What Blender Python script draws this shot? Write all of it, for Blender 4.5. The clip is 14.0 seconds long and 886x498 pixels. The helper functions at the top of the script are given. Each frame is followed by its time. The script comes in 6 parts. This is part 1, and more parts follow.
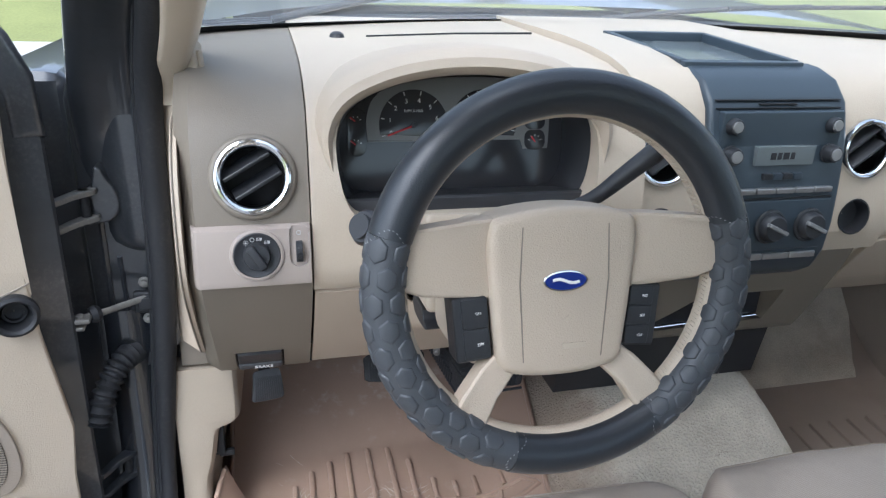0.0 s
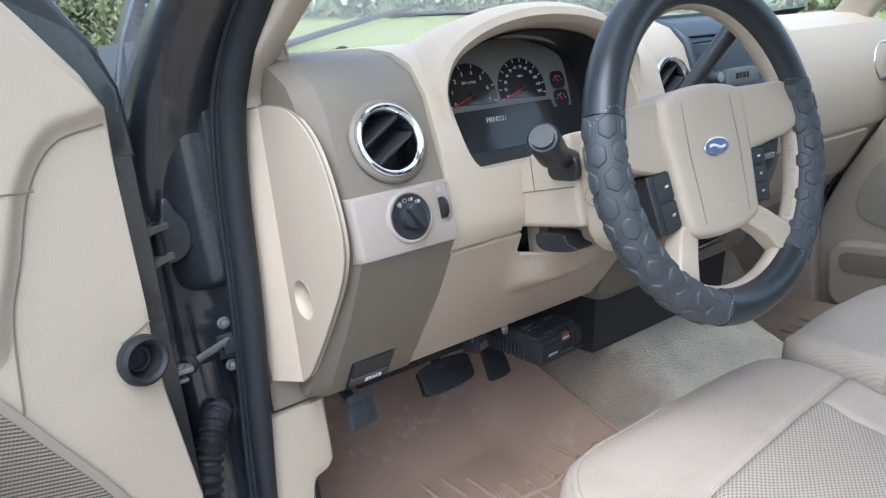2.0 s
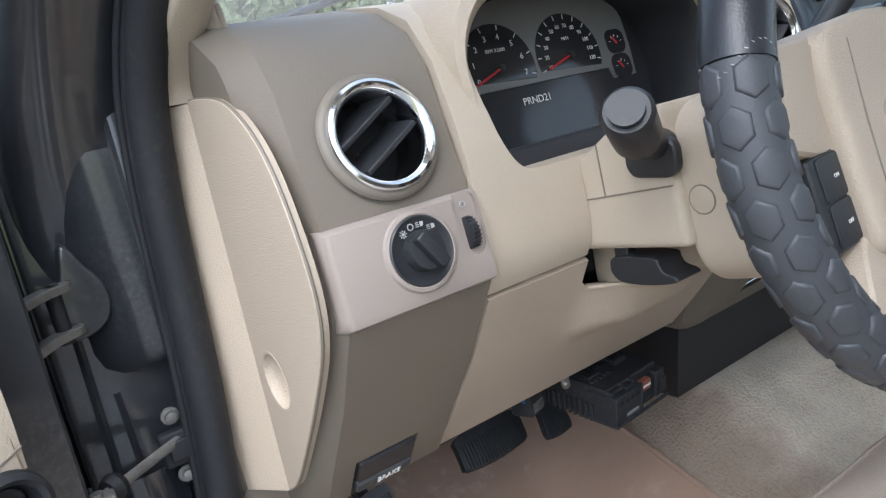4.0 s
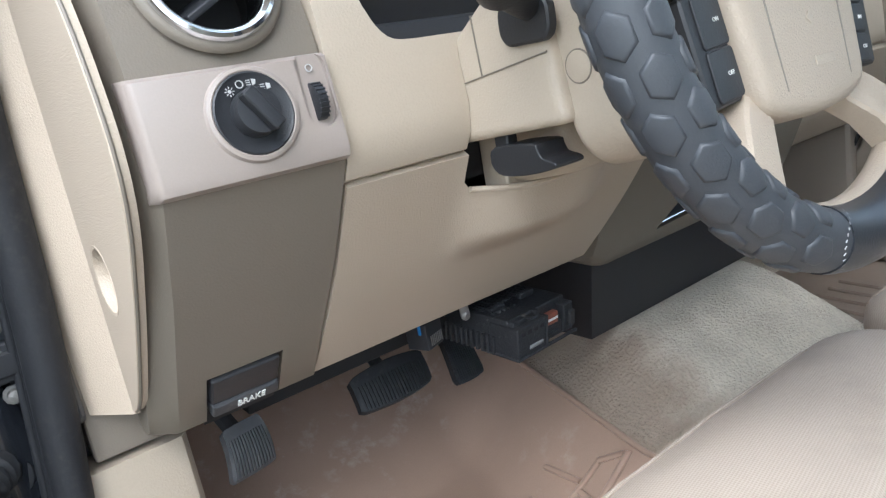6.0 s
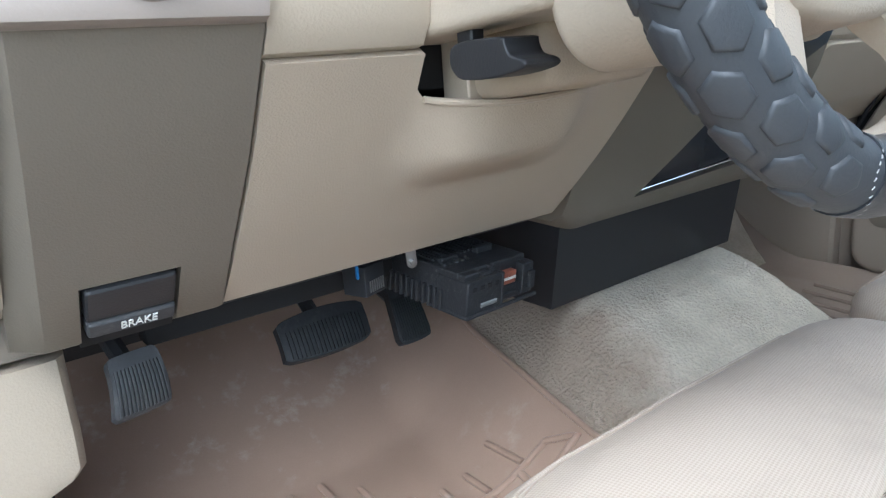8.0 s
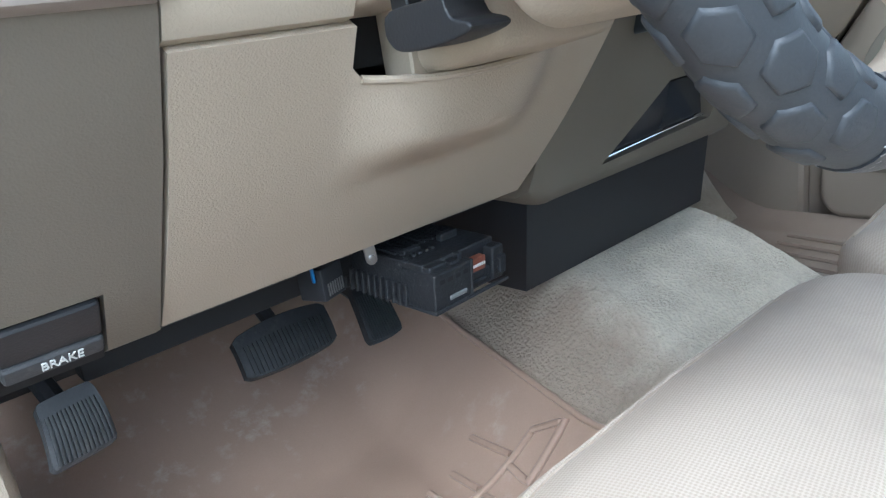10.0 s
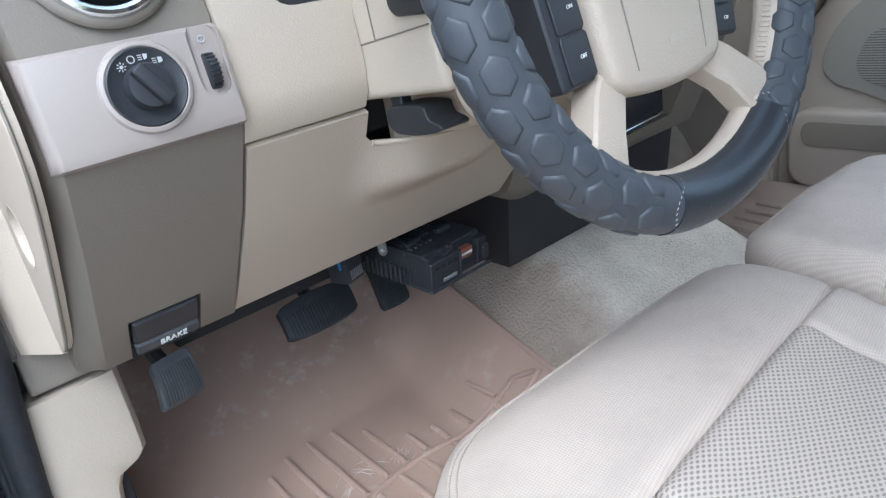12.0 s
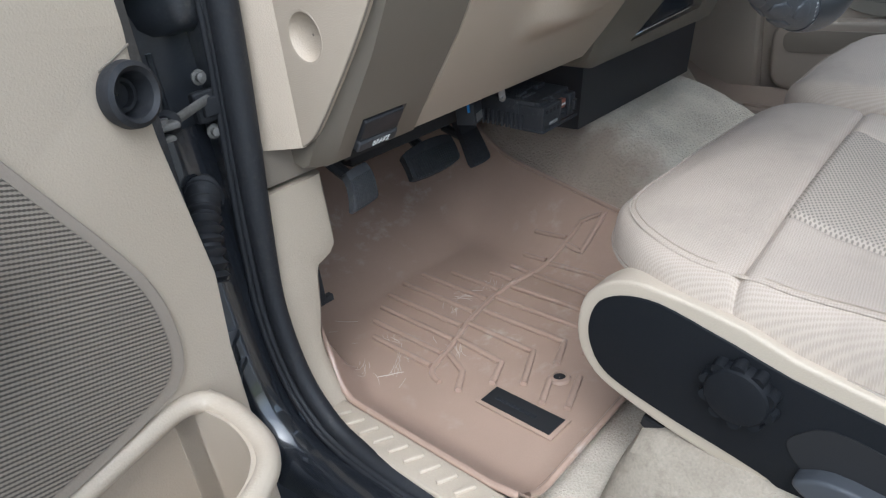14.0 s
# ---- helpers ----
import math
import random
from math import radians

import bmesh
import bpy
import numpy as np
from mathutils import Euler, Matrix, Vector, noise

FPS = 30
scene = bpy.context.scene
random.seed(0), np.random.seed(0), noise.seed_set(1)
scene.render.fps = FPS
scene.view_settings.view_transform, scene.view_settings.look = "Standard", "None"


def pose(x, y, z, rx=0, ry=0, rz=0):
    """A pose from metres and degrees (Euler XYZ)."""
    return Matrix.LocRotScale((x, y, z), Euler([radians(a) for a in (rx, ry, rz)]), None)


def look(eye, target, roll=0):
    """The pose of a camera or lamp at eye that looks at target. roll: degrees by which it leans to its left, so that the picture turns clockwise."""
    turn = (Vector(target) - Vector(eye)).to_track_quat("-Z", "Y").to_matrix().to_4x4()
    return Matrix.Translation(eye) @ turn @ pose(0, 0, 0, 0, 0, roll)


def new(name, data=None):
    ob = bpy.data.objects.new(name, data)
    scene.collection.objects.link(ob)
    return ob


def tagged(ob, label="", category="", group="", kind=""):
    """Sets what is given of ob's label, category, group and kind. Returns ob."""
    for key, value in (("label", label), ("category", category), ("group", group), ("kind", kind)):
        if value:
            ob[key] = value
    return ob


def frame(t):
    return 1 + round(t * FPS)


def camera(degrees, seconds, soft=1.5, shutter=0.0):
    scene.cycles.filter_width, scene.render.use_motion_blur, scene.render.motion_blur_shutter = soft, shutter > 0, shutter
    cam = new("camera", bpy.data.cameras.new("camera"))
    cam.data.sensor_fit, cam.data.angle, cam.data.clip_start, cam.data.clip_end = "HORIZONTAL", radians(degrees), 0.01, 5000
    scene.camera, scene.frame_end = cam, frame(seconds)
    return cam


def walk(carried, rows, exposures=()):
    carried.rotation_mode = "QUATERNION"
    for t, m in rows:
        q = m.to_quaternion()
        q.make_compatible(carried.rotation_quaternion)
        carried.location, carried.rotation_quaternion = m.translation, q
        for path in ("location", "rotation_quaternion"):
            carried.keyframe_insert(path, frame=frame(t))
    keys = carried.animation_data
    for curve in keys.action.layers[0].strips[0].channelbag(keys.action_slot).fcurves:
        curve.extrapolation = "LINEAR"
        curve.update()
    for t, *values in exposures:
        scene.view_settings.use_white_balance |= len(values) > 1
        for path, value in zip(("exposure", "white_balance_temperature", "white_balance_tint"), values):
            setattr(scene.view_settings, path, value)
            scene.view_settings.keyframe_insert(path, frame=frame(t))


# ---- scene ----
cam = camera(65.2, 14.0, 1.3)
PATH = [
    (0, (-0.271, -0.02, 1.689), (0.206, 1.763, 0.92), 2.5),
    (0.5, (-0.399, -0.07, 1.633), (-0.024, 1.774, 0.956), -3.1),
    (0.8, (-0.46, -0.077, 1.608), (-0.165, 1.81, 1.017), -5.4),
    (1, (-0.519, -0.058, 1.575), (-0.032, 1.826, 1.114), -5.2),
    (1.5, (-0.671, 0.058, 1.511), (0.342, 1.72, 1.051), -7.2),
    (2, (-0.698, 0.082, 1.513), (0.396, 1.688, 1.04), -7.0),
    (2.2, (-0.712, 0.096, 1.503), (0.413, 1.69, 1.065), -6.4),
    (4.3, (-0.525, 0.321, 1.463), (0.506, 1.976, 1.019), -12.2),
    (4.5, (-0.547, 0.321, 1.433), (0.497, 1.953, 0.937), -12.1),
    (5, (-0.563, 0.314, 1.421), (0.483, 1.947, 0.934), -13.1),
    (5.5, (-0.544, 0.315, 1.416), (0.563, 1.903, 0.912), -10.9),
    (6, (-0.463, 0.314, 1.371), (0.65, 1.902, 0.884), -10.4),
    (6.5, (-0.393, 0.313, 1.329), (0.667, 1.938, 0.842), -8.7),
    (7, (-0.397, 0.316, 1.313), (0.709, 1.913, 0.839), -8.1),
    (7.5, (-0.404, 0.331, 1.308), (0.74, 1.893, 0.805), -6.4),
    (8, (-0.401, 0.366, 1.302), (0.757, 1.903, 0.758), -4.0),
    (8.5, (-0.396, 0.383, 1.299), (0.794, 1.902, 0.77), -6.6),
    (11, (-0.346, 0.407, 1.294), (0.851, 1.858, 0.614), -8.3),
    (11.5, (-0.392, 0.337, 1.333), (0.767, 1.8, 0.614), -7.5),
    (12, (-0.438, 0.248, 1.411), (0.674, 1.729, 0.656), -10.1),
    (12.5, (-0.475, 0.183, 1.439), (0.795, 1.552, 0.723), -11.0),
    (13, (-0.496, 0.161, 1.429), (0.785, 1.534, 0.739), -9.6),
    (13.5, (-0.616, 0.188, 1.37), (0.544, 1.533, 0.451), -10.5),
    (14, (-0.794, 0.261, 1.376), (0.416, 1.573, 0.474), -8.1),
]
EXPOSURES = [
    (0.0, 1.63, 5600, 8), (0.5, 1.65, 5750, 8), (1.0, 1.65, 5560, 8), (1.5, 1.60, 5500, 8), (2.0, 1.78, 5450, 7), (4.5, 1.60, 5800, 9), (5.0, 1.91, 5750, 7), (6.0, 1.95, 5700, 6), (6.5, 2.24, 5600, 5),
    (7.0, 2.29, 5550, 4), (7.5, 2.21, 5500, 4), (8.0, 2.11, 5420, 4), (8.5, 2.13, 5370, 3), (11.0, 2.17, 5220, 2), (11.5, 2.16, 5230, 3), (12.0, 1.95, 5220, 6), (12.5, 1.82, 5200, 6), (13.0, 1.77, 5300, 6), (13.3, 1.48, 5370, 6), (13.6, 1.31, 5510, 6), (14.0, 1.40, 5550, 6),
]
walk(cam, [(t, look(eye, target, roll)) for t, eye, target, roll in PATH], EXPOSURES)

# ---- light ----
world = bpy.data.worlds.new("world")
scene.world = world
world.use_nodes = True
wn = world.node_tree.nodes
sky = wn.new("ShaderNodeTexSky")
sky.sky_type = "NISHITA"
sky.sun_disc = False
sky.sun_elevation, sky.sun_rotation = radians(55), radians(223)
sky.dust_density = 3.0
grey = wn.new("ShaderNodeHueSaturation")
grey.inputs["Saturation"].default_value = 0.5
world.node_tree.links.new(sky.outputs[0], grey.inputs["Color"])
world.node_tree.links.new(grey.outputs[0], wn["Background"].inputs[0])
wn["Background"].inputs[1].default_value = 0.15
sun = new("sun", bpy.data.lights.new("sun", "SUN"))
sun.data.energy, sun.data.angle, sun.data.color = 0.6, radians(60), (1.0, 0.98, 0.95)
sun.matrix_world = look((-4.4, -4.7, 10), (0, 0.5, 1))


# ---- materials ----
def material(name, colour, rough=0.6, metal=0.0, grain=400.0, bump=0.1, vary=0.06, blotch=6.0, spec=0.5, coat=0.0):
    m = bpy.data.materials.new(name)
    m.use_nodes = True
    n, l = m.node_tree.nodes, m.node_tree.links
    b = n["Principled BSDF"]
    b.inputs["Roughness"].default_value = rough
    b.inputs["Metallic"].default_value = metal
    b.inputs["Specular IOR Level"].default_value = spec
    b.inputs["Coat Weight"].default_value = coat
    co = n.new("ShaderNodeTexCoord")
    big = n.new("ShaderNodeTexNoise")
    big.inputs["Scale"].default_value, big.inputs["Detail"].default_value = blotch, 6
    l.new(co.outputs["Object"], big.inputs["Vector"])
    fine = n.new("ShaderNodeTexNoise")
    fine.inputs["Scale"].default_value, fine.inputs["Detail"].default_value = grain, 3
    l.new(co.outputs["Object"], fine.inputs["Vector"])
    mix = n.new("ShaderNodeMix")
    mix.data_type = "RGBA"
    mix.inputs[6].default_value = (*[c * (1 - 2 * vary) for c in colour], 1)
    mix.inputs[7].default_value = (*[min(1, c * (1 + 2 * vary)) for c in colour], 1)
    add = n.new("ShaderNodeMath")
    add.operation = "MULTIPLY_ADD"
    add.inputs[1].default_value = 0.4
    l.new(fine.outputs[0], add.inputs[0])
    half = n.new("ShaderNodeMath")
    half.operation = "MULTIPLY"
    half.inputs[1].default_value = 0.6
    l.new(big.outputs[0], half.inputs[0])
    l.new(half.outputs[0], add.inputs[2])
    l.new(add.outputs[0], mix.inputs[0])
    l.new(mix.outputs[2], b.inputs["Base Color"])
    if bump:
        bp = n.new("ShaderNodeBump")
        bp.inputs["Strength"].default_value, bp.inputs["Distance"].default_value = bump, 0.002
        l.new(fine.outputs[0], bp.inputs["Height"])
        l.new(bp.outputs[0], b.inputs["Normal"])
    m["mix"] = mix.name
    return m


def speckled(m, colour, scale, lo, hi, scale2=0.0):
    """Dust, stains or wear in patches of their own shape over a material."""
    n, l = m.node_tree.nodes, m.node_tree.links
    b = n["Principled BSDF"]
    old = b.inputs["Base Color"].links[0].from_socket
    co = n.new("ShaderNodeTexCoord")
    no = n.new("ShaderNodeTexNoise")
    no.inputs["Scale"].default_value, no.inputs["Detail"].default_value, no.inputs["Roughness"].default_value = scale, 8, 0.68
    l.new(co.outputs["Object"], no.inputs["Vector"])
    mr = n.new("ShaderNodeMapRange")
    mr.inputs[1].default_value, mr.inputs[2].default_value = lo, hi
    l.new(no.outputs[0], mr.inputs[0])
    out = mr.outputs[0]
    if scale2:
        n2 = n.new("ShaderNodeTexNoise")
        n2.inputs["Scale"].default_value, n2.inputs["Detail"].default_value = scale2, 4
        l.new(co.outputs["Object"], n2.inputs["Vector"])
        m2 = n.new("ShaderNodeMapRange")
        m2.inputs[1].default_value, m2.inputs[2].default_value = 0.45, 0.62
        l.new(n2.outputs[0], m2.inputs[0])
        mu = n.new("ShaderNodeMath")
        mu.operation = "MULTIPLY"
        l.new(out, mu.inputs[0])
        l.new(m2.outputs[0], mu.inputs[1])
        out = mu.outputs[0]
    mix = n.new("ShaderNodeMix")
    mix.data_type = "RGBA"
    mix.inputs[7].default_value = (*colour, 1)
    l.new(old, mix.inputs[6])
    l.new(out, mix.inputs[0])
    l.new(mix.outputs[2], b.inputs["Base Color"])
    return m


def perforated(name, colour, hole, pitch, spin=0.0, flat=False, rough=0.7, size=0.25, stretch=1.0, relief=0.7):
    """A sheet with rows of small holes; spin turns the rows' axis about z, flat lays them in x, y."""
    m = material(name, colour, rough, bump=0.0)
    n, l = m.node_tree.nodes, m.node_tree.links
    b = n["Principled BSDF"]
    co = n.new("ShaderNodeTexCoord")
    mp = n.new("ShaderNodeMapping")
    mp.inputs["Rotation"].default_value = (0, 0, radians(spin))
    l.new(co.outputs["Object"], mp.inputs["Vector"])
    sp = n.new("ShaderNodeSeparateXYZ")
    l.new(mp.outputs[0], sp.inputs[0])

    def wave(out, k):
        a = n.new("ShaderNodeMath")
        a.operation = "MULTIPLY"
        a.inputs[1].default_value = math.tau / k
        l.new(out, a.inputs[0])
        c = n.new("ShaderNodeMath")
        c.operation = "SINE"
        l.new(a.outputs[0], c.inputs[0])
        return c.outputs[0]

    mul = n.new("ShaderNodeMath")
    mul.operation = "MULTIPLY"
    across = wave(sp.outputs[0], pitch * stretch)
    l.new(across, mul.inputs[0])
    l.new(wave(sp.outputs[1 if flat else 2], pitch), mul.inputs[1])
    mr = n.new("ShaderNodeMapRange")
    mr.inputs[1].default_value, mr.inputs[2].default_value = size, size + 0.25
    l.new(mul.outputs[0], mr.inputs[0])
    mix = n.new("ShaderNodeMix")
    mix.data_type = "RGBA"
    mix.inputs[7].default_value = (*hole, 1)
    l.new(n[m["mix"]].outputs[2], mix.inputs[6])
    l.new(mr.outputs[0], mix.inputs[0])
    l.new(mix.outputs[2], b.inputs["Base Color"])
    bp = n.new("ShaderNodeBump")
    bp.invert = True
    bp.inputs["Strength"].default_value, bp.inputs["Distance"].default_value = relief, 0.001
    l.new(mr.outputs[0], bp.inputs["Height"])
    l.new(bp.outputs[0], b.inputs["Normal"])
    return m


def holed(name, colour, hole, along, up, pitch, fill=0.30, rough=0.6):
    """A sheet with close rows of small holes; along runs with the rows, up across them."""
    m = material(name, colour, rough, bump=0.0)
    n, l = m.node_tree.nodes, m.node_tree.links
    b = n["Principled BSDF"]
    co = n.new("ShaderNodeTexCoord")
    waves = []
    for axis, k in ((along, pitch), (up, pitch)):
        dot = n.new("ShaderNodeVectorMath")
        dot.operation = "DOT_PRODUCT"
        dot.inputs[1].default_value = [c * math.tau / k for c in axis]
        l.new(co.outputs["Object"], dot.inputs[0])
        w = n.new("ShaderNodeMath")
        w.operation = "COSINE"
        l.new(dot.outputs["Value"], w.inputs[0])
        waves.append(w.outputs[0])
    mul = n.new("ShaderNodeMath")
    mul.operation = "MULTIPLY_ADD"
    mul.inputs[1].default_value = 0.38
    l.new(waves[0], mul.inputs[0])
    l.new(waves[1], mul.inputs[2])
    mr = n.new("ShaderNodeMapRange")
    mr.inputs[1].default_value, mr.inputs[2].default_value = fill, fill + 0.25
    l.new(mul.outputs[0], mr.inputs[0])
    mix = n.new("ShaderNodeMix")
    mix.data_type = "RGBA"
    mix.inputs[7].default_value = (*hole, 1)
    l.new(n[m["mix"]].outputs[2], mix.inputs[6])
    l.new(mr.outputs[0], mix.inputs[0])
    l.new(mix.outputs[2], b.inputs["Base Color"])
    bp = n.new("ShaderNodeBump")
    bp.invert = True
    bp.inputs["Strength"].default_value, bp.inputs["Distance"].default_value = 0.8, 0.0015
    l.new(mr.outputs[0], bp.inputs["Height"])
    l.new(bp.outputs[0], b.inputs["Normal"])
    return m


TAN = material("tan_plastic", (0.437, 0.370, 0.288), 0.5, bump=0.25, grain=500)
KICK_TAN = material("dull_tan_plastic", (0.385, 0.325, 0.252), 0.55, bump=0.25, grain=500, vary=0.08)
TAN_SOFT = material("tan_soft_vinyl", (0.432, 0.360, 0.280), 0.55, bump=0.36, grain=620)
TAUPE = material("taupe_plastic", (0.174, 0.149, 0.118), 0.5, bump=0.2, grain=600)
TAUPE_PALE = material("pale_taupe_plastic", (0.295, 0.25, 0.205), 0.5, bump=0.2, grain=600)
DOOR_GREY = material("grey_taupe_plastic", (0.215, 0.197, 0.165), 0.5, bump=0.2, grain=600)
ROSE = material("rose_taupe_panel", (0.295, 0.25, 0.22), 0.36, bump=0.05, grain=800)
BLACK = material("black_plastic", (0.020, 0.021, 0.024), 0.45, bump=0.15, grain=600)
# Near-black for dark parts, and for shade painted inside wells, holes and recesses.
DARK = material("black_and_shade", (0.008, 0.008, 0.009), 0.8, bump=0.0)
RUBBER = speckled(material("black_rubber", (0.017, 0.018, 0.021), 0.6, bump=0.2, grain=300, vary=0.15, spec=0.35), (0.05, 0.047, 0.043), 120, 0.5, 0.85, 11)
GRIP = material("grip_rubber", (0.047, 0.051, 0.058), 0.5, bump=0.12, grain=600, vary=0.1)
LEATHER = material("black_leather", (0.021, 0.024, 0.029), 0.32, bump=0.15, grain=600)
THREAD = material("grey_thread", (0.33, 0.33, 0.33), 0.8, bump=0.0)
PAINT = speckled(material("black_paint", (0.026, 0.029, 0.034), 0.30, bump=0.10, grain=60, vary=0.3, blotch=12, coat=0.8), (0.075, 0.075, 0.075), 190, 0.47, 0.82, 7)
PAINT = speckled(PAINT, (0.20, 0.195, 0.185), 620, 0.68, 0.76, 10)
GLOSS = speckled(material("gloss_black_paint", (0.016, 0.018, 0.022), 0.22, bump=0.05, grain=60, vary=0.2, blotch=12, coat=1.0), (0.05, 0.05, 0.05), 300, 0.60, 0.80, 7)
CHROME = material("chrome", (0.75, 0.76, 0.78), 0.12, 1.0, bump=0.0, vary=0.02)
RUST = material("dull_steel", (0.16, 0.155, 0.145), 0.55, 0.3, bump=0.4, vary=0.3, blotch=60)
STEEL = material("worn_steel", (0.42, 0.41, 0.40), 0.35, 0.9, bump=0.1, vary=0.15, blotch=60)
FABRIC = speckled(perforated("cream_cloth", (0.462, 0.388, 0.317), (0.395, 0.330, 0.268), 0.0034, 35, True, 0.92, -0.05, relief=0.4), (0.33, 0.275, 0.225), 7, 0.5, 0.85)
MESH = perforated("grey_mesh_cloth", (0.415, 0.352, 0.290), (0.225, 0.192, 0.157), 0.0049, 0, True, 0.9, 0.10, 1.6)
GRILLE = holed("speaker_mesh", (0.285, 0.245, 0.200), (0.085, 0.073, 0.059), (-0.889, -0.323, 0.326), (0.306, 0.111, 0.946), 0.0036, 0.05)
GRILLE_FAR = holed("speaker_mesh_grey", (0.22, 0.205, 0.175), (0.085, 0.078, 0.066), (0, 1, 0), (0, 0, 1), 0.0052, 0.1)
MAT = speckled(material("tan_rubber_mat", (0.38, 0.27, 0.207), 0.34, bump=0.12, grain=500, vary=0.10, blotch=9), (0.53, 0.46, 0.40), 26, 0.54, 0.76, 5)
# Passenger liner's rubber: the tan mat darkened for the footwell's shade.
MAT_FAR = material("shaded_rubber_mat", (0.235, 0.185, 0.15), 0.5, bump=0.12, grain=500, vary=0.12, blotch=9)
SCUFF = material("scuffed_rubber", (0.55, 0.48, 0.42), 0.7, bump=0.2, grain=300, vary=0.12)
CARPET = speckled(material("beige_carpet", (0.52, 0.463, 0.38), 0.98, bump=1.0, grain=330, vary=0.30, blotch=14, spec=0.1), (0.33, 0.29, 0.235), 420, 0.44, 0.72, 12)
CARPET = speckled(CARPET, (0.34, 0.275, 0.21), 4.5, 0.52, 0.78)
TUFTED = material("worn_tunnel_carpet", (0.61, 0.55, 0.45), 0.98, bump=1.0, grain=210, vary=0.22, blotch=14, spec=0.1)


def trodden(m, colour, edge, slope, width):
    """Brown soil trodden into the carpet along the liner's edge."""
    n, l = m.node_tree.nodes, m.node_tree.links
    b = n["Principled BSDF"]
    co, no = n.new("ShaderNodeTexCoord"), n.new("ShaderNodeTexNoise")
    no.inputs["Scale"].default_value, no.inputs["Detail"].default_value = 16, 7
    l.new(co.outputs["Object"], no.inputs["Vector"])
    dot = n.new("ShaderNodeVectorMath")
    dot.operation = "DOT_PRODUCT"
    dot.inputs[1].default_value = (1, -slope, 0)
    l.new(co.outputs["Object"], dot.inputs[0])
    add = n.new("ShaderNodeMath")
    add.operation = "MULTIPLY_ADD"
    add.inputs[1].default_value = 0.16
    l.new(no.outputs[0], add.inputs[0])
    l.new(dot.outputs["Value"], add.inputs[2])
    mr = n.new("ShaderNodeMapRange")
    mr.inputs[1].default_value, mr.inputs[2].default_value = edge + 0.08 - width / 2, edge + 0.08 + width / 2
    mr.inputs[3].default_value, mr.inputs[4].default_value = 0.85, 0.0
    l.new(add.outputs[0], mr.inputs[0])
    mix = n.new("ShaderNodeMix")
    mix.data_type = "RGBA"
    mix.inputs[7].default_value = (*colour, 1)
    l.new(b.inputs["Base Color"].links[0].from_socket, mix.inputs[6])
    l.new(mr.outputs[0], mix.inputs[0])
    l.new(mix.outputs[2], b.inputs["Base Color"])
    return m


TUFTED.node_tree.nodes["Bump"].inputs["Distance"].default_value = 0.006
TUFTED = speckled(trodden(TUFTED, (0.37, 0.29, 0.225), 0.110, 0.19, 0.06), (0.31, 0.27, 0.215), 420, 0.44, 0.74, 12)
# Browner cloth for the seat's side: soil, and partly shade put into the colour.
SOILED_SHADED_CLOTH = speckled(material("soiled_shaded_cloth", (0.36, 0.30, 0.24), 0.92, bump=0.5, grain=420, vary=0.14, blotch=10, spec=0.2), (0.27, 0.22, 0.17), 9, 0.5, 0.8)
# Riser carpet darkened for the shade beside the door; spots vary at random.
SHADED_CARPET = speckled(material("shaded_carpet", (0.33, 0.285, 0.225), 0.98, bump=0.8, grain=330, vary=0.25, blotch=14, spec=0.1), (0.22, 0.19, 0.15), 60, 0.46, 0.72, 9)
BLUE = material("blue_enamel", (0.01, 0.025, 0.18), 0.2, bump=0.0, coat=0.6)
SEATBLACK = material("charcoal_plastic", (0.011, 0.012, 0.014), 0.5, bump=0.2, grain=500, spec=0.10)
RADIO = material("slate_plastic", (0.032, 0.045, 0.058), 0.42, bump=0.05)
WHITE = material("white_print", (0.75, 0.75, 0.73), 0.5, bump=0.0, vary=0.01)
PRINT = material("grey_print", (0.42, 0.42, 0.41), 0.5, bump=0.0, vary=0.01)
RED = material("red_needle", (0.6, 0.02, 0.03), 0.4, bump=0.0)
ORANGE = material("orange_fuse", (0.24, 0.075, 0.045), 0.4, bump=0.0, vary=0.3, blotch=200)
BLUEPLUG = material("blue_plug", (0.02, 0.15, 0.4), 0.5, bump=0.0)
GAUGE = material("gauge_face", (0.03, 0.031, 0.035), 0.12, bump=0.0)
GAUGEGREY = material("gauge_surround", (0.18, 0.18, 0.178), 0.3, bump=0.0)
LCD = material("grey_display", (0.13, 0.15, 0.155), 0.15, bump=0.0)
GRASS = material("grass", (0.20, 0.215, 0.075), 0.9, bump=0.6, grain=30, vary=0.3, blotch=0.8)
GRAVEL = material("gravel", (0.21, 0.20, 0.185), 0.95, bump=0.8, grain=40, vary=0.2, blotch=2)
PALE_ROAD = material("pale_concrete", (0.45, 0.43, 0.40), 0.9, bump=0.3, grain=40, vary=0.1, blotch=2)
BARK = material("bark", (0.10, 0.075, 0.055), 0.95, bump=1.0, grain=30, vary=0.3)
FAR_LEAF = material("far_leaves", (0.16, 0.19, 0.10), 0.8, bump=0.0, vary=0.35, blotch=0.5)
LEAF = material("leaves", (0.22, 0.235, 0.135), 0.7, bump=0.0, vary=0.4, blotch=1.5)


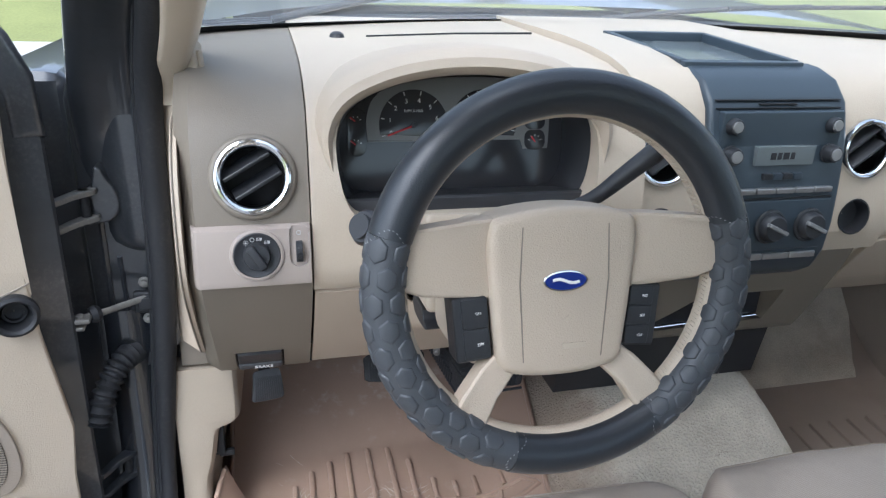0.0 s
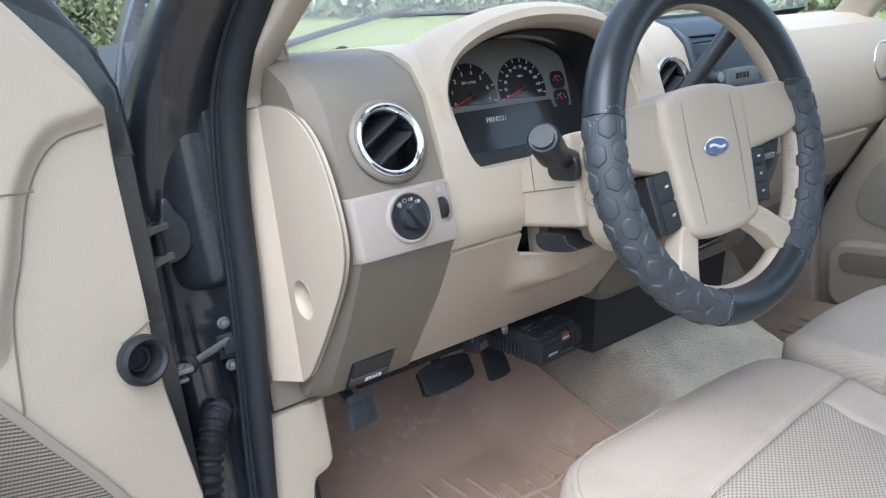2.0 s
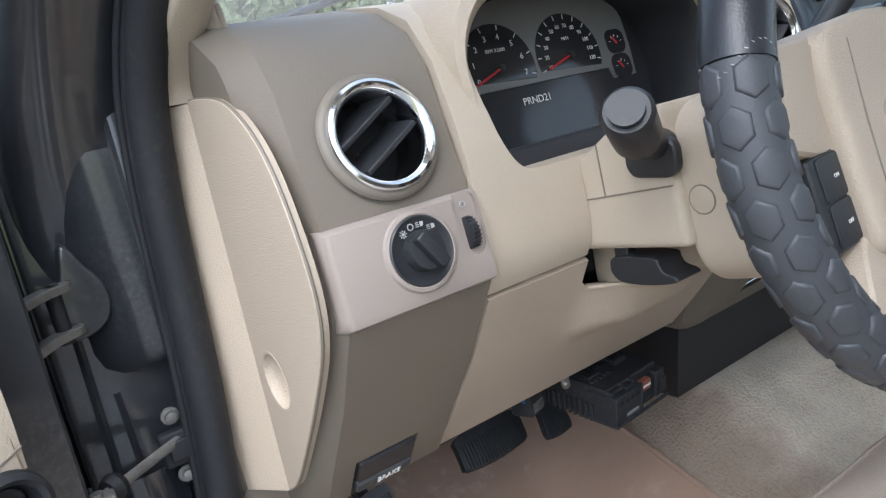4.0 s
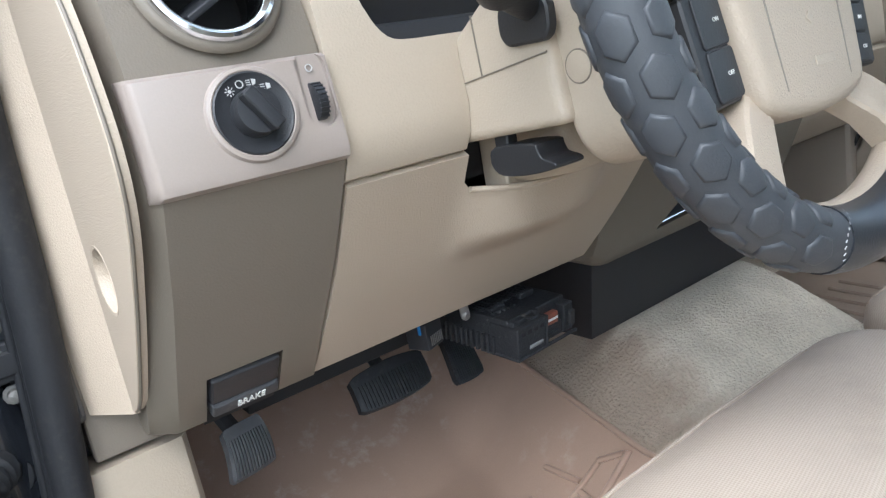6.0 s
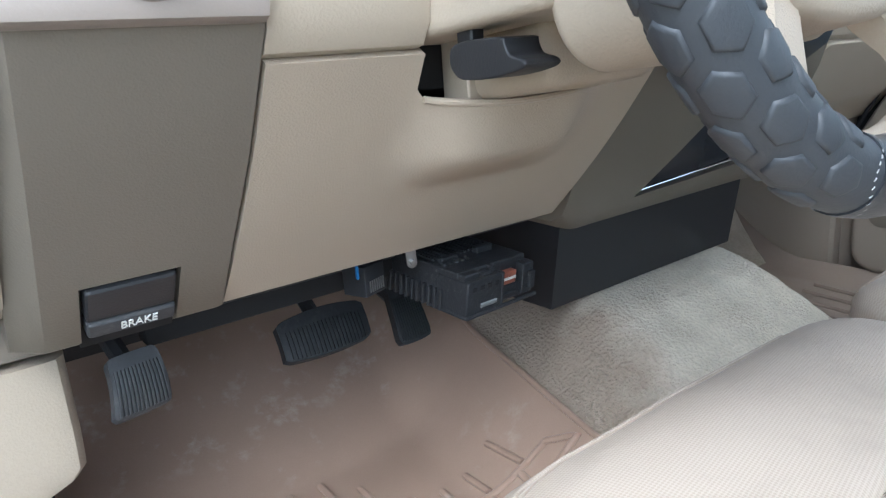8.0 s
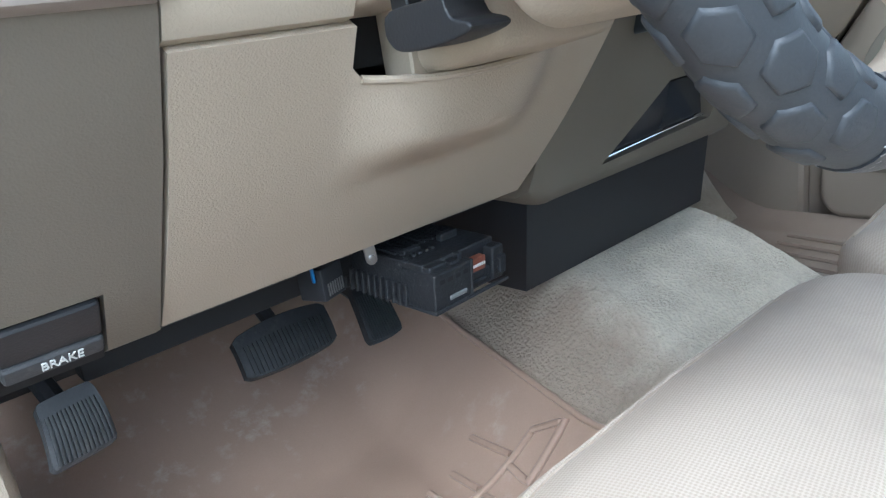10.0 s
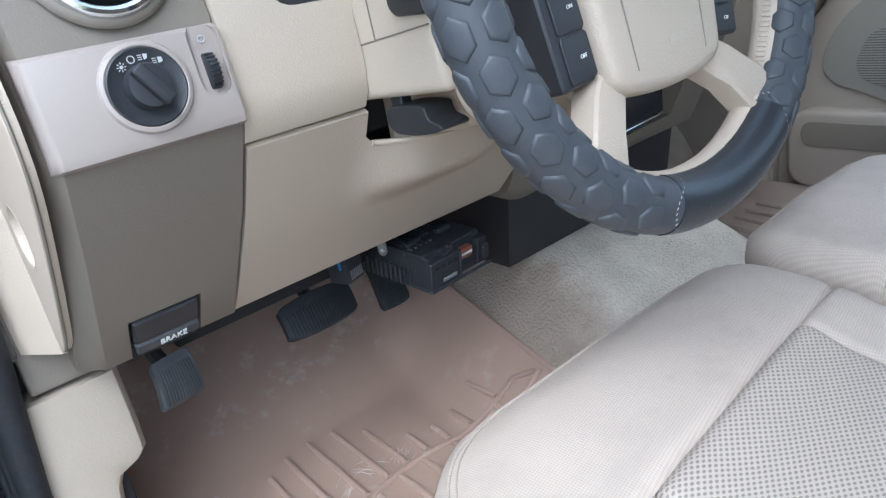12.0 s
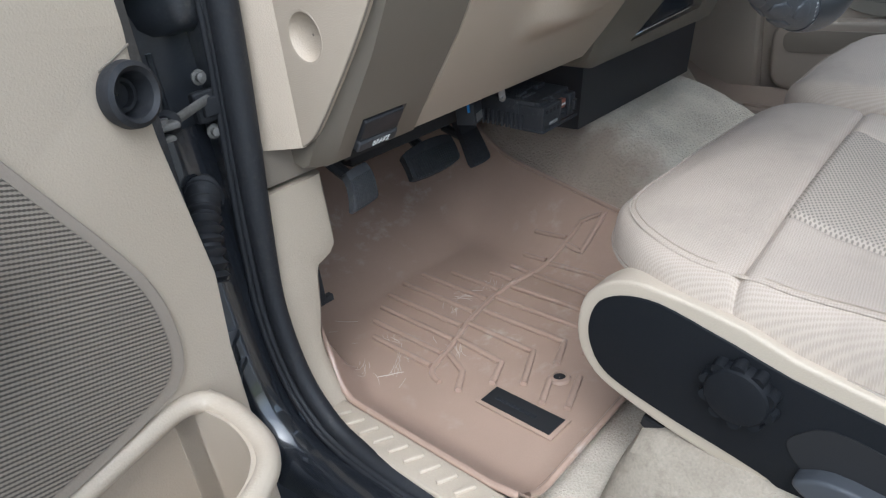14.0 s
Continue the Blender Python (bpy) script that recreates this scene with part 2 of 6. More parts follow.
def glass(name, tint=(0.93, 0.96, 0.95), haze=0.0):
    """A clear pane; the last number is the share of pale glare mixed into it."""
    m = bpy.data.materials.new(name)
    m.use_nodes = True
    n, l = m.node_tree.nodes, m.node_tree.links
    n.remove(n["Principled BSDF"])
    tr = n.new("ShaderNodeBsdfTransparent")
    tr.inputs[0].default_value = (*tint, 1)
    gl = n.new("ShaderNodeBsdfGlossy")
    gl.inputs["Roughness"].default_value = 0.02
    fr = n.new("ShaderNodeLayerWeight")
    fr.inputs[0].default_value = 0.12
    dim = n.new("ShaderNodeMath")
    dim.operation = "MULTIPLY_ADD"
    dim.inputs[1].default_value, dim.inputs[2].default_value = 0.5, 0.03
    l.new(fr.outputs["Facing"], dim.inputs[0])
    mx = n.new("ShaderNodeMixShader")
    l.new(dim.outputs[0], mx.inputs[0])
    l.new(tr.outputs[0], mx.inputs[1])
    l.new(gl.outputs[0], mx.inputs[2])
    out = mx.outputs[0]
    if haze:
        film = n.new("ShaderNodeBsdfTranslucent")
        film.inputs[0].default_value = (0.8, 0.82, 0.82, 1)
        veil = n.new("ShaderNodeMixShader")
        veil.inputs[0].default_value = haze
        l.new(out, veil.inputs[1])
        l.new(film.outputs[0], veil.inputs[2])
        out = veil.outputs[0]
    l.new(out, n["Material Output"].inputs[0])
    return m


WINDSCREEN = glass("hazy_windscreen", haze=0.09)
GLASS = glass("window_glass")
TINTED = glass("tinted_glass", (0.95, 0.97, 0.96))


# ---- building helpers ----
def thing(name, base, label, category, group="", kind=""):
    e = new(name)
    e.location = base
    return tagged(e, label, category, group, kind)


def smooth(bm, angle=35):
    bm.normal_update()
    for fc in bm.faces:
        fc.smooth = True
    for ed in bm.edges:
        ed.smooth = len(ed.link_faces) == 2 and ed.calc_face_angle(0) < radians(angle)


def part(name, bm, mat, parent=None, label="", angle=35):
    """One mesh object, in world places, under a thing or a part."""
    bmesh.ops.recalc_face_normals(bm, faces=bm.faces)
    smooth(bm, angle)
    me = bpy.data.meshes.new(name)
    bm.to_mesh(me)
    bm.free()
    for m in mat if isinstance(mat, (list, tuple)) else [mat]:
        me.materials.append(m)
    ob = new(name, me)
    if parent is not None:
        ob.parent = parent
        if parent.type == "EMPTY":
            ob.matrix_parent_inverse = Matrix.Translation(parent.location).inverted()
    return tagged(ob, label)


def place(bm, m):
    bmesh.ops.transform(bm, matrix=m, verts=bm.verts)
    return bm


def join(*bms):
    out = bms[0]
    for b in bms[1:]:
        me = bpy.data.meshes.new("tmp")
        b.to_mesh(me)
        b.free()
        out.from_mesh(me)
        bpy.data.meshes.remove(me)
    return out


def bevelled(bm, width, segs=3, angle=30):
    bm.normal_update()
    es = [e for e in bm.edges if len(e.link_faces) == 2 and e.calc_face_angle(0) > radians(angle)]
    if width and es:
        bmesh.ops.bevel(bm, geom=es, offset=width, segments=segs, profile=0.6, affect="EDGES", clamp_overlap=True)
    return bm


def rbox(x0, x1, y0, y1, z0, z1, r=0.005, segs=3):
    bm = bmesh.new()
    bmesh.ops.create_cube(bm, size=1)
    bmesh.ops.transform(bm, matrix=Matrix.Translation(((x0 + x1) / 2, (y0 + y1) / 2, (z0 + z1) / 2)) @ Matrix.Diagonal((x1 - x0, y1 - y0, z1 - z0, 1)), verts=bm.verts)
    return bevelled(bm, r, segs)


def prism(outline, depth, r=0.0, segs=3):
    """An outline in local x, y, thick from z = 0 to depth."""
    bm = bmesh.new()
    low = [bm.verts.new((x, y, 0)) for x, y in outline]
    high = [bm.verts.new((x, y, depth)) for x, y in outline]
    n = len(outline)
    bm.faces.new(low[::-1])
    bm.faces.new(high)
    for i in range(n):
        bm.faces.new((low[i], low[(i + 1) % n], high[(i + 1) % n], high[i]))
    if r:
        bm.normal_update()
        top = [e for e in bm.edges if all(v.co.z > depth * 0.99 for v in e.verts)]
        bmesh.ops.bevel(bm, geom=top, offset=r, segments=segs, profile=0.6, affect="EDGES", clamp_overlap=True)
    return bm


def extrude_x(profile, xs, shift=None):
    """A closed (y, z) profile carried along x; shift(x, y, z) may move a point."""
    bm = bmesh.new()
    rings = []
    for x in xs:
        rings.append([bm.verts.new(shift(x, y, z) if shift else (x, y, z)) for y, z in profile])
    n = len(profile)
    for a, b in zip(rings, rings[1:]):
        for i in range(n):
            bm.faces.new((a[i], a[(i + 1) % n], b[(i + 1) % n], b[i]))
    bm.faces.new(rings[0])
    bm.faces.new(rings[-1][::-1])
    return bm


def sheet(fn, us, vs):
    bm = bmesh.new()
    g = [[bm.verts.new(fn(u, v)) for v in vs] for u in us]
    for a, b in zip(g, g[1:]):
        for i in range(len(vs) - 1):
            bm.faces.new((a[i], a[i + 1], b[i + 1], b[i]))
    return bm


def tube(path, radius, segs=12, closed=False, squash=(1, 1)):
    pts = [Vector(p) for p in path]
    bm = bmesh.new()
    rings, n = [], len(pts)
    ref = None
    for i, p in enumerate(pts):
        a, b = (pts[i - 1], pts[(i + 1) % n]) if closed else (pts[max(i - 1, 0)], pts[min(i + 1, n - 1)])
        d = (b - a).normalized()
        if ref is None:
            ref = Vector((0, 0, 1)) if abs(d.z) < 0.9 else Vector((1, 0, 0))
        side = d.cross(ref).normalized()
        ref = side.cross(d)
        r = radius(i / max(1, n - 1)) if callable(radius) else radius
        rings.append([bm.verts.new(p + (side * math.cos(k) * squash[0] + ref * math.sin(k) * squash[1]) * r) for k in [math.tau * j / segs for j in range(segs)]])
    for i in range(n if closed else n - 1):
        a, b = rings[i], rings[(i + 1) % n]
        for j in range(segs):
            bm.faces.new((a[j], a[(j + 1) % segs], b[(j + 1) % segs], b[j]))
    if not closed:
        bm.faces.new(rings[0][::-1])
        bm.faces.new(rings[-1])
    return bm


def turned(profile, segs=40, caps=True):
    """A solid of revolution round local z from (radius, height) points."""
    bm = bmesh.new()
    rings = [[bm.verts.new((r * math.cos(a), r * math.sin(a), h)) for a in [math.tau * k / segs for k in range(segs)]] for r, h in profile]
    for a, b in zip(rings, rings[1:]):
        for j in range(segs):
            bm.faces.new((a[j], a[(j + 1) % segs], b[(j + 1) % segs], b[j]))
    for ring in (rings[0], rings[-1]) if caps else ():
        bm.faces.new(ring)
    return bm


def curve_points(pts, steps=8, closed=False):
    """A smooth line through points."""
    p = [Vector(q) for q in pts]
    n, out = len(p), []
    for i in range(n if closed else n - 1):
        a, b, c, d = (p[(i - 1) % n], p[i], p[(i + 1) % n], p[(i + 2) % n]) if closed else (p[max(i - 1, 0)], p[i], p[i + 1], p[min(i + 2, n - 1)])
        for k in range(steps):
            t = k / steps
            out.append(0.5 * (2 * b + (c - a) * t + (2 * a - 5 * b + 4 * c - d) * t * t + (3 * b - a - 3 * c + d) * t ** 3))
    return out if closed else out + [p[-1]]


def cut(ob, bm):
    """Takes the solid bm out of the mesh of ob."""
    bmesh.ops.recalc_face_normals(bm, faces=bm.faces)
    me = bpy.data.meshes.new("cutter")
    bm.to_mesh(me)
    bm.free()
    c = new("cutter", me)
    md = ob.modifiers.new("cut", "BOOLEAN")
    md.operation, md.object, md.solver = "DIFFERENCE", c, "EXACT"
    bpy.context.view_layer.update()
    done = bpy.data.meshes.new_from_object(ob.evaluated_get(bpy.context.evaluated_depsgraph_get()))
    ob.modifiers.remove(md)
    ob.data = done
    bpy.data.objects.remove(c)
    bm2 = bmesh.new()
    bm2.from_mesh(done)
    smooth(bm2)
    bm2.to_mesh(done)
    bm2.free()


def soften(ob, width=0.004, segs=3):
    md = ob.modifiers.new("bevel", "BEVEL")
    md.width, md.segments, md.limit_method, md.angle_limit = width, segs, "ANGLE", radians(40)
    md.use_clamp_overlap = True
    return ob


def facing(at, normal, spin=0):
    """A pose whose local z is the normal, for what is set on a face; local y is up."""
    z = Vector(normal).normalized()
    x = Vector((0, 0, 1)).cross(z).normalized()
    y = z.cross(x)
    m = Matrix((x, y, z)).transposed().to_4x4()
    return Matrix.Translation(at) @ m @ pose(0, 0, 0, 0, 0, spin)


def stadium(w, h, n=10):
    """A round-ended outline, w by h."""
    r = min(w, h) / 2
    dx, dy = w / 2 - r, h / 2 - r
    return [((dx if math.cos(a) > 0 else -dx) + r * math.cos(a), (dy if math.sin(a) > 0 else -dy) + r * math.sin(a)) for a in [math.tau * (k + 0.5) / (4 * n) for k in range(4 * n)]]


def rrect(w, h, r, n=6):
    out = []
    for cx, cy, a0 in ((w / 2 - r, h / 2 - r, 0), (-w / 2 + r, h / 2 - r, 90), (-w / 2 + r, -h / 2 + r, 180), (w / 2 - r, -h / 2 + r, 270)):
        out += [(cx + r * math.cos(radians(a0 + 90 * k / n)), cy + r * math.sin(radians(a0 + 90 * k / n))) for k in range(n + 1)]
    return out

# ---- outside ----
def plain(name, bm, mat, label, category, kind="structure"):
    return tagged(part(name, bm, mat), label, category, kind=kind)


def hill(x, y):
    """The lawn rises gently beyond the truck's nose."""
    return 0.165 * max(0, y - 6) * min(1, max(0, y - 6) / 8) if y < 70 else 10.56


spread = [-400, -150, -60, -30, -15, -8, -4, 0, 4, 8, 15, 30, 60, 150, 400]
plain("ground", sheet(lambda u, v: (u, v, hill(u, v)), spread, [-400, -100, -30, -10, 0, 4, 7, 9, 11, 13, 15, 20, 30, 40, 55, 70, 150, 400]), GRASS, "mown green lawn rising beyond the truck", "lawn")
plain("driveway", sheet(lambda u, v: (u, v, 0.012), [-5, -2, 1, 4], [-9 + 2.2 * k for k in range(8)]), GRAVEL, "pale gravel drive under the truck", "driveway")
plain("apron", sheet(lambda u, v: (u, v, hill(u, v) + 0.03), [-10, -7, -5, -2.7], [7.6, 8.4, 9.2, 10, 10.6]), PALE_ROAD, "pale concrete apron beside the lawn", "driveway")
plain("road", sheet(lambda u, v: (u, v, hill(u, v) + 0.04), [-80, -30, -8, 0, 5.5], [20, 22, 24]), PALE_ROAD, "pale road across the lawn", "road")


def tree(at, height, spread, seed, crown_low=0.35, clumps=420, leaves=14, size=1.0):
    rng = random.Random(seed)
    t = thing("tree", at, "leafy green tree with a rough brown trunk", "tree", "trees behind the lawn")
    a = Vector(at)
    limbs = [tube([a, a + Vector((0.1, 0, height * 0.3)), a + Vector((0, 0.1, height * 0.7))], lambda f: 0.03 * height * (1 - 0.7 * f), 8)]
    for k in range(7):
        w = rng.uniform(0, math.tau)
        s = a + Vector((0, 0, height * rng.uniform(0.25, 0.6)))
        limbs.append(tube([s, s + Vector((math.cos(w), math.sin(w), 0.7)) * spread * 0.3, s + Vector((math.cos(w), math.sin(w), 0.9)) * spread * 0.65], lambda f: 0.011 * height * (1 - 0.8 * f), 6))
    part("trunk", join(*limbs), BARK, t)
    verts, faces = [], []
    for k in range(clumps):
        w, h = rng.uniform(0, math.tau), rng.uniform(crown_low, 1.0)
        r = spread * (1 - abs(2 * (h - crown_low) / (1 - crown_low) - 0.8) ** 2 * 0.6) * rng.random() ** 0.5
        c = a + Vector((math.cos(w) * r, math.sin(w) * r, h * height))
        for j in range(leaves):
            p = c + Vector((rng.gauss(0, 1), rng.gauss(0, 1), rng.gauss(0, 0.7))) * spread * 0.09
            e = Euler((rng.uniform(0, 6), rng.uniform(0, 6), 0)).to_matrix()
            q = spread * rng.uniform(0.04, 0.085) * size
            i = len(verts)
            verts += [p + e @ Vector(v) for v in ((-q, 0, 0), (0, q * 0.6, q * 0.2), (q, 0, 0), (0, -q * 0.6, q * 0.2))]
            faces.append((i, i + 1, i + 2, i + 3))
    me = bpy.data.meshes.new("crown")
    me.from_pydata(verts, [], faces)
    bm = bmesh.new()
    bm.from_mesh(me)
    part("crown", bm, LEAF, t)


for k in range(18):
    rnd = random.Random(40 + k)
    w = radians(150 - 7.2 * k)
    far = rnd.uniform(52, 68)
    x, y = math.cos(w) * far, math.sin(w) * far
    tree((x, y, hill(x, y) - 0.2), rnd.uniform(10, 15), rnd.uniform(4.5, 6.5), 70 + k, rnd.choice((0.12, 0.2, 0.3)), 260)
for k, (az, far) in enumerate(((-9, 23), (-4, 21), (1, 22), (5.5, 20.5), (10, 22.5), (13.5, 25), (-14, 24), (-20, 22), (-27, 23))):
    x, y = far * math.sin(radians(az)) - 0.6, far * math.cos(radians(az))
    tree((x, y, hill(x, y) - 0.1), 5.2 + 0.5 * (k % 3), 2.5, 20 + k, 0.02, 420, 34, 0.5)
tree((-1.30, 15.4, hill(-1.30, 15.4) - 0.05), 3.4, 1.5, 61, 0.22, 220, 20, 0.6)
rng = random.Random(9)
verts, faces = [], []
for k in range(2600):
    az, far = radians(rng.uniform(-70, 85)), rng.uniform(49, 58)
    c = Vector((far * math.sin(az), far * math.cos(az), 0))
    c.z = hill(c.x, c.y) + rng.uniform(0, 1) ** 1.3 * 9
    for j in range(8):
        p = c + Vector((rng.gauss(0, 0.9), rng.gauss(0, 0.6), rng.gauss(0, 0.6)))
        e = Euler((rng.uniform(0, 6), rng.uniform(0, 6), 0)).to_matrix()
        q, i = rng.uniform(0.25, 0.55), len(verts)
        verts += [p + e @ Vector(v) for v in ((-q, 0, 0), (0, q * 0.6, q * 0.2), (q, 0, 0), (0, -q * 0.6, q * 0.2))]
        faces.append((i, i + 1, i + 2, i + 3))
me = bpy.data.meshes.new("far_woods")
me.from_pydata(verts, [], faces)
bm = bmesh.new()
bm.from_mesh(me)
tagged(part("far_woods", bm, FAR_LEAF), "pale green woods at the top of the lawn", "woods", kind="stuff")

# ---- cab shell ----
FLOOR_Z = 0.745
plain("floor", rbox(-0.43, 1.23, -1.2, 1.5, 0.66, FLOOR_Z, 0.0), CARPET, "beige carpet on the cab floor", "carpet")
# Firewall is coloured black to keep bounced light out of the footwell.
plain("firewall", rbox(-0.43, 1.23, 1.42, 1.46, 0.7, 1.56, 0.0), BLACK, "firewall behind the dashboard, made black to deepen the footwell's shade", "firewall")
plain("rear_wall", rbox(-0.43, 1.23, -1.24, -1.2, 0.7, 1.42, 0.0), TAN, "tan rear wall of the cab", "wall")
# Unseen upper wall holds back light from behind; its window lets some in.
rear = thing("rear_window_wall", (0.4, -1.22, 1.42), "tan upper rear wall of the cab with an unseen window added for light", "wall", kind="structure")
back = part("wall", rbox(-0.43, 1.23, -1.24, -1.2, 1.4205, 1.97, 0.0), TAN, rear)
cut(back, rbox(-0.28, 1.08, -1.3, -1.1, 1.46, 1.88, 0.0))
part("pane", rbox(-0.30, 1.10, -1.226, -1.222, 1.45, 1.89, 0.0), GLASS, rear).visible_shadow = False
# Unseen side wall, added to limit the light; the opening is added too.
side_wall = thing("rear_side_wall", (-0.44, -0.77, 0.5), "unseen tan side wall behind the door opening with a window added for light", "wall", kind="structure")
quarter = part("wall", rbox(-0.46, -0.42, -1.2, -0.34, 0.5, 1.96, 0.0), TAN, side_wall)
cut(quarter, rbox(-0.5, -0.38, -1.12, -0.46, 1.46, 1.86, 0.0))
part("pane", rbox(-0.442, -0.438, -1.14, -0.44, 1.45, 1.87, 0.0), GLASS, side_wall).visible_shadow = False
plain("ceiling", rbox(-0.36, 1.16, -1.2, 0.42, 1.93, 1.97, 0.01), TAN_SOFT, "pale tan headliner of the cab", "headliner")


def ease(t):
    t = min(1, max(0, t))
    return t * t * (3 - 2 * t)


def liner_wall(y):
    """The liner's outer edge beside the sill and the kick panel."""
    return -0.400 + 0.030 * ease((y - 0.91) / 0.10)


def matz(x, y):
    z = 0.762
    z += 0.12 * max(0, (y - 1.12) / 0.25) ** 1.4 if y > 1.12 else 0
    wall = 0.033 + 0.072 * ease((y - 0.90) / 0.10) if y < 1.003 else 0.012
    z += wall * min(1.15, max(0, (liner_wall(y) + 0.052 - x) / 0.052)) ** 1.7
    r = max(0, (x - 0.03 - 0.19 * max(0, y - 0.84)) / 0.14)
    z += 0.098 * min(1.1, r) ** 1.5 * (1 + 0.35 * max(0, y - 0.84) / 0.26)
    if y < 0.66:
        z += 0.006 * (0.66 - y) / 0.03
    return z


def liner_edge(y):
    return 0.165 + 0.19 * max(0, y - 0.84)


def tunnel(u, v):
    """Carpet over the gearbox, from under the liner's edge on the left to the far footwell; v runs along y."""
    xe, ym = liner_edge(v), min(1.40, max(0.66, v))
    x = xe - 0.05 + (0.77 - xe) * u
    top = 0.845 + 0.132 * ease((v - 0.60) / 0.40)
    ze = matz(liner_edge(ym), ym) - 0.003
    z = ze + (top - ze) * ease((x - xe) / 0.12) if x > xe else matz(x, ym) - 0.010
    z = 0.765 + (z - 0.765) * ease((0.72 - x) / 0.13) if x > 0.5 else z
    return (x, v, z + 0.005 * noise.noise((x * 9, v * 9, 2)) + 0.002 * noise.noise((x * 40, v * 40, 5)))


tagged(part("tunnel_carpet", sheet(tunnel, [k / 60 for k in range(61)], [-1.1 + 2.5 * k / 120 for k in range(121)]), TUFTED), "worn beige carpet over the transmission tunnel", "carpet", kind="structure")
tagged(part("passenger_toe_board", sheet(lambda u, v: (0.60 + 0.6 * u, 1.08 + 0.32 * v, 0.765 + 0.36 * v ** 1.4), [0, 0.5, 1], [k / 8 for k in range(9)]), CARPET), "beige carpet on the passenger toe board", "carpet", kind="structure")

# ---- windscreen, pillars, jamb ----
ws = thing("windshield", (0.4, 1.25, 1.56), "curved windscreen above the dashboard with pale glare mixed into the glass", "windshield", kind="structure")
pane = part("pane", sheet(lambda u, v: (0.4 + (u - 0.5) * (1.62 - 0.26 * v), 1.46 - 0.34 * (2 * u - 1) ** 2 - 0.90 * v, 1.565 + 0.40 * v), [k / 16 for k in range(17)], [0, 0.5, 1]), WINDSCREEN, ws)
pane.visible_shadow = False
part("frit_band", sheet(lambda u, v: (0.4 + (u - 0.5) * 1.62, 1.452 - 0.34 * (2 * u - 1) ** 2 - 0.05 * v, 1.5615 + 0.022 * v), [k / 16 for k in range(17)], [0, 1]), DARK, ws)
cowl = thing("cowl_panel", (0.4, 1.5, 1.56), "black slatted plastic cowl below the windscreen", "cowl", kind="structure")
part("panel", sheet(lambda u, v: (0.4 + (u - 0.5) * 1.66, 1.47 - 0.34 * (2 * u - 1) ** 2 + 0.16 * v, 1.566 + 0.008 * v), [k / 16 for k in range(17)], [0, 0.5, 1]), BLACK, cowl)
for q in range(5):
    part("slat", tube([(0.4 + (k / 16 - 0.5) * 1.6, 1.50 - 0.34 * (2 * k / 16 - 1) ** 2 + 0.027 * q, 1.569 + 0.0016 * q) for k in range(17)], 0.004, 6, squash=(1.2, 0.7)), BLACK, cowl)


def hood_top(u, v):
    """The bonnet swells beyond the cowl and falls away to the nose and the wings."""
    w = 2 * u - 1
    return (0.4 + 0.80 * w, 1.64 - 0.33 * w * w * (1 - v) + 1.05 * v, 1.576 + 0.070 * math.sin(math.pi * min(1, 0.08 + v * 0.95)) ** 0.8 - 0.03 * v - 0.035 * abs(w) ** 5)


bonnet = thing("hood", (0.4, 2.2, 1.58), "black painted truck hood beyond the windscreen", "hood", kind="structure")
part("skin", sheet(hood_top, [k / 24 for k in range(25)], [k / 20 for k in range(21)]), PAINT, bonnet)
part("nose", rbox(-0.36, 1.16, 2.60, 2.70, 0.75, 1.53, 0.04), PAINT, bonnet)
for x in (-0.425, 1.165):
    part("wing", rbox(x, x + 0.06, 1.47, 2.66, 0.62, 1.545, 0.02), PAINT, bonnet)
for arm_path, blade_path in (
    ([(-0.25, 1.205, 1.588), (-0.096, 1.224, 1.620), (0.078, 1.227, 1.652)], [(0.012, 1.229, 1.640), (0.24, 1.280, 1.642), (0.47, 1.318, 1.637)]),
    ([(0.45, 1.43, 1.585), (0.66, 1.37, 1.612), (0.86, 1.29, 1.630)], [(0.70, 1.345, 1.618), (0.90, 1.27, 1.630), (1.06, 1.165, 1.640)]),
):
    w = thing("wiper", arm_path[0], "black wiper resting on the windscreen", "wiper", "windscreen wipers")
    part("wiper_arm", tube(curve_points(arm_path, 5), lambda f: 0.0065 - 0.002 * f, 8), BLACK, w)
    part("wiper_blade", tube(curve_points(blade_path, 5), 0.0045, 8), RUBBER, w)


def post(rows, mirror=False):
    """A rounded post lofted through level sections: (x, y, z, half width, half depth)."""
    fine = curve_points([r[:3] for r in rows], 4)
    sizes = curve_points([(r[3], r[4], 0) for r in rows], 4)
    bm, rings = bmesh.new(), []
    for p, q in zip(fine, sizes):
        x = 0.8 - p.x if mirror else p.x
        ring = []
        for k in range(28):
            c, d = math.cos(math.tau * k / 28), math.sin(math.tau * k / 28)
            ring.append(bm.verts.new((x + q.x * math.copysign(abs(c) ** 0.5, c), p.y + q.y * math.copysign(abs(d) ** 0.5, d), p.z)))
        rings.append(ring)
    for a, b in zip(rings, rings[1:]):
        for k in range(28):
            bm.faces.new((a[k], a[(k + 1) % 28], b[(k + 1) % 28], b[k]))
    bm.faces.new(rings[0])
    bm.faces.new(rings[-1][::-1])
    return bm


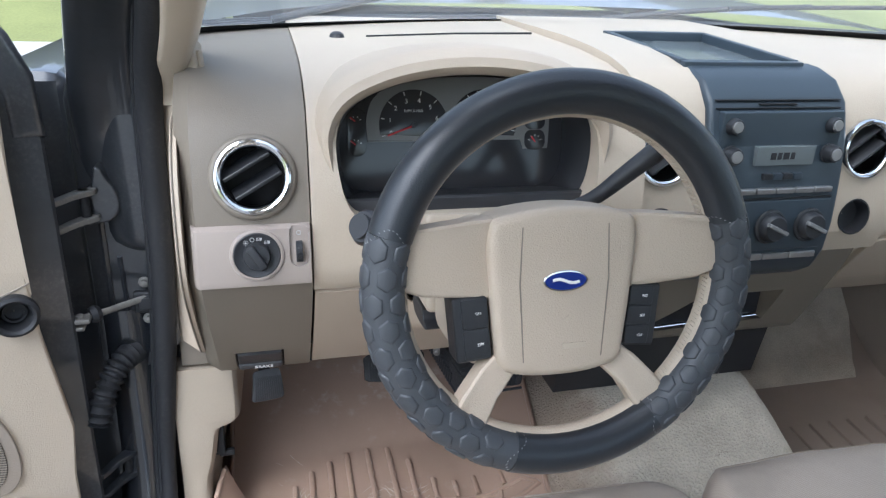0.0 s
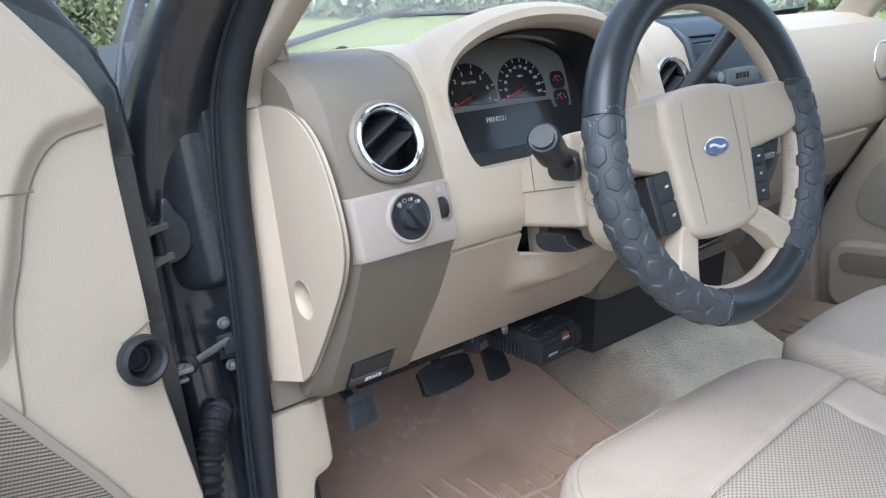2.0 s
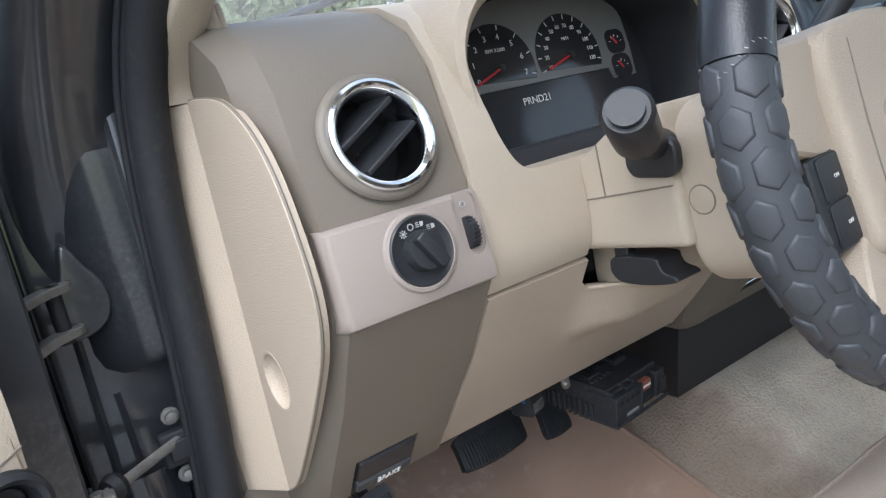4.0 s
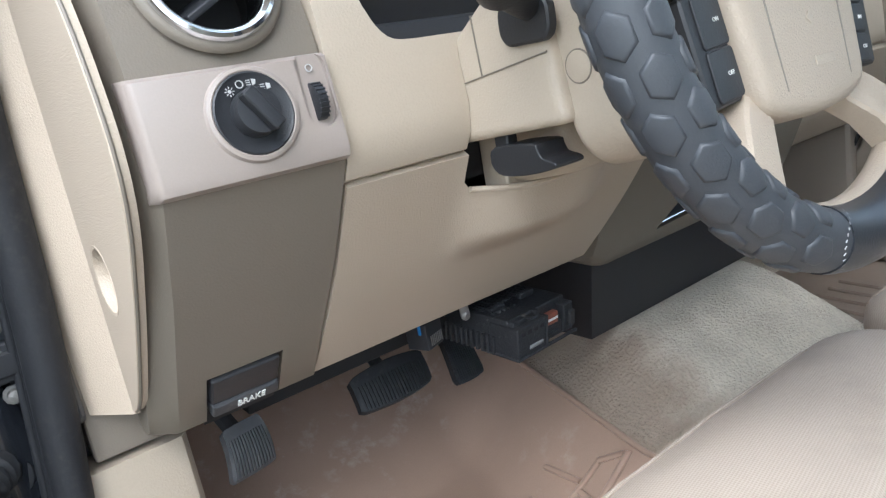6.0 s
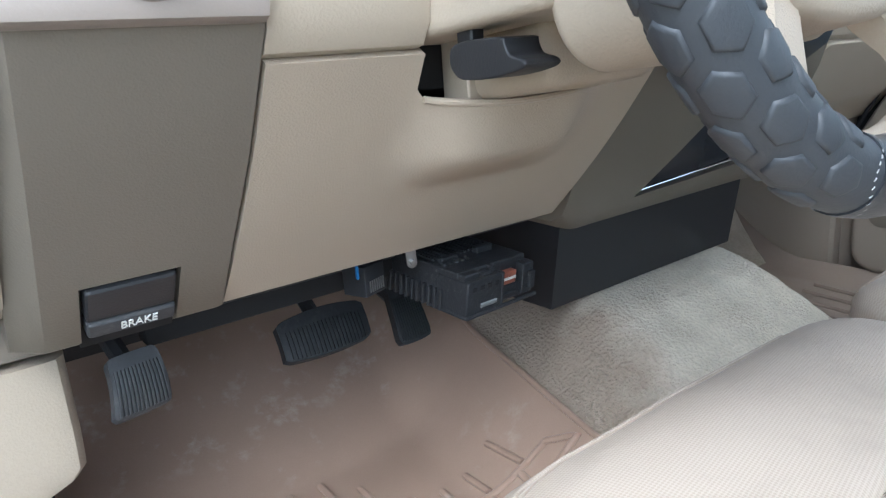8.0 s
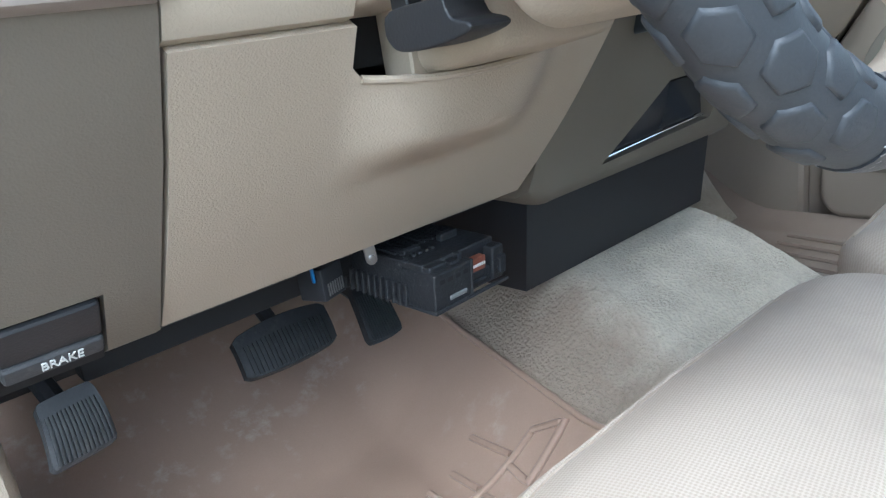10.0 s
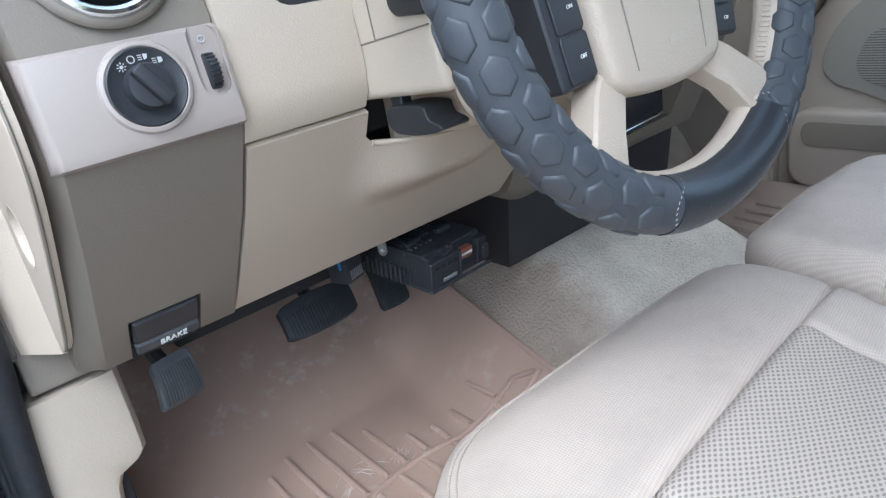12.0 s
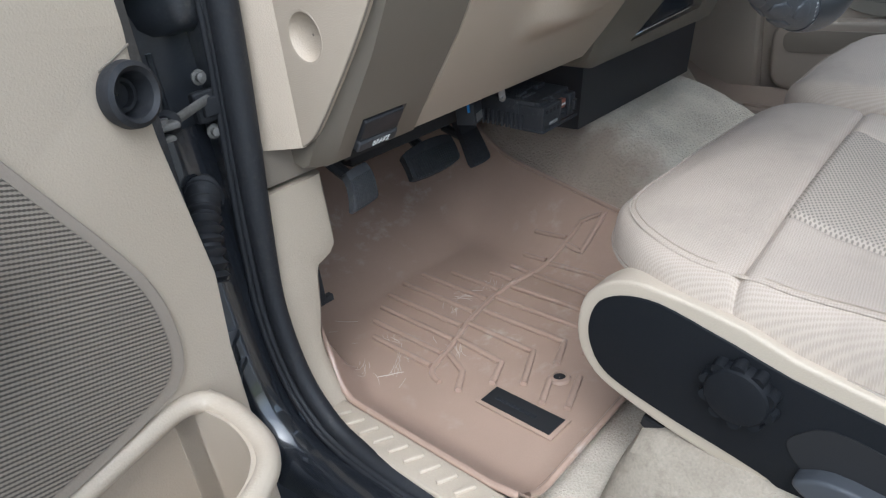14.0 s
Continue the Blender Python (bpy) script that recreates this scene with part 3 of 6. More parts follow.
def pillar(name, mirror, label):
    """Trim that runs up the windscreen's side from the dashboard's end."""
    rows = [(-0.388, 0.955, 1.507, 0.028, 0.047), (-0.388, 0.952, 1.525, 0.027, 0.048), (-0.378, 0.928, 1.555, 0.022, 0.054), (-0.360, 0.870, 1.600, 0.020, 0.060), (-0.333, 0.755, 1.685, 0.024, 0.070), (-0.295, 0.600, 1.800, 0.028, 0.075), (-0.235, 0.400, 1.950, 0.040, 0.08)]
    return plain(name, post(rows, mirror), TAN, label, "pillar trim")


left_trim = pillar("pillar_trim_left", False, "tan plastic trim on the windscreen pillar")
part("handle_foot", join(place(prism(rrect(0.020, 0.046, 0.008), 0.010, 0.004), facing((-0.352, 0.890, 1.565), (0.85, -0.5, 0.1))), place(rbox(-0.004, 0.004, -0.012, 0.012, 0.008, 0.014, 0.003), facing((-0.352, 0.890, 1.565), (0.85, -0.5, 0.1)))), TAN_SOFT, left_trim)
pillar("pillar_trim_right", True, "tan plastic trim on the windscreen pillar")

jamb = thing("door_jamb", (-0.47, 0.98, 0.75), "black painted body pillar with door hinge and dusty seams", "door jamb", kind="structure")
UPRIGHT = Matrix.Translation((0, 1.045, 0)) @ Matrix.Rotation(radians(90), 4, "X")
part("pillar_panel", place(prism([(-0.535, 0.70), (-0.40, 0.70), (-0.40, 1.66), (-0.44, 1.72), (-0.50, 1.60), (-0.53, 1.50)], 0.05, 0.006), UPRIGHT), PAINT, jamb)
part("pillar_step", rbox(-0.440, -0.412, 0.945, 1.05, 1.14, 1.56, 0.008), PAINT, jamb)
part("pillar_rib", place(rbox(-0.485, -0.475, -0.006, 0.006, 0.0, 0.34, 0.005), Matrix.Translation((-0.005, 0.992, 1.27)) @ pose(0, 0, 0, 0, 4, 0)), PAINT, jamb)
part("upper_panel", extrude_x([(1.06, 1.276), (0.978, 1.284), (0.964, 1.294), (0.958, 1.310), (0.960, 1.56), (0.966, 1.60), (1.06, 1.60)], [-0.514, -0.508, -0.50, -0.492, -0.484, -0.476, -0.468, -0.461, -0.454, -0.44, -0.41], lambda x, y, z: (x - 0.006 * (z - 1.28) / 0.3, y + (0.060 * ((-0.454 - x) / 0.060) ** 1.35 if x < -0.454 and y < 1.0 else 0), z)), PAINT, jamb)
part("pillar_seam", tube([(-0.478, 0.993, 0.80), (-0.486, 0.993, 1.10), (-0.489, 0.993, 1.27)], 0.0035, 6), PAINT, jamb)
part("pillar_seam", tube([(-0.503, 0.993, 0.80), (-0.508, 0.993, 1.20), (-0.506, 0.993, 1.33)], 0.0045, 6), PAINT, jamb)
part("fender_edge", rbox(-0.64, -0.53, 1.03, 1.9, 0.45, 1.53, 0.03), PAINT, jamb)
part("frame_post", post([(-0.470, 1.040, 1.20, 0.055, 0.03), (-0.470, 1.030, 1.40, 0.056, 0.04), (-0.465, 1.000, 1.50, 0.054, 0.05), (-0.446, 0.925, 1.60, 0.046, 0.058), (-0.402, 0.765, 1.72, 0.040, 0.066), (-0.335, 0.520, 1.90, 0.040, 0.075), (-0.310, 0.420, 1.97, 0.040, 0.08)]), PAINT, jamb)
seal_path = curve_points([(-0.33, 0.55, 1.86), (-0.37, 0.77, 1.68), (-0.402, 0.885, 1.56), (-0.415, 0.925, 1.45), (-0.425, 0.942, 1.25), (-0.443, 0.948, 1.05), (-0.452, 0.94, 0.93), (-0.453, 0.90, 0.83), (-0.451, 0.80, 0.785), (-0.443, 0.5, 0.78), (-0.440, -0.3, 0.78)], 6)
part("weatherstrip", tube(seal_path, lambda f: 0.0165 - 0.0045 * ease((f - 0.42) / 0.16), 20), RUBBER, jamb, "ribbed black rubber door seal")
for d, r in ((0.013, 0.0045), (0.019, 0.0035)):
    part("weatherstrip_lip", tube([p + Vector((-d, 0.004 + d * 0.5, 0)) for p in seal_path], r, 12), RUBBER, jamb)
FLANGE = curve_points([(0, 0.990, 1.19), (0, 0.985, 1.10), (0, 0.976, 0.98), (0, 0.966, 0.89), (0, 0.940, 0.82), (0, 0.890, 0.782), (0, 0.80, 0.772), (0, 0.5, 0.770), (0, -0.3, 0.770)], 8)


def flange(u, v):
    """Painted edge of the door opening, rolled outwards between the seal and the hinge side."""
    i = min(len(FLANGE) - 2, int(v * (len(FLANGE) - 1)))
    p, d = FLANGE[i].lerp(FLANGE[i + 1], v * (len(FLANGE) - 1) - i), (FLANGE[i + 1] - FLANGE[i]).normalized()
    out = 0.014 * math.sin(math.pi * u) + 0.006 * u - 0.016 * max(0, 0.2 - u) / 0.2
    return (-0.535 + 0.080 * u, p.y + d.z * out, p.z - d.y * out)


part("flange", sheet(flange, [k / 14 for k in range(15)], [k / 63 for k in range(64)]), GLOSS, jamb, "glossy black painted door flange")
part("sill_body", rbox(-0.56, -0.43, -0.6, 1.0, 0.55, 0.765, 0.02), PAINT, jamb)
for z in (1.239, 1.180):
    part("bolt", place(turned([(0.0085, 0), (0.0085, 0.002), (0.0055, 0.0025), (0.0052, 0.008), (0.003, 0.009)], 10), facing((-0.455, 0.968, z), (0, -1, 0))), RUST, jamb)
part("bolt", place(turned([(0.008, 0), (0.008, 0.004), (0.001, 0.005)], 12), facing((-0.486, 0.99, 1.508), (0, -1, 0))), RUST, jamb)
part("strap_well", join(rbox(-0.472, -0.440, 0.958, 0.972, 1.192, 1.226, 0.005), rbox(-0.466, -0.446, 0.954, 0.962, 1.198, 1.219, 0.004)), RUBBER, jamb)
strap = thing("check_strap", (-0.50, 0.93, 1.20), "greasy black door check strap with steel bracket", "check strap")
part("strap", tube([(-0.450, 0.962, 1.217), (-0.470, 0.951, 1.216), (-0.505, 0.932, 1.213), (-0.530, 0.916, 1.213)], 0.0052, 12, squash=(0.45, 1.0)), RUST, strap)
part("stop", tube([(-0.512, 0.931, 1.213), (-0.517, 0.927, 1.213), (-0.523, 0.923, 1.213)], lambda f: 0.013 - 0.003 * abs(2 * f - 1), 14), RUBBER, strap)
part("bracket", join(rbox(-0.556, -0.518, 0.898, 0.916, 1.212, 1.219, 0.003), rbox(-0.556, -0.526, 0.898, 0.914, 1.202, 1.207, 0.002), rbox(-0.556, -0.544, 0.896, 0.91, 1.20, 1.236, 0.004)), RUST, strap)
part("rivet", tube([(-0.531, 0.907, 1.216), (-0.531, 0.907, 1.223)], 0.005, 10), RUST, strap)
for hz in (1.365, 0.93):
    h = thing("door_hinge", (-0.51, 0.98, hz), "worn dark steel door hinge", "hinge", "door hinges")
    hm = Matrix(((1, 0, 0, 0), (0, 0, -1, 1.0), (0, 1, 0, hz), (0, 0, 0, 1)))
    leaf = [(p.x, p.y) for p in curve_points([(-0.515, -0.028, 0), (-0.495, -0.032, 0), (-0.478, -0.022, 0), (-0.472, -0.004, 0), (-0.475, 0.014, 0), (-0.485, 0.030, 0), (-0.492, 0.046, 0), (-0.500, 0.046, 0), (-0.506, 0.02, 0), (-0.515, 0.012, 0)], 3, True)]
    part("leaf", place(prism(leaf, 0.034, 0.008, 4), hm), PAINT, h)
    part("knuckle", tube([(-0.514, 0.958, hz - 0.030), (-0.514, 0.958, hz + 0.020)], 0.0065, 12), RUBBER, h)
    for dz in (-0.025, 0.013):
        part("arm", place(prism([(p.x, p.y) for p in curve_points([(-0.545, 0.914, 0), (-0.538, 0.907, 0), (-0.520, 0.935, 0), (-0.500, 0.955, 0), (-0.500, 0.968, 0), (-0.514, 0.968, 0), (-0.532, 0.945, 0)], 3, True)], 0.007, 0.002), Matrix.Translation((0, 0, hz + dz))), RUST if hz > 1 else PAINT, h)
boot = thing("wiring_boot", (-0.50, 0.94, 1.09), "ribbed black rubber wiring boot between door and pillar", "wiring boot")
bp = curve_points([(-0.484, 0.990, 1.110), (-0.488, 0.966, 1.122), (-0.503, 0.942, 1.114), (-0.520, 0.92, 1.085), (-0.533, 0.905, 1.045)], 14)
part("boot", tube(bp, lambda f: 0.0165 + 0.003 * math.sin(f * 95), 14), RUBBER, boot)
part("flange", place(turned([(0.039, 0), (0.039, 0.006), (0.034, 0.010), (0.030, 0.009), (0.026, 0.012), (0.021, 0.018)], 32), facing((-0.482, 0.993, 1.106), (0.0, -1, 0.15))), RUBBER, boot)

def word(name, text, size, m, mat, parent, depth=0.0006):
    c = bpy.data.curves.new("tmp", "FONT")
    c.body, c.size, c.extrude, c.align_x, c.align_y = text, size, depth, "CENTER", "CENTER"
    c.resolution_u = 3
    o = new("tmp", c)
    bpy.context.view_layer.update()
    me = bpy.data.meshes.new_from_object(o.evaluated_get(bpy.context.evaluated_depsgraph_get()))
    bpy.data.objects.remove(o)
    bm = bmesh.new()
    bm.from_mesh(me)
    return part(name, place(bm, m), mat, parent)


# ---- dashboard ----
dash = thing("dashboard", (0.35, 1.0, 1.1), "two-tone tan and taupe truck dashboard with round vents", "dashboard")
POD = [(1.20, 1.576), (1.0, 1.570), (0.90, 1.563), (0.84, 1.548), (0.80, 1.525), (0.781, 1.495), (0.772, 1.455), (0.757, 1.404), (0.757, 1.398), (0.745, 1.335), (0.752, 1.320), (0.80, 1.246), (0.862, 1.168), (0.90, 1.118), (0.915, 1.112), (1.20, 1.20)]


def pod_shift(x, y, z):
    k, low = min(1, max(0, (-0.3545 - x) / 0.019)), ease((1.345 - z) / 0.06)
    return (x, y + (0.030 - 0.006 * low) * k, z)


pod = part("end_pod", extrude_x(POD, [-0.3735, -0.364, -0.3545, -0.30, -0.226], pod_shift), TAUPE, dash, "taupe end panel of the dashboard")
RELEASE = facing((-0.297, 0.876, 1.143), (0, -0.80, -0.60))
cut(pod, place(rbox(-0.034, 0.034, -0.06, 0.027, -0.016, 0.03, 0.0), RELEASE))
VENT_N = (0, -0.955, 0.29)
cut(pod, place(turned([(0.0385, -0.05), (0.0385, 0.05)]), facing((-0.288, 0.765, 1.4535), VENT_N)))


def vent(at, normal, r, spin, name="air_vent"):
    m = facing(at, normal)
    v = part(name, place(turned([(r - 0.0075, -0.03), (r - 0.0075, -0.002), (r - 0.0068, 0.002), (r - 0.0045, 0.0052), (r - 0.002, 0.0062), (r + 0.0005, 0.0052), (r + 0.002, 0.002), (r + 0.002, -0.004), (r - 0.003, -0.006)], 56, caps=False), m), CHROME, dash, "round air vent with a chrome rim")
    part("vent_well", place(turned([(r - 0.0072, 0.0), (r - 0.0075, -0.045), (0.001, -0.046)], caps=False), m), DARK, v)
    for k in (-1, 1):
        o = 0.3 * r * k
        w = math.sqrt((r - 0.009) ** 2 - o * o)
        s = rbox(-w, w, -0.0024, 0.0024, -0.03, 0.0, 0.002)
        part("slat", place(s, m @ pose(0, 0, 0, 0, 0, spin) @ pose(0, o, 0, 22, 0, 0)), BLACK, v)
    return v


vent((-0.288, 0.764, 1.4535), VENT_N, 0.0415, 30)
part("vent_bezel", place(turned([(0.0425, 0.0008), (0.0445, 0.0012), (0.0470, 0.0008), (0.0490, -0.003)], 56, caps=False), facing((-0.288, 0.764, 1.4535), VENT_N)), TAUPE, dash)

# headlight switch panel
sw = part("switch_panel", extrude_x([(0.80, 1.3985), (0.756, 1.3985), (0.751, 1.396), (0.742, 1.335), (0.744, 1.328), (0.75, 1.325), (0.80, 1.322)], [-0.3605, -0.3595, -0.358, -0.356, -0.3535, -0.28, -0.2275], lambda x, y, z: (x, y - 0.005 + 0.011 * min(1, max(0, (-0.3535 - x) / 0.007)) ** 2, z)), ROSE, dash, "smooth rose-taupe headlight switch panel")
KN = (0, -0.985, 0.16)
km = facing((-0.2885, 0.7395, 1.367), KN)
dial = part("headlight_dial", place(turned([(0.0265, -0.002), (0.0265, 0.0010), (0.0255, 0.0018), (0.0242, 0.001), (0.0155, 0.0), (0.0152, 0.007), (0.0140, 0.0105), (0.001, 0.0115)]), km), BLACK, sw)
part("dial_rim", place(turned([(0.0265, -0.002), (0.0267, 0.0008), (0.0276, 0.0012), (0.0300, 0.0004), (0.0315, -0.003)], caps=False), km), ROSE, dial)
part("dial_grip", place(rbox(-0.0048, 0.0048, -0.0150, 0.0150, 0.007, 0.0195, 0.0028), km @ pose(0, 0, 0, 0, 0, 32)), BLACK, dial)
for k, a in enumerate((128, 104, 80, 52)):
    c = km @ pose(0.0195 * math.cos(radians(a)), 0.0195 * math.sin(radians(a)), 0.0012)
    if k == 1:
        sym = turned([(0.0020, 0), (0.0020, 0.0005), (0.0026, 0.0005), (0.0026, 0)], 20, caps=False)
    elif k == 0:
        sym = join(turned([(0.0012, 0), (0.0012, 0.0005), (0.0001, 0.0005)], 12), *[place(rbox(0.0019, 0.0031, -0.0003, 0.0003, 0, 0.0005, 0), pose(0, 0, 0, 0, 0, 45 * q)) for q in range(8)])
    else:
        sym = join(place(prism([(0, -0.002), (0.0028 - 0.0008 * (k == 2), -0.0014), (0.0028, 0.0014), (0, 0.002)], 0.0005), pose(0.0003, 0, 0)), *[rbox(-0.0035, -0.0008, q * 0.0014 - 0.0003, q * 0.0014 + 0.0003, 0, 0.0005, 0) for q in (-1, 0, 1)])
    part("symbol", place(sym, c), PRINT, dial)
wm = facing((-0.2405, 0.7402, 1.374), KN)
cut(sw, place(prism(stadium(0.0220, 0.052, 10), 0.03), wm @ pose(0, 0.002, -0.0060)))
soften(sw, 0.0022, 2)
wh = part("dimmer_wheel", place(turned([(0.012, -0.0038), (0.0132, -0.003), (0.0132, 0.003), (0.012, 0.0038)], 48), wm @ pose(0, -0.006, -0.009, 0, 90, 0)), BLACK, sw)
for k in range(9):
    part("wheel_rib", place(rbox(-0.0036, 0.0036, -0.0005, 0.0005, 0.0128, 0.0140, 0.0, 1), wm @ pose(0, -0.006, -0.009, 14 * (k - 4), 0, 0)), BLACK, wh)
part("symbol", place(turned([(0.0020, 0.001), (0.0020, 0.0016), (0.0027, 0.0016), (0.0027, 0.001)], 20, caps=False), wm @ pose(0, 0.0165, -0.0062)), PRINT, sw)

# side cap with a thumb hole
CAP = [(0.905, 1.508), (0.865, 1.505), (0.828, 1.497), (0.795, 1.476), (0.772, 1.445), (0.757, 1.40), (0.752, 1.355), (0.765, 1.315), (0.80, 1.268), (0.845, 1.216), (0.895, 1.163), (0.914, 1.146), (0.925, 1.144)]
CAP_LINE = [(p.x, p.y) for p in curve_points([(y - 0.008 * (y < 0.9), z, 0) for y, z in CAP], 5)]
CAP_M = Matrix.Translation((-0.3690, 0.76, 0)) @ Matrix.Rotation(radians(1.5), 4, "Z") @ Matrix(((0, 0, -1, 0), (1, 0, 0, -0.76), (0, 1, 0, 0), (0, 0, 0, 1)))
cap = part("side_cap", place(prism(CAP_LINE, 0.008, 0.0022, 4), CAP_M), TAN_SOFT, dash, "grained tan fuse cover on the dashboard end")
part("cap_gap", place(tube([(y, z, 0.0058) for y, z in CAP_LINE], 0.0014, 6), CAP_M), TAUPE, dash)
dm = Matrix.Translation((-0.3800, 0.870, 1.267)) @ Matrix.Rotation(radians(1.5), 4, "Z") @ Matrix.Rotation(radians(-90), 4, "Y")
cut(pod, place(turned([(0.0215, -0.03), (0.0215, 0.03)]), dm @ Matrix.Diagonal((1.45, 1.45, 1, 1))))
cut(cap, place(turned([(0.0172, -0.02), (0.0172, -0.002), (0.0174, 0.008), (0.0176, 0.03)]), dm @ Matrix.Diagonal((1.5, 1.5, 1, 1))))
part("thumb_hole", place(turned([(0.0200, -0.004), (0.0192, 0.0012), (0.0172, 0.0006), (0.0158, -0.0045), (0.0115, -0.0090), (0.001, -0.0105)], 32, caps=False), dm @ Matrix.Translation((0, 0, -0.001)) @ Matrix.Diagonal((1.45, 1.45, 1, 1))), TAN_SOFT, dash)
part("cap_return", extrude_x([(0.903, -0.3765), (0.906, -0.3825), (0.955, -0.418), (0.97, -0.418), (0.97, -0.37)], [1.143, 1.30, 1.506], lambda x, y, z: (z, y + 0.012 * (1.506 - x) / 0.36, x)), TAN_SOFT, dash)
part("end_filler", rbox(-0.416, -0.33, 0.955, 1.10, 1.098, 1.52, 0.004), TAUPE, dash)

# main body with the gauge opening
MAIN = [(1.40, 1.580), (1.0, 1.572), (0.90, 1.564), (0.84, 1.553), (0.80, 1.535), (0.775, 1.50), (0.760, 1.45), (0.754, 1.42), (0.748, 1.345), (0.751, 1.322), (0.760, 1.308), (0.775, 1.304), (1.20, 1.304)]
main = part("upper_body", extrude_x(MAIN, [-0.2245, -0.18, -0.1, 0, 0.1, 0.205]), TAN, dash, "tan upper dashboard")
ARCH = [(-0.150, 1.398), (-0.172, 1.402), (-0.187, 1.425), (-0.195, 1.47), (-0.192, 1.505), (-0.172, 1.532), (-0.130, 1.552), (-0.08, 1.563), (-0.03, 1.566), (0.02, 1.563), (0.07, 1.553), (0.108, 1.535), (0.134, 1.508), (0.142, 1.47), (0.138, 1.425), (0.124, 1.402), (0.10, 1.398)]
arch = [(p.x, p.y) for p in curve_points([(x, z, 0) for x, z in ARCH], 4)]
cutter = prism([(-0.03 + (x + 0.03) * 0.985, 1.49 + (z - 1.49) * (0.94 if z > 1.49 else 0.99)) for x, z in arch], 0.22)
place(cutter, Matrix(((1, 0, 0, 0), (0, 0, 1, 0.70), (0, 1, 0, 0), (0, 0, 0, 1))))
cut(main, cutter)
cut(main, rbox(-0.1086, 0.10, 0.70, 0.95, 1.28, 1.386, 0.0))
soften(main, 0.006, 3)
SEC = [(-0.006, 0.86), (0.0, 0.775), (0.004, 0.764), (0.012, 0.758), (0.022, 0.762), (0.030, 0.778), (0.032, 0.80), (0.027, 0.87), (0.015, 0.95), (-0.004, 1.02)]
bm = bmesh.new()
rows = []
n = len(arch)
for i, (x, z) in enumerate(arch):
    a, b = arch[max(i - 1, 0)], arch[min(i + 1, n - 1)]
    d = Vector((b[0] - a[0], b[1] - a[1])).normalized()
    o = Vector((-d.y, d.x))
    f = min(1, max(0.0, (z - 1.44) / 0.10))
    f = f * f * (3 - 2 * f)
    rows.append([bm.verts.new((x + o.x * q * (0.3 + 0.7 * f), y + (0.004 * (1 - f)), z + o.y * q * (0.3 + 0.7 * f))) for q, y in SEC])
for a, b in zip(rows, rows[1:]):
    for i in range(len(SEC) - 1):
        bm.faces.new((a[i], a[i + 1], b[i + 1], b[i]))
part("gauge_hood", bm, TAN_SOFT, dash, "rounded tan hood over the gauges")
mid = Vector((-0.03, 1.48))
inner = [mid + (Vector(p) - mid) * 0.945 for p in arch]
bm = bmesh.new()
rows = [[bm.verts.new((p.x + dx * (1 if p.x > -0.03 else -1), y, p.y)) for dx, y in ((0.006, 0.790), (0.0, 0.800), (0.0, 0.87), (0.010, 0.91))] for p in inner]
for a, b in zip(rows, rows[1:]):
    for i in range(3):
        bm.faces.new((a[i], a[i + 1], b[i + 1], b[i]))
part("gauge_bezel", bm, BLACK, dash, "black inner wall round the gauges")
gm = Matrix.Translation((-0.03, 0.873, 1.485)) @ Matrix.Rotation(radians(78), 4, "X")
cl = part("instrument_panel", place(prism([((x + 0.03) * 1.16, (z - 1.49) * (1.15 if z > 1.49 else 1.3)) for x, z in arch], 0.01), gm @ pose(0, 0, -0.01)), GAUGE, dash, "black instrument cluster with red needles")
PLATE = [(p.x, p.y) for p in curve_points([(-0.112, -0.019, 0), (-0.112, 0.012, 0), (-0.098, 0.040, 0), (-0.05, 0.066, 0), (0.02, 0.076, 0), (0.09, 0.066, 0), (0.135, 0.044, 0), (0.142, 0.01, 0), (0.140, -0.034, 0)], 5)]
part("gauge_plate", place(prism(PLATE + [(0.104, -0.034), (0.100, -0.0215)], 0.0015), gm), GAUGEGREY, cl, "grey gauge surround")


def dial_face(name, cx, cy, r, labels, a0, a1, needle, note):
    """A half-round gauge face with ticks and numbers from a0 to a1 degrees."""
    half = [(r * math.cos(radians(a)), r * math.sin(radians(a))) for a in range(-22, 203, 9)]
    g = part(name, place(prism([(x, max(y, -0.016)) for x, y in half], 0.0022, 0.0006), gm @ pose(cx, cy, 0)), GAUGE, cl)
    n = len(labels)
    for k, text in enumerate(labels):
        a = radians(a0 + (a1 - a0) * k / (n - 1))
        part("tick", place(rbox(r * 0.86, r * 0.97, -0.0005, 0.0005, 0.0022, 0.0026, 0), gm @ pose(cx, cy, 0, 0, 0, math.degrees(a))), WHITE, g)
        word("numeral", text, 0.0085 if n < 9 else 0.0062, gm @ pose(cx + r * 0.70 * math.cos(a), cy + r * 0.70 * math.sin(a), 0.0024), WHITE, g, 0.0002)
    part("needle", place(rbox(0.0, r * 0.82, -0.0011, 0.0011, 0.004, 0.006, 0.0004), gm @ pose(cx, cy, 0, 0, 0, needle)), RED, g)
    part("hub", place(turned([(0.004, 0.002), (0.0035, 0.007), (0.0005, 0.0075)], 16), gm @ pose(cx, cy, 0)), BLACK, g)
    word("lettering", note, 0.0052, gm @ pose(cx, cy + r * 0.40, 0.0024), WHITE, g, 0.0002)


dial_face("tachometer", -0.050, 0.0, 0.0465, ["0", "1", "2", "3", "4", "5", "6", "7"], 198, -15, 200, "RPM X1000")
dial_face("speedometer", 0.047, 0.0, 0.0465, ["10", "20", "30", "40", "50", "60", "70", "80", "90", "100", "110", "120"], 196, -12, 197, "MPH")
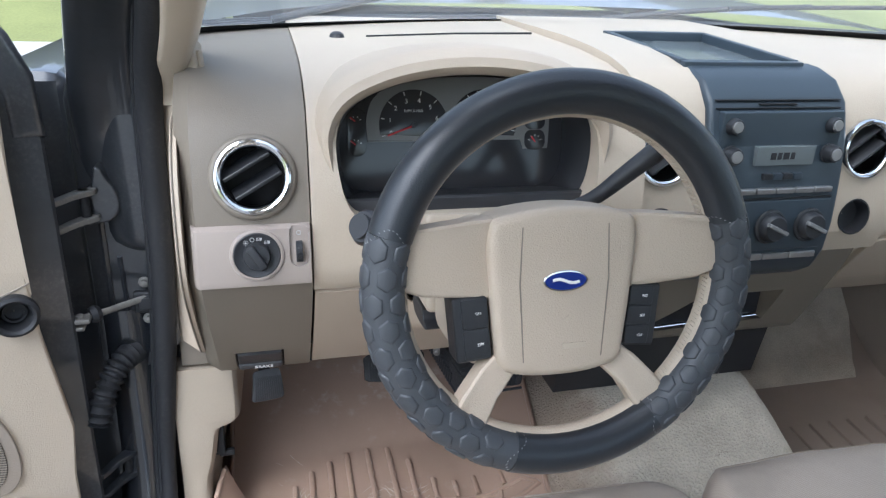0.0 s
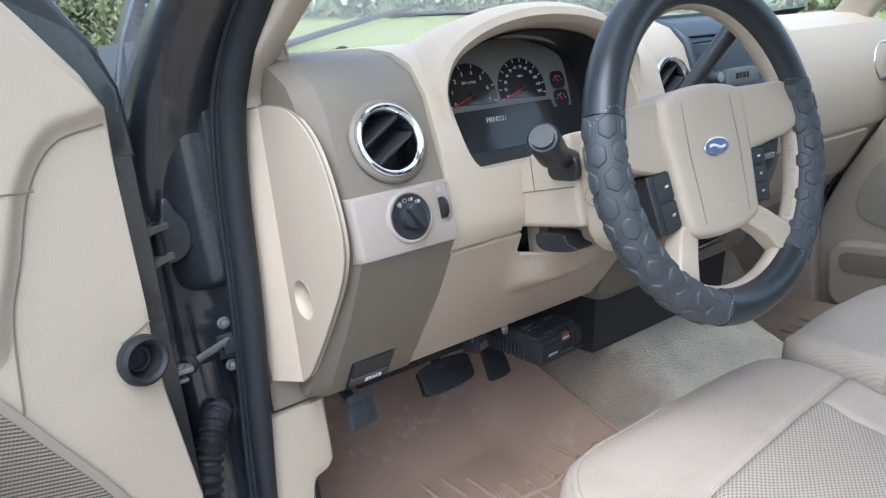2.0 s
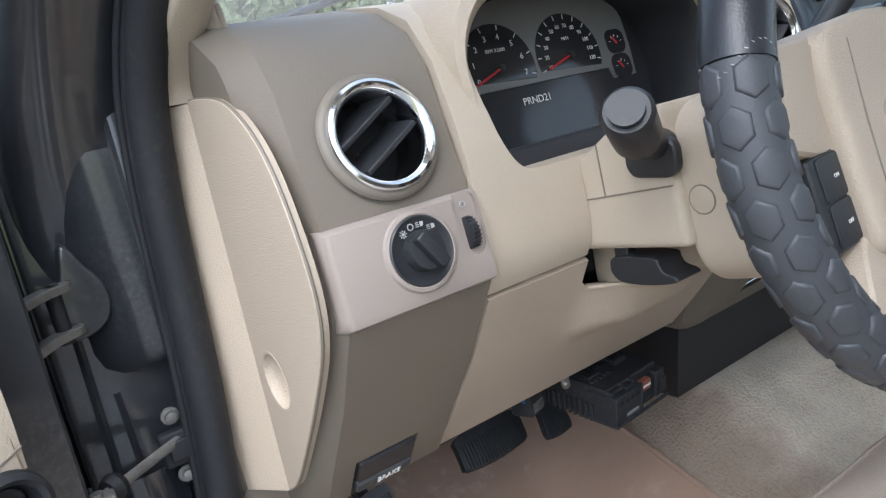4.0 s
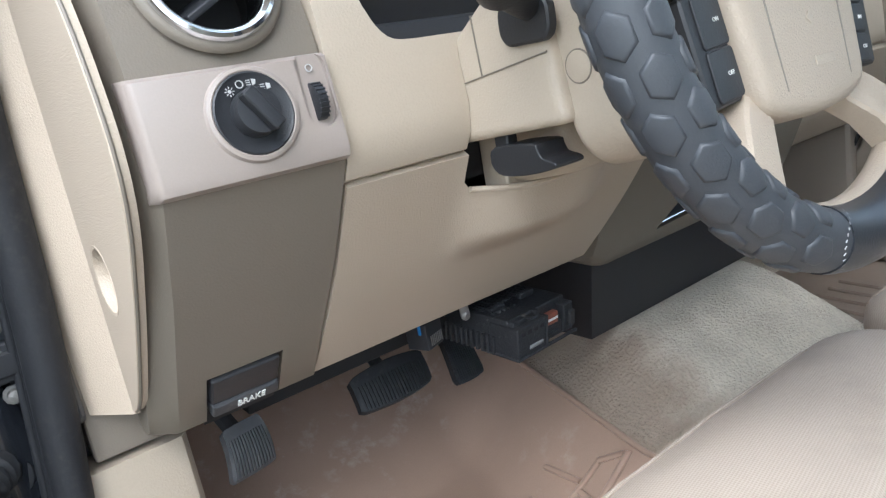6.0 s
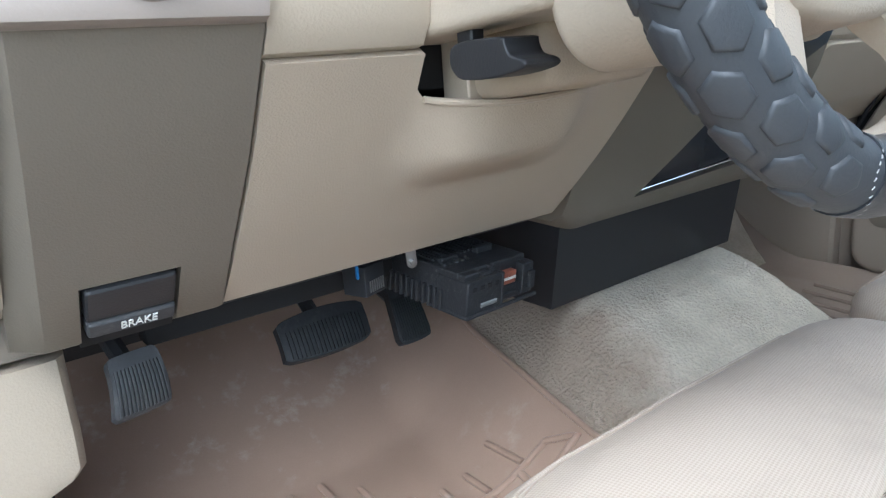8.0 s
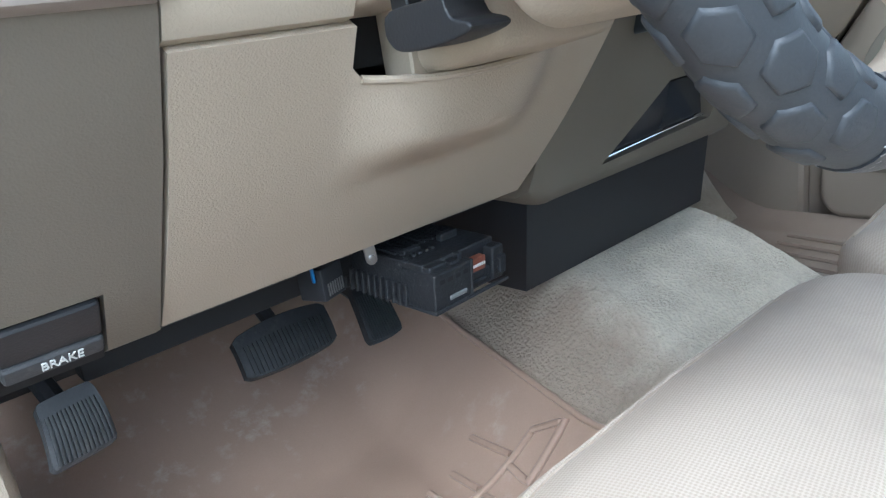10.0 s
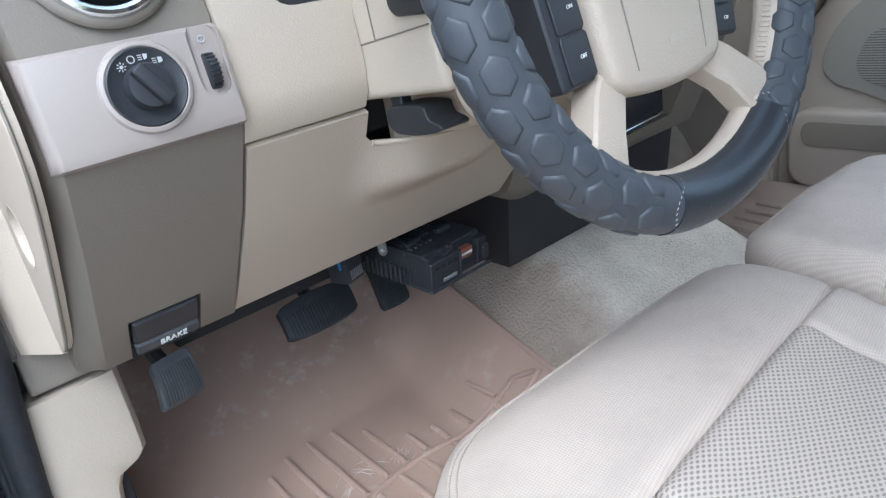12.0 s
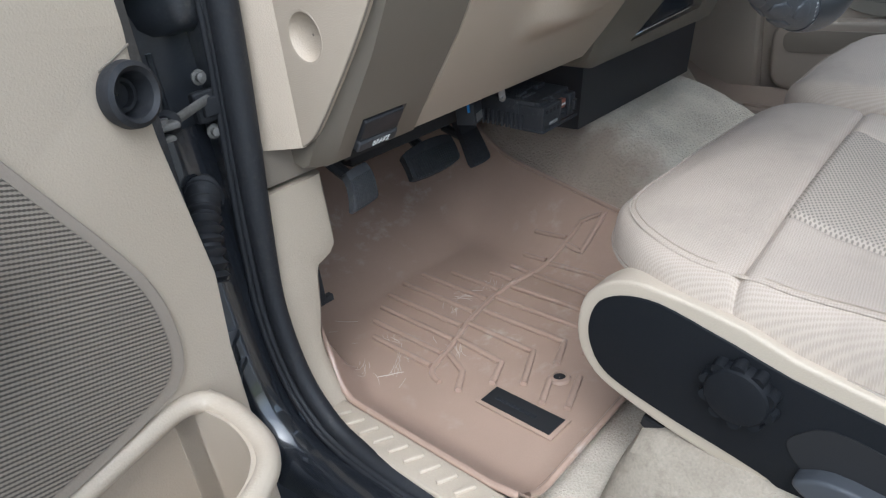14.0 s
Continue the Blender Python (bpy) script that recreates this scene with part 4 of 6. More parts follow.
for y in (0.006, -0.022):
    g = part("small_gauge", place(prism(rrect(0.030, 0.0275, 0.010), 0.0024, 0.0005), gm @ pose(0.121, y, 0)), GAUGE, cl)
    for k in range(5):
        part("tick", place(rbox(0.008, 0.0105, -0.0004, 0.0004, 0.0024, 0.0028, 0), gm @ pose(0.121, y - 0.003, 0, 0, 0, 20 + 35 * k)), WHITE, g)
    part("needle", place(rbox(0, 0.0095, -0.0009, 0.0009, 0.003, 0.0045, 0.0003), gm @ pose(0.121, y - 0.003, 0, 0, 0, 125)), RED, g)
part("divider", place(rbox(-0.112, 0.100, -0.0006, 0.0006, 0.0015, 0.003, 0), gm @ pose(0, -0.0205, 0)), GAUGEGREY, cl)
word("lettering", "PRND21", 0.0108, gm @ pose(-0.014, -0.038, 0.001), WHITE, cl, 0.0002)
part("lower_bezel", place(rbox(-0.17, 0.19, -0.012, 0.012, 0.0, 0.075, 0.008), gm @ pose(0, -0.098, 0)), BLACK, cl)
g = part("small_gauge", place(prism(stadium(0.024, 0.062), 0.0024, 0.0005), gm @ pose(-0.126, -0.008, 0)), GAUGE, cl)
for y in (0.006, -0.024):
    part("needle", place(rbox(0, 0.0085, -0.0009, 0.0009, 0.003, 0.0045, 0.0003), gm @ pose(-0.128, y, 0, 0, 0, 140)), RED, g)
    for k in range(4):
        part("tick", place(rbox(0.007, 0.0095, -0.0004, 0.0004, 0.0024, 0.0028, 0), gm @ pose(-0.128, y - 0.002, 0, 0, 0, 30 + 35 * k)), WHITE, g)

# knee bolster
SLOPE = (Vector((0, 0.763, 1.302)), Vector((0, 0.908, 1.117)))
OUT = Vector((0, -0.185, -0.145)).normalized()


def bolster(u, v):
    x = -0.2225 + u * (0.390 + 0.014 * (1 - v))
    p = SLOPE[0].lerp(SLOPE[1], min(v, 1)) + Vector((x, 0, 0))
    p += OUT * 0.006 * math.sin(math.pi * min(v, 1))
    h = math.exp(-(((x - 0.002) / 0.080) ** 4)) * (1 - ease((v - 0.38) / 0.22)) * (0.80 + 0.2 * ease(v / 0.3))
    p += Vector((0, -0.034, -0.006)) * h
    if v > 1:
        p += Vector((0, 0.02 * (v - 1) * 20, 0.01 * (v - 1) * 20))
    return p


bolster_ob = part("knee_panel", sheet(bolster, [k / 60 for k in range(61)], [-0.0, 0.01] + [0.03 + 0.97 * k / 40 for k in range(41)] + [1.015, 1.05]), TAN_SOFT, dash, "grained tan knee panel below the wheel")
md = bolster_ob.modifiers.new("thick", "SOLIDIFY")
md.thickness, md.offset = 0.012, -1 if bolster_ob.data.polygons[0].normal.y < 0 else 1
notch = prism([(-0.102, 0.10), (-0.106, 0.0), (-0.104, -0.022), (-0.096, -0.030), (-0.05, -0.036), (0.0, -0.036), (0.045, -0.032), (0.072, -0.024), (0.09, 0.0), (0.09, 0.10)], 0.2)
place(notch, Matrix(((1, 0, 0, 0), (0, 0, 1, 0.66), (0, 1, 0, 1.300), (0, 0, 0, 1))))
cut(bolster_ob, notch)
bolster_ob.modifiers.clear()


def on_bolster(x, z):
    """The knee panel's face at a place across and a height."""
    u = (x + 0.2225) / 0.398
    lo, hi = 0.0, 1.0
    for k in range(24):
        mid = (lo + hi) / 2
        lo, hi = (mid, hi) if bolster(u, mid).z > z else (lo, mid)
    return bolster(u, lo) + OUT * 0.0005


lip = curve_points([(-0.098, 1.2705, 0), (-0.085, 1.268, 0), (-0.05, 1.264, 0), (0.0, 1.264, 0), (0.045, 1.268, 0), (0.072, 1.276, 0), (0.082, 1.288, 0)], 6)
part("notch_lip", tube([on_bolster(p.x, p.y) for p in lip], 0.0028, 8), TAN_SOFT, dash)
# Near-black plates stand for the shade in the openings round the column.
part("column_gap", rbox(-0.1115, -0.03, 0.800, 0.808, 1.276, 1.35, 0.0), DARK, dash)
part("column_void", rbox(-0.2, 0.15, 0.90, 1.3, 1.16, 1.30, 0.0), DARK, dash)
# The rear box is a black sheet added as shade behind the pedals.
part("under_tray", join(rbox(-0.35, 0.2, 0.98, 1.40, 1.09, 1.115, 0.003), rbox(-0.33, 0.2, 1.25, 1.262, 1.03, 1.095, 0.003)), BLACK, dash)
# lower centre panel and black base
def low_shift(x, y, z):
    k = min(1, max(0, (0.25 - x) / 0.07))
    return (x, y - 0.02 * k * (1.25 - z) / 0.2, z + 0.03 * k * k * (1 if z < 1.2 else 0))


lower = part("centre_panel", extrude_x([(1.1, 1.30), (0.83, 1.30), (0.845, 1.25), (0.885, 1.16), (0.915, 1.10), (0.925, 1.085), (0.945, 1.075), (1.1, 1.08)], [0.186, 0.195, 0.21, 0.225, 0.24, 0.26, 0.40, 0.62, 0.66], low_shift), TAUPE, dash, "taupe lower centre panel")
cut(lower, place(prism([(0.322, 1.107), (0.575, 1.117), (0.575, 1.192), (0.418, 1.192)], 0.3), Matrix(((1, 0, 0, 0), (0, 0, 1, 0.8), (0, 1, 0, 0), (0, 0, 0, 1)))))
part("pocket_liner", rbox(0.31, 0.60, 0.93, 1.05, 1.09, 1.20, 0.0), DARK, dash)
part("pocket_lid", place(prism([(0.338, 1.115), (0.57, 1.124), (0.57, 1.180), (0.418, 1.180)], 0.006, 0.002), Matrix(((1, 0, 0, 0), (0, 0, -1, 0.922), (0, 1, 0, 0), (0, 0, 0, 1)))), GAUGE, dash, "glossy black pocket lid")
part("pocket_trim", tube([(0.338, 0.912, 1.1138), (0.45, 0.912, 1.1185), (0.57, 0.912, 1.1225)], 0.0013, 6), CHROME, dash, "thin silver line")
part("centre_base", extrude_x([(0.932, 1.092), (0.950, 0.976), (1.40, 0.976), (1.40, 1.10)], [0.206, 0.62]), BLACK, dash, "black plastic base of the centre stack")
soften(dash.children[-1], 0.020, 5)

# centre stack with radio
STACK = [(1.42, 1.588), (1.06, 1.585), (0.96, 1.580), (0.90, 1.574), (0.85, 1.564), (0.820, 1.550), (0.795, 1.520), (0.777, 1.46), (0.769, 1.40), (0.767, 1.34), (0.780, 1.305), (1.1, 1.28)]
stack = part("stack_housing", extrude_x(STACK, [0.206, 0.22, 0.35, 0.50, 0.62, 0.632]), TAN, dash, "tan housing of the centre stack")
SN = (0, -0.993, 0.10)
for x in (0.242, 0.566):
    cut(stack, place(turned([(0.038, -0.06), (0.038, 0.05)]), facing((x, 0.778, 1.463), SN)))
    cut(stack, place(turned([(0.026, -0.03), (0.026, 0.05)]), facing((x, 0.767, 1.363), SN)))
    part("socket", place(turned([(0.0275, 0.002), (0.025, 0.002), (0.024, -0.02), (0.014, -0.022), (0.001, -0.022)], 28, caps=False), facing((x, 0.767, 1.363), SN)), BLACK, dash)
    vent((x, 0.775, 1.463), SN, 0.0415, 35)
bez = part("radio_bezel", extrude_x([(0.90, 1.571), (0.853, 1.567), (0.815, 1.555), (0.788, 1.528), (0.771, 1.48), (0.762, 1.42), (0.757, 1.36), (0.760, 1.315), (0.774, 1.282), (0.80, 1.262), (0.86, 1.254), (0.95, 1.40)], [0.302, 0.31, 0.515, 0.523]), RADIO, dash, "dark slate radio and climate console")
soften(bez, 0.006)


def on_face(z):
    """How far ahead the radio's face lies at a height."""
    pts = [(1.528, 0.788), (1.48, 0.771), (1.42, 0.762), (1.36, 0.757), (1.315, 0.760), (1.26, 0.790)]
    for (z1, y1), (z0, y0) in zip(pts, pts[1:]):
        if z >= z0:
            return y0 + (y1 - y0) * (z - z0) / (z1 - z0)
    return 0.80


def face_box(name, x0, x1, z0, z1, mat, proud=0.003, r=0.001):
    y = (on_face(z0) + on_face(z1)) / 2
    return part(name, rbox(x0, x1, y - proud, y + 0.01, z0, z1, r), mat, bez)


face_box("trim_line", 0.312, 0.510, 1.531, 1.5325, DARK, 0.003)
face_box("trim_line", 0.312, 0.510, 1.521, 1.5225, DARK, 0.003)
face_box("grille_slot", 0.378, 0.438, 1.5255, 1.5275, DARK, 0.003)
face_box("radio_face", 0.316, 0.508, 1.418, 1.5195, RADIO, 0.0035, 0.003)
face_box("disc_slot", 0.345, 0.482, 1.4985, 1.502, DARK, 0.0045)
disp = face_box("radio_display", 0.372, 0.466, 1.447, 1.4735, LCD, 0.006)
for k, (a, w) in enumerate(((0.395, 0.008), (0.406, 0.006), (0.415, 0.009), (0.427, 0.006))):
    part("print_bar", rbox(a, a + w, on_face(1.46) - 0.0068, on_face(1.46) - 0.005, 1.4555, 1.465, 0, 1), GAUGE, disp)
for k in range(4):
    face_box("preset_button", 0.388 + 0.016 * k, 0.402 + 0.016 * k, 1.428, 1.436, RADIO if k % 2 else BLACK, 0.0065)
for k in range(6):
    face_box("preset_button", 0.318 + 0.0315 * k, 0.3475 + 0.0315 * k, 1.4075, 1.4155, STEEL, 0.006, 0.002)
face_box("trim_line", 0.316, 0.508, 1.3995, 1.401, DARK, 0.0035)
face_box("climate_face", 0.316, 0.508, 1.322, 1.398, RADIO, 0.0035, 0.003)
for k in range(4):
    face_box("climate_button", 0.324 + 0.0455 * k, 0.368 + 0.0455 * k, 1.307, 1.3165, STEEL, 0.006, 0.002)
for x, z, r in ((0.332, 1.462, 0.0125), (0.490, 1.462, 0.0125), (0.332, 1.500, 0.0115), (0.490, 1.500, 0.0115), (0.348, 1.360, 0.020), (0.412, 1.360, 0.020), (0.476, 1.360, 0.020)):
    m = facing((x, on_face(z) - 0.003, z), SN)
    kb = part("knob", place(turned([(r * 1.1, 0.0), (r * 1.1, 0.003), (r, 0.0035), (r * 0.96, 0.012), (r * 0.82, 0.016), (0.001, 0.016)], 24), m), BLACK, bez)
    if r > 0.015:
        part("knob_ring", place(turned([(r * 1.06, 0.002), (r * 1.12, 0.0042), (r * 1.22, 0.0036), (r * 1.26, 0.001)], 28, caps=False), m), BLACK, kb)
        part("knob_grip", place(rbox(-0.003, 0.003, -r * 0.9, r * 0.9, 0.014, 0.021, 0.002), m @ pose(0, 0, 0, 0, 0, 65)), GAUGEGREY, kb)
    else:
        part("knob_cap", place(turned([(r * 0.7, 0.0155), (r * 0.62, 0.0175), (0.001, 0.0178)], 20), m), GAUGEGREY, kb)
tm = Matrix.Translation((0.397, 0.985, 1.5785)) @ pose(0, 0, 0, 3.5, 0, 0)
cut(stack, place(rbox(-0.096, 0.096, -0.128, 0.128, -0.016, 0.05, 0.0), tm))
tray = part("dash_tray", place(join(rbox(-0.098, 0.098, -0.130, -0.118, -0.015, 0.002, 0.002), rbox(-0.098, 0.098, 0.116, 0.130, -0.015, 0.003, 0.002), rbox(-0.098, -0.086, -0.1175, 0.1155, -0.015, 0.003, 0.002), rbox(0.086, 0.098, -0.1175, 0.1155, -0.015, 0.003, 0.002)), tm), RADIO, dash, "recessed slate tray on top of the centre stack")
part("tray_floor", place(rbox(-0.086, 0.086, -0.118, 0.116, -0.0155, -0.011, 0.001), tm), LCD, tray)
part("top_slot", tube([(-0.11, 1.10, 1.5735), (0.04, 1.15, 1.575), (0.19, 1.17, 1.576)], 0.003, 6), DARK, dash)
part("light_sensor", place(turned([(0.012, 0), (0.010, 0.006), (0.005, 0.009), (0.0005, 0.0095)], 20), Matrix.Translation((-0.157, 1.09, 1.573))), BLACK, dash)
# passenger side
PASS = [(1.38, 1.575), (1.0, 1.565), (0.92, 1.55), (0.875, 1.525), (0.858, 1.49), (0.852, 1.40), (0.858, 1.300), (0.864, 1.288), (0.872, 1.284), (0.93, 1.195), (0.985, 1.122), (1.01, 1.11), (1.28, 1.13)]
part("passenger_body", extrude_x(PASS, [0.632, 0.64, 0.95, 1.19, 1.21]), TAN, dash, "tan passenger side of the dashboard")
vent((1.157, 0.858, 1.432), (0, -1, 0.1), 0.046, 35)
part("glove_box", place(prism(rrect(0.40, 0.125, 0.02), 0.010, 0.004), facing((0.93, 0.905, 1.226), (0, -0.85, -0.53)) @ pose(0, 0, -0.003)), TAN_SOFT, dash)


# ---- steering wheel and column ----
WC = Vector((0.0065, 0.5445, 1.4036))
WM = Matrix.Translation(WC) @ Matrix.Rotation(radians(90 - 10.96), 4, "X")  # local x right, y up the wheel, z to the driver
HM = WM @ pose(0, 0, 0.013)
wheel = thing("steering_wheel", tuple(WC), "tan steering wheel in a black hexagon-grip leather cover", "steering wheel")
R = 0.1818


def rim(a0, a1, r, n=40, segs=18, squash=(1, 1), rr=R, z=0.0):
    return place(tube([(rr * math.cos(radians(a0 + (a1 - a0) * k / n)), rr * math.sin(radians(a0 + (a1 - a0) * k / n)), z) for k in range(n + 1)], r, segs, squash=squash), WM)


part("rim_core", rim(0, 360, 0.0150, 80, rr=R - 0.009, z=-0.008), TAN_SOFT, wheel, "stitched tan rim leather")
part("cover_top", rim(18, 163, 0.0212, 50, 26), LEATHER, wheel, "smooth black leather")
part("cover_bottom", rim(252, 303, 0.0212, 30, 26), LEATHER, wheel, "smooth black leather")
for k in range(70):
    a = radians(-45 + 1.6 * k)
    c, d = math.cos(a), math.sin(a)
    part("rim_stitch", place(tube([((R - 0.0234) * c, (R - 0.0234) * d, -0.001), ((R - 0.0246) * math.cos(a + 0.008), (R - 0.0246) * math.sin(a + 0.008), -0.008)], 0.0008, 5), WM), TAN, wheel)


def on_rim(a, b, lift=0.0):
    """A place on the cover: a degrees round the wheel, b degrees round the tube (0 outward, 90 to the driver)."""
    r = 0.0202 + lift
    rr = R + r * math.cos(radians(b))
    return WM @ Vector((rr * math.cos(radians(a)), rr * math.sin(radians(a)), r * math.sin(radians(b))))


HEX_A, HEX_B = 7.6, 72.0
HEXAGON = [(math.cos(math.tau * q / 6), math.sin(math.tau * q / 6)) for q in range(7)]
for lo, hi in ((163, 252), (303, 378)):
    grip = part("cover_grip", rim(lo, hi, 0.0202, 44, 28), GRIP, wheel, "black grip with raised hexagons")
    col, a = 0, lo + 3.6
    while a < hi - 2.5:
        for row in range(4):
            b0 = -90 + (row + 0.5 * (col % 2)) * HEX_B
            bm = bmesh.new()
            rings = []
            for size, lift in ((0.87, -0.0006), (0.82, 0.0007), (0.76, 0.0014), (0.68, 0.0016), (0.36, 0.0016)):
                rings.append([bm.verts.new(on_rim(a + HEX_A * 0.58 * size * (HEXAGON[q][0] + HEXAGON[q + 1][0]) / 2, b0 + HEX_B * 0.50 * size * (HEXAGON[q][1] + HEXAGON[q + 1][1]) / 2, lift)) if h else bm.verts.new(on_rim(a + HEX_A * 0.58 * size * HEXAGON[q][0], b0 + HEX_B * 0.50 * size * HEXAGON[q][1], lift)) for q in range(6) for h in (0, 1)])
            for p, q in zip(rings, rings[1:]):
                for m in range(12):
                    bm.faces.new((p[m], p[(m + 1) % 12], q[(m + 1) % 12], q[m]))
            mid = bm.verts.new(on_rim(a, b0, 0.0016))
            for m in range(12):
                bm.faces.new((rings[-1][m], rings[-1][(m + 1) % 12], mid))
            part("hexagon", bm, GRIP, grip, angle=62)
        col += 1
        a += HEX_A
for a in (163, 252, 303, 378):
    for k in range(26):
        b = -100 + 10.5 * k
        z = 2.8 * math.cos(radians(b * 2.4))
        part("stitch", tube([on_rim(a + z, b, 0.0007), on_rim(a + z + 0.2, b + 5, 0.0008)], 0.00038, 5), THREAD, wheel)
hub = curve_points([(-0.078, 0.050, 0), (-0.062, 0.066, 0), (0, 0.073, 0), (0.062, 0.066, 0), (0.078, 0.050, 0), (0.076, 0.0, 0), (0.070, -0.060, 0), (0.064, -0.088, 0), (0.040, -0.098, 0), (0, -0.101, 0), (-0.040, -0.098, 0), (-0.064, -0.088, 0), (-0.070, -0.060, 0), (-0.076, 0.0, 0)], 4, True)
part("airbag_cover", place(prism([(p.x, p.y) for p in hub], 0.05, 0.018, 6), HM @ pose(0, 0.0, -0.066)), TAN_SOFT, wheel, "tan airbag cover")
for sx in (-1, 1):
    part("cover_seam", place(tube([(sx * 0.045, 0.055, -0.0165), (sx * 0.047, 0.0, -0.0160), (sx * 0.042, -0.082, -0.0165)], 0.0009, 6), HM), TAUPE, wheel)
part("warning_mark", place(rbox(-0.013, 0.013, -0.003, 0.003, 0, 0.0008, 0.0004), HM @ pose(0.012, -0.068, -0.0162)), TAN, wheel)
part("airbag_mark", place(rbox(-0.003, 0.003, -0.003, 0.003, 0, 0.0008, 0.0004), HM @ pose(0.004, -0.040, -0.0162, 0, 0, 45)), TAN, wheel)
OVAL = [(math.cos(a), math.sin(a)) for a in [math.tau * k / 40 for k in range(40)]]
em = part("emblem", place(prism([(0.0235 * x, 0.0105 * y) for x, y in OVAL], 0.003, 0.001), HM @ pose(0, 0.0, -0.0165)), CHROME, wheel, "oval blue badge with a chrome edge")
part("emblem_field", place(prism([(0.0218 * x, 0.0090 * y) for x, y in OVAL], 0.0006), HM @ pose(0, 0.0, -0.0138)), BLUE, em)
part("emblem_stroke", place(tube(curve_points([(-0.014, 0.0012, -0.0130), (-0.006, 0.0020, -0.0130), (0.006, -0.0020, -0.0130), (0.014, -0.0012, -0.0130)], 6), 0.0016, 8), HM), WHITE, em)
for s in (-1, 1):
    def spoke(pts, d0, d1, z0):
        """A spoke that rises from the hub to the rim."""
        bm = prism([(s * x, y) for x, y in pts][::s], d1 - d0, 0.006)
        for v in bm.verts:
            r = math.hypot(v.co.x, v.co.y)
            v.co.z += d0 + 0.022 * ease((r - 0.08) / 0.09)
        return place(bm, HM)
    part("spoke", spoke(((0.05, 0.064), (0.10, 0.062), (0.135, 0.060), (0.176, 0.056), (0.182, 0.008), (0.145, -0.006), (0.10, -0.014), (0.05, -0.02)), -0.054, -0.028, 0), TAN_SOFT, wheel)
    part("spoke", spoke(((0.03, -0.07), (0.062, -0.07), (0.085, -0.088), (0.108, -0.112), (0.125, -0.142), (0.098, -0.162), (0.082, -0.142), (0.068, -0.118), (0.05, -0.10)), -0.052, -0.030, 0), TAN_SOFT, wheel)
    sb = part("switch_block", place(prism(rrect(0.036, 0.068, 0.004), 0.030, 0.004), HM @ pose(s * 0.0925, -0.046, -0.056, 0, 0, s * -5)), BLACK, wheel)
    k = 2 if s < 0 else 3
    for q in range(k):
        h = 0.064 / k
        bt = HM @ pose(s * 0.0925, -0.046, -0.029, 0, 0, s * -5) @ pose(s * -0.004, 0.032 - h * (q + 0.5), 0)
        bn = part("button", place(prism(rrect(0.027, h - 0.0012, 0.003), 0.0045, 0.0014), bt), BLACK, sb)
        word("lettering", (("ON", "OFF") if s < 0 else ("RES", "SET", "CST"))[q], 0.0038, bt @ pose(0.003, 0, 0.0056), WHITE, bn, 0.0002)

column = thing("steering_column", (0, 0.72, 1.33), "tan steering column shroud with black tilt lever", "steering column")
CM = Matrix.Translation((0, 0.543, 1.3995)) @ Matrix.Rotation(radians(90 - 8.6), 4, "X")  # the column's axis
SIDE = CM @ Matrix(((0, 0, 1, 0), (0, 1, 0, 0), (-1, 0, 0, 0), (0, 0, 0, 1)))  # local x away from the driver, y up the column, z right
part("shroud", place(bevelled(place(prism([(0.115, -0.061), (0.30, -0.050), (0.30, 0.018), (0.225, 0.021), (0.175, 0.042), (0.115, 0.054)], 0.193), pose(0, 0, -0.108)), 0.009, 4), SIDE), TAN, column)
part("shroud_seam", place(tube([(0.29, -0.008, -0.1084), (0.117, -0.010, -0.1084)], 0.0007, 6), SIDE), TAUPE, column)
part("shroud_seam", place(tube([(0.188, -0.009, -0.1084), (0.184, 0.036, -0.1084)], 0.0007, 6), SIDE), TAUPE, column)
part("shroud_lower", place(rbox(-0.058, 0.07, -0.100, -0.05, -0.276, -0.165, 0.02, 5), CM), TAN, column)
col = part("shroud_collar", place(bevelled(place(prism(rrect(0.196, 0.150, 0.040, 8), 0.075), pose(0.0, -0.024, -0.122)), 0.008, 4), CM), TAN, column)
part("access_plug", place(turned([(0.0108, -0.001), (0.0108, 0.0006), (0.0102, 0.0010), (0.001, 0.0010)], 32), CM @ pose(-0.098, -0.0256, -0.102, 0, -90, 0)), TAN, column)
part("plug_seam", place(turned([(0.0107, 0.0007), (0.0113, 0.0009), (0.0118, 0.0003)], 32, caps=False), CM @ pose(-0.098, -0.0256, -0.102, 0, -90, 0)), TAUPE, column)
LEVER = [(0.739, 1.297), (0.732, 1.307), (0.690, 1.309), (0.685, 1.304), (0.681, 1.298), (0.670, 1.295), (0.668, 1.291), (0.682, 1.287), (0.705, 1.284), (0.727, 1.284), (0.736, 1.289)]
lever_m = Matrix(((0, 0, -1, -0.074), (1, 0, 0, 0), (0, 1, 0, 0), (0, 0, 0, 1)))
part("tilt_lever", join(place(prism([(p.x, p.y) for p in curve_points([(a, b, 0) for a, b in LEVER], 3, True)], 0.030, 0.006, 4), lever_m), rbox(-0.098, -0.086, 0.722, 0.738, 1.300, 1.324, 0.003)), BLACK, column, "black plastic tilt lever")
part("column_bracket", rbox(-0.064, 0.055, 0.768, 0.80, 1.262, 1.328, 0.004), TAN, column)
part("stalk_boot", place(prism(rrect(0.032, 0.05, 0.012), 0.008, 0.004), Matrix.Translation((-0.106, 0.672, 1.395)) @ Matrix.Rotation(radians(-90), 4, "Y")), BLACK, column)
st = part("turn_signal_stalk", tube([(-0.09, 0.672, 1.400), (-0.13, 0.660, 1.412), (-0.155, 0.645, 1.425)], 0.0125, 14), BLACK, column)
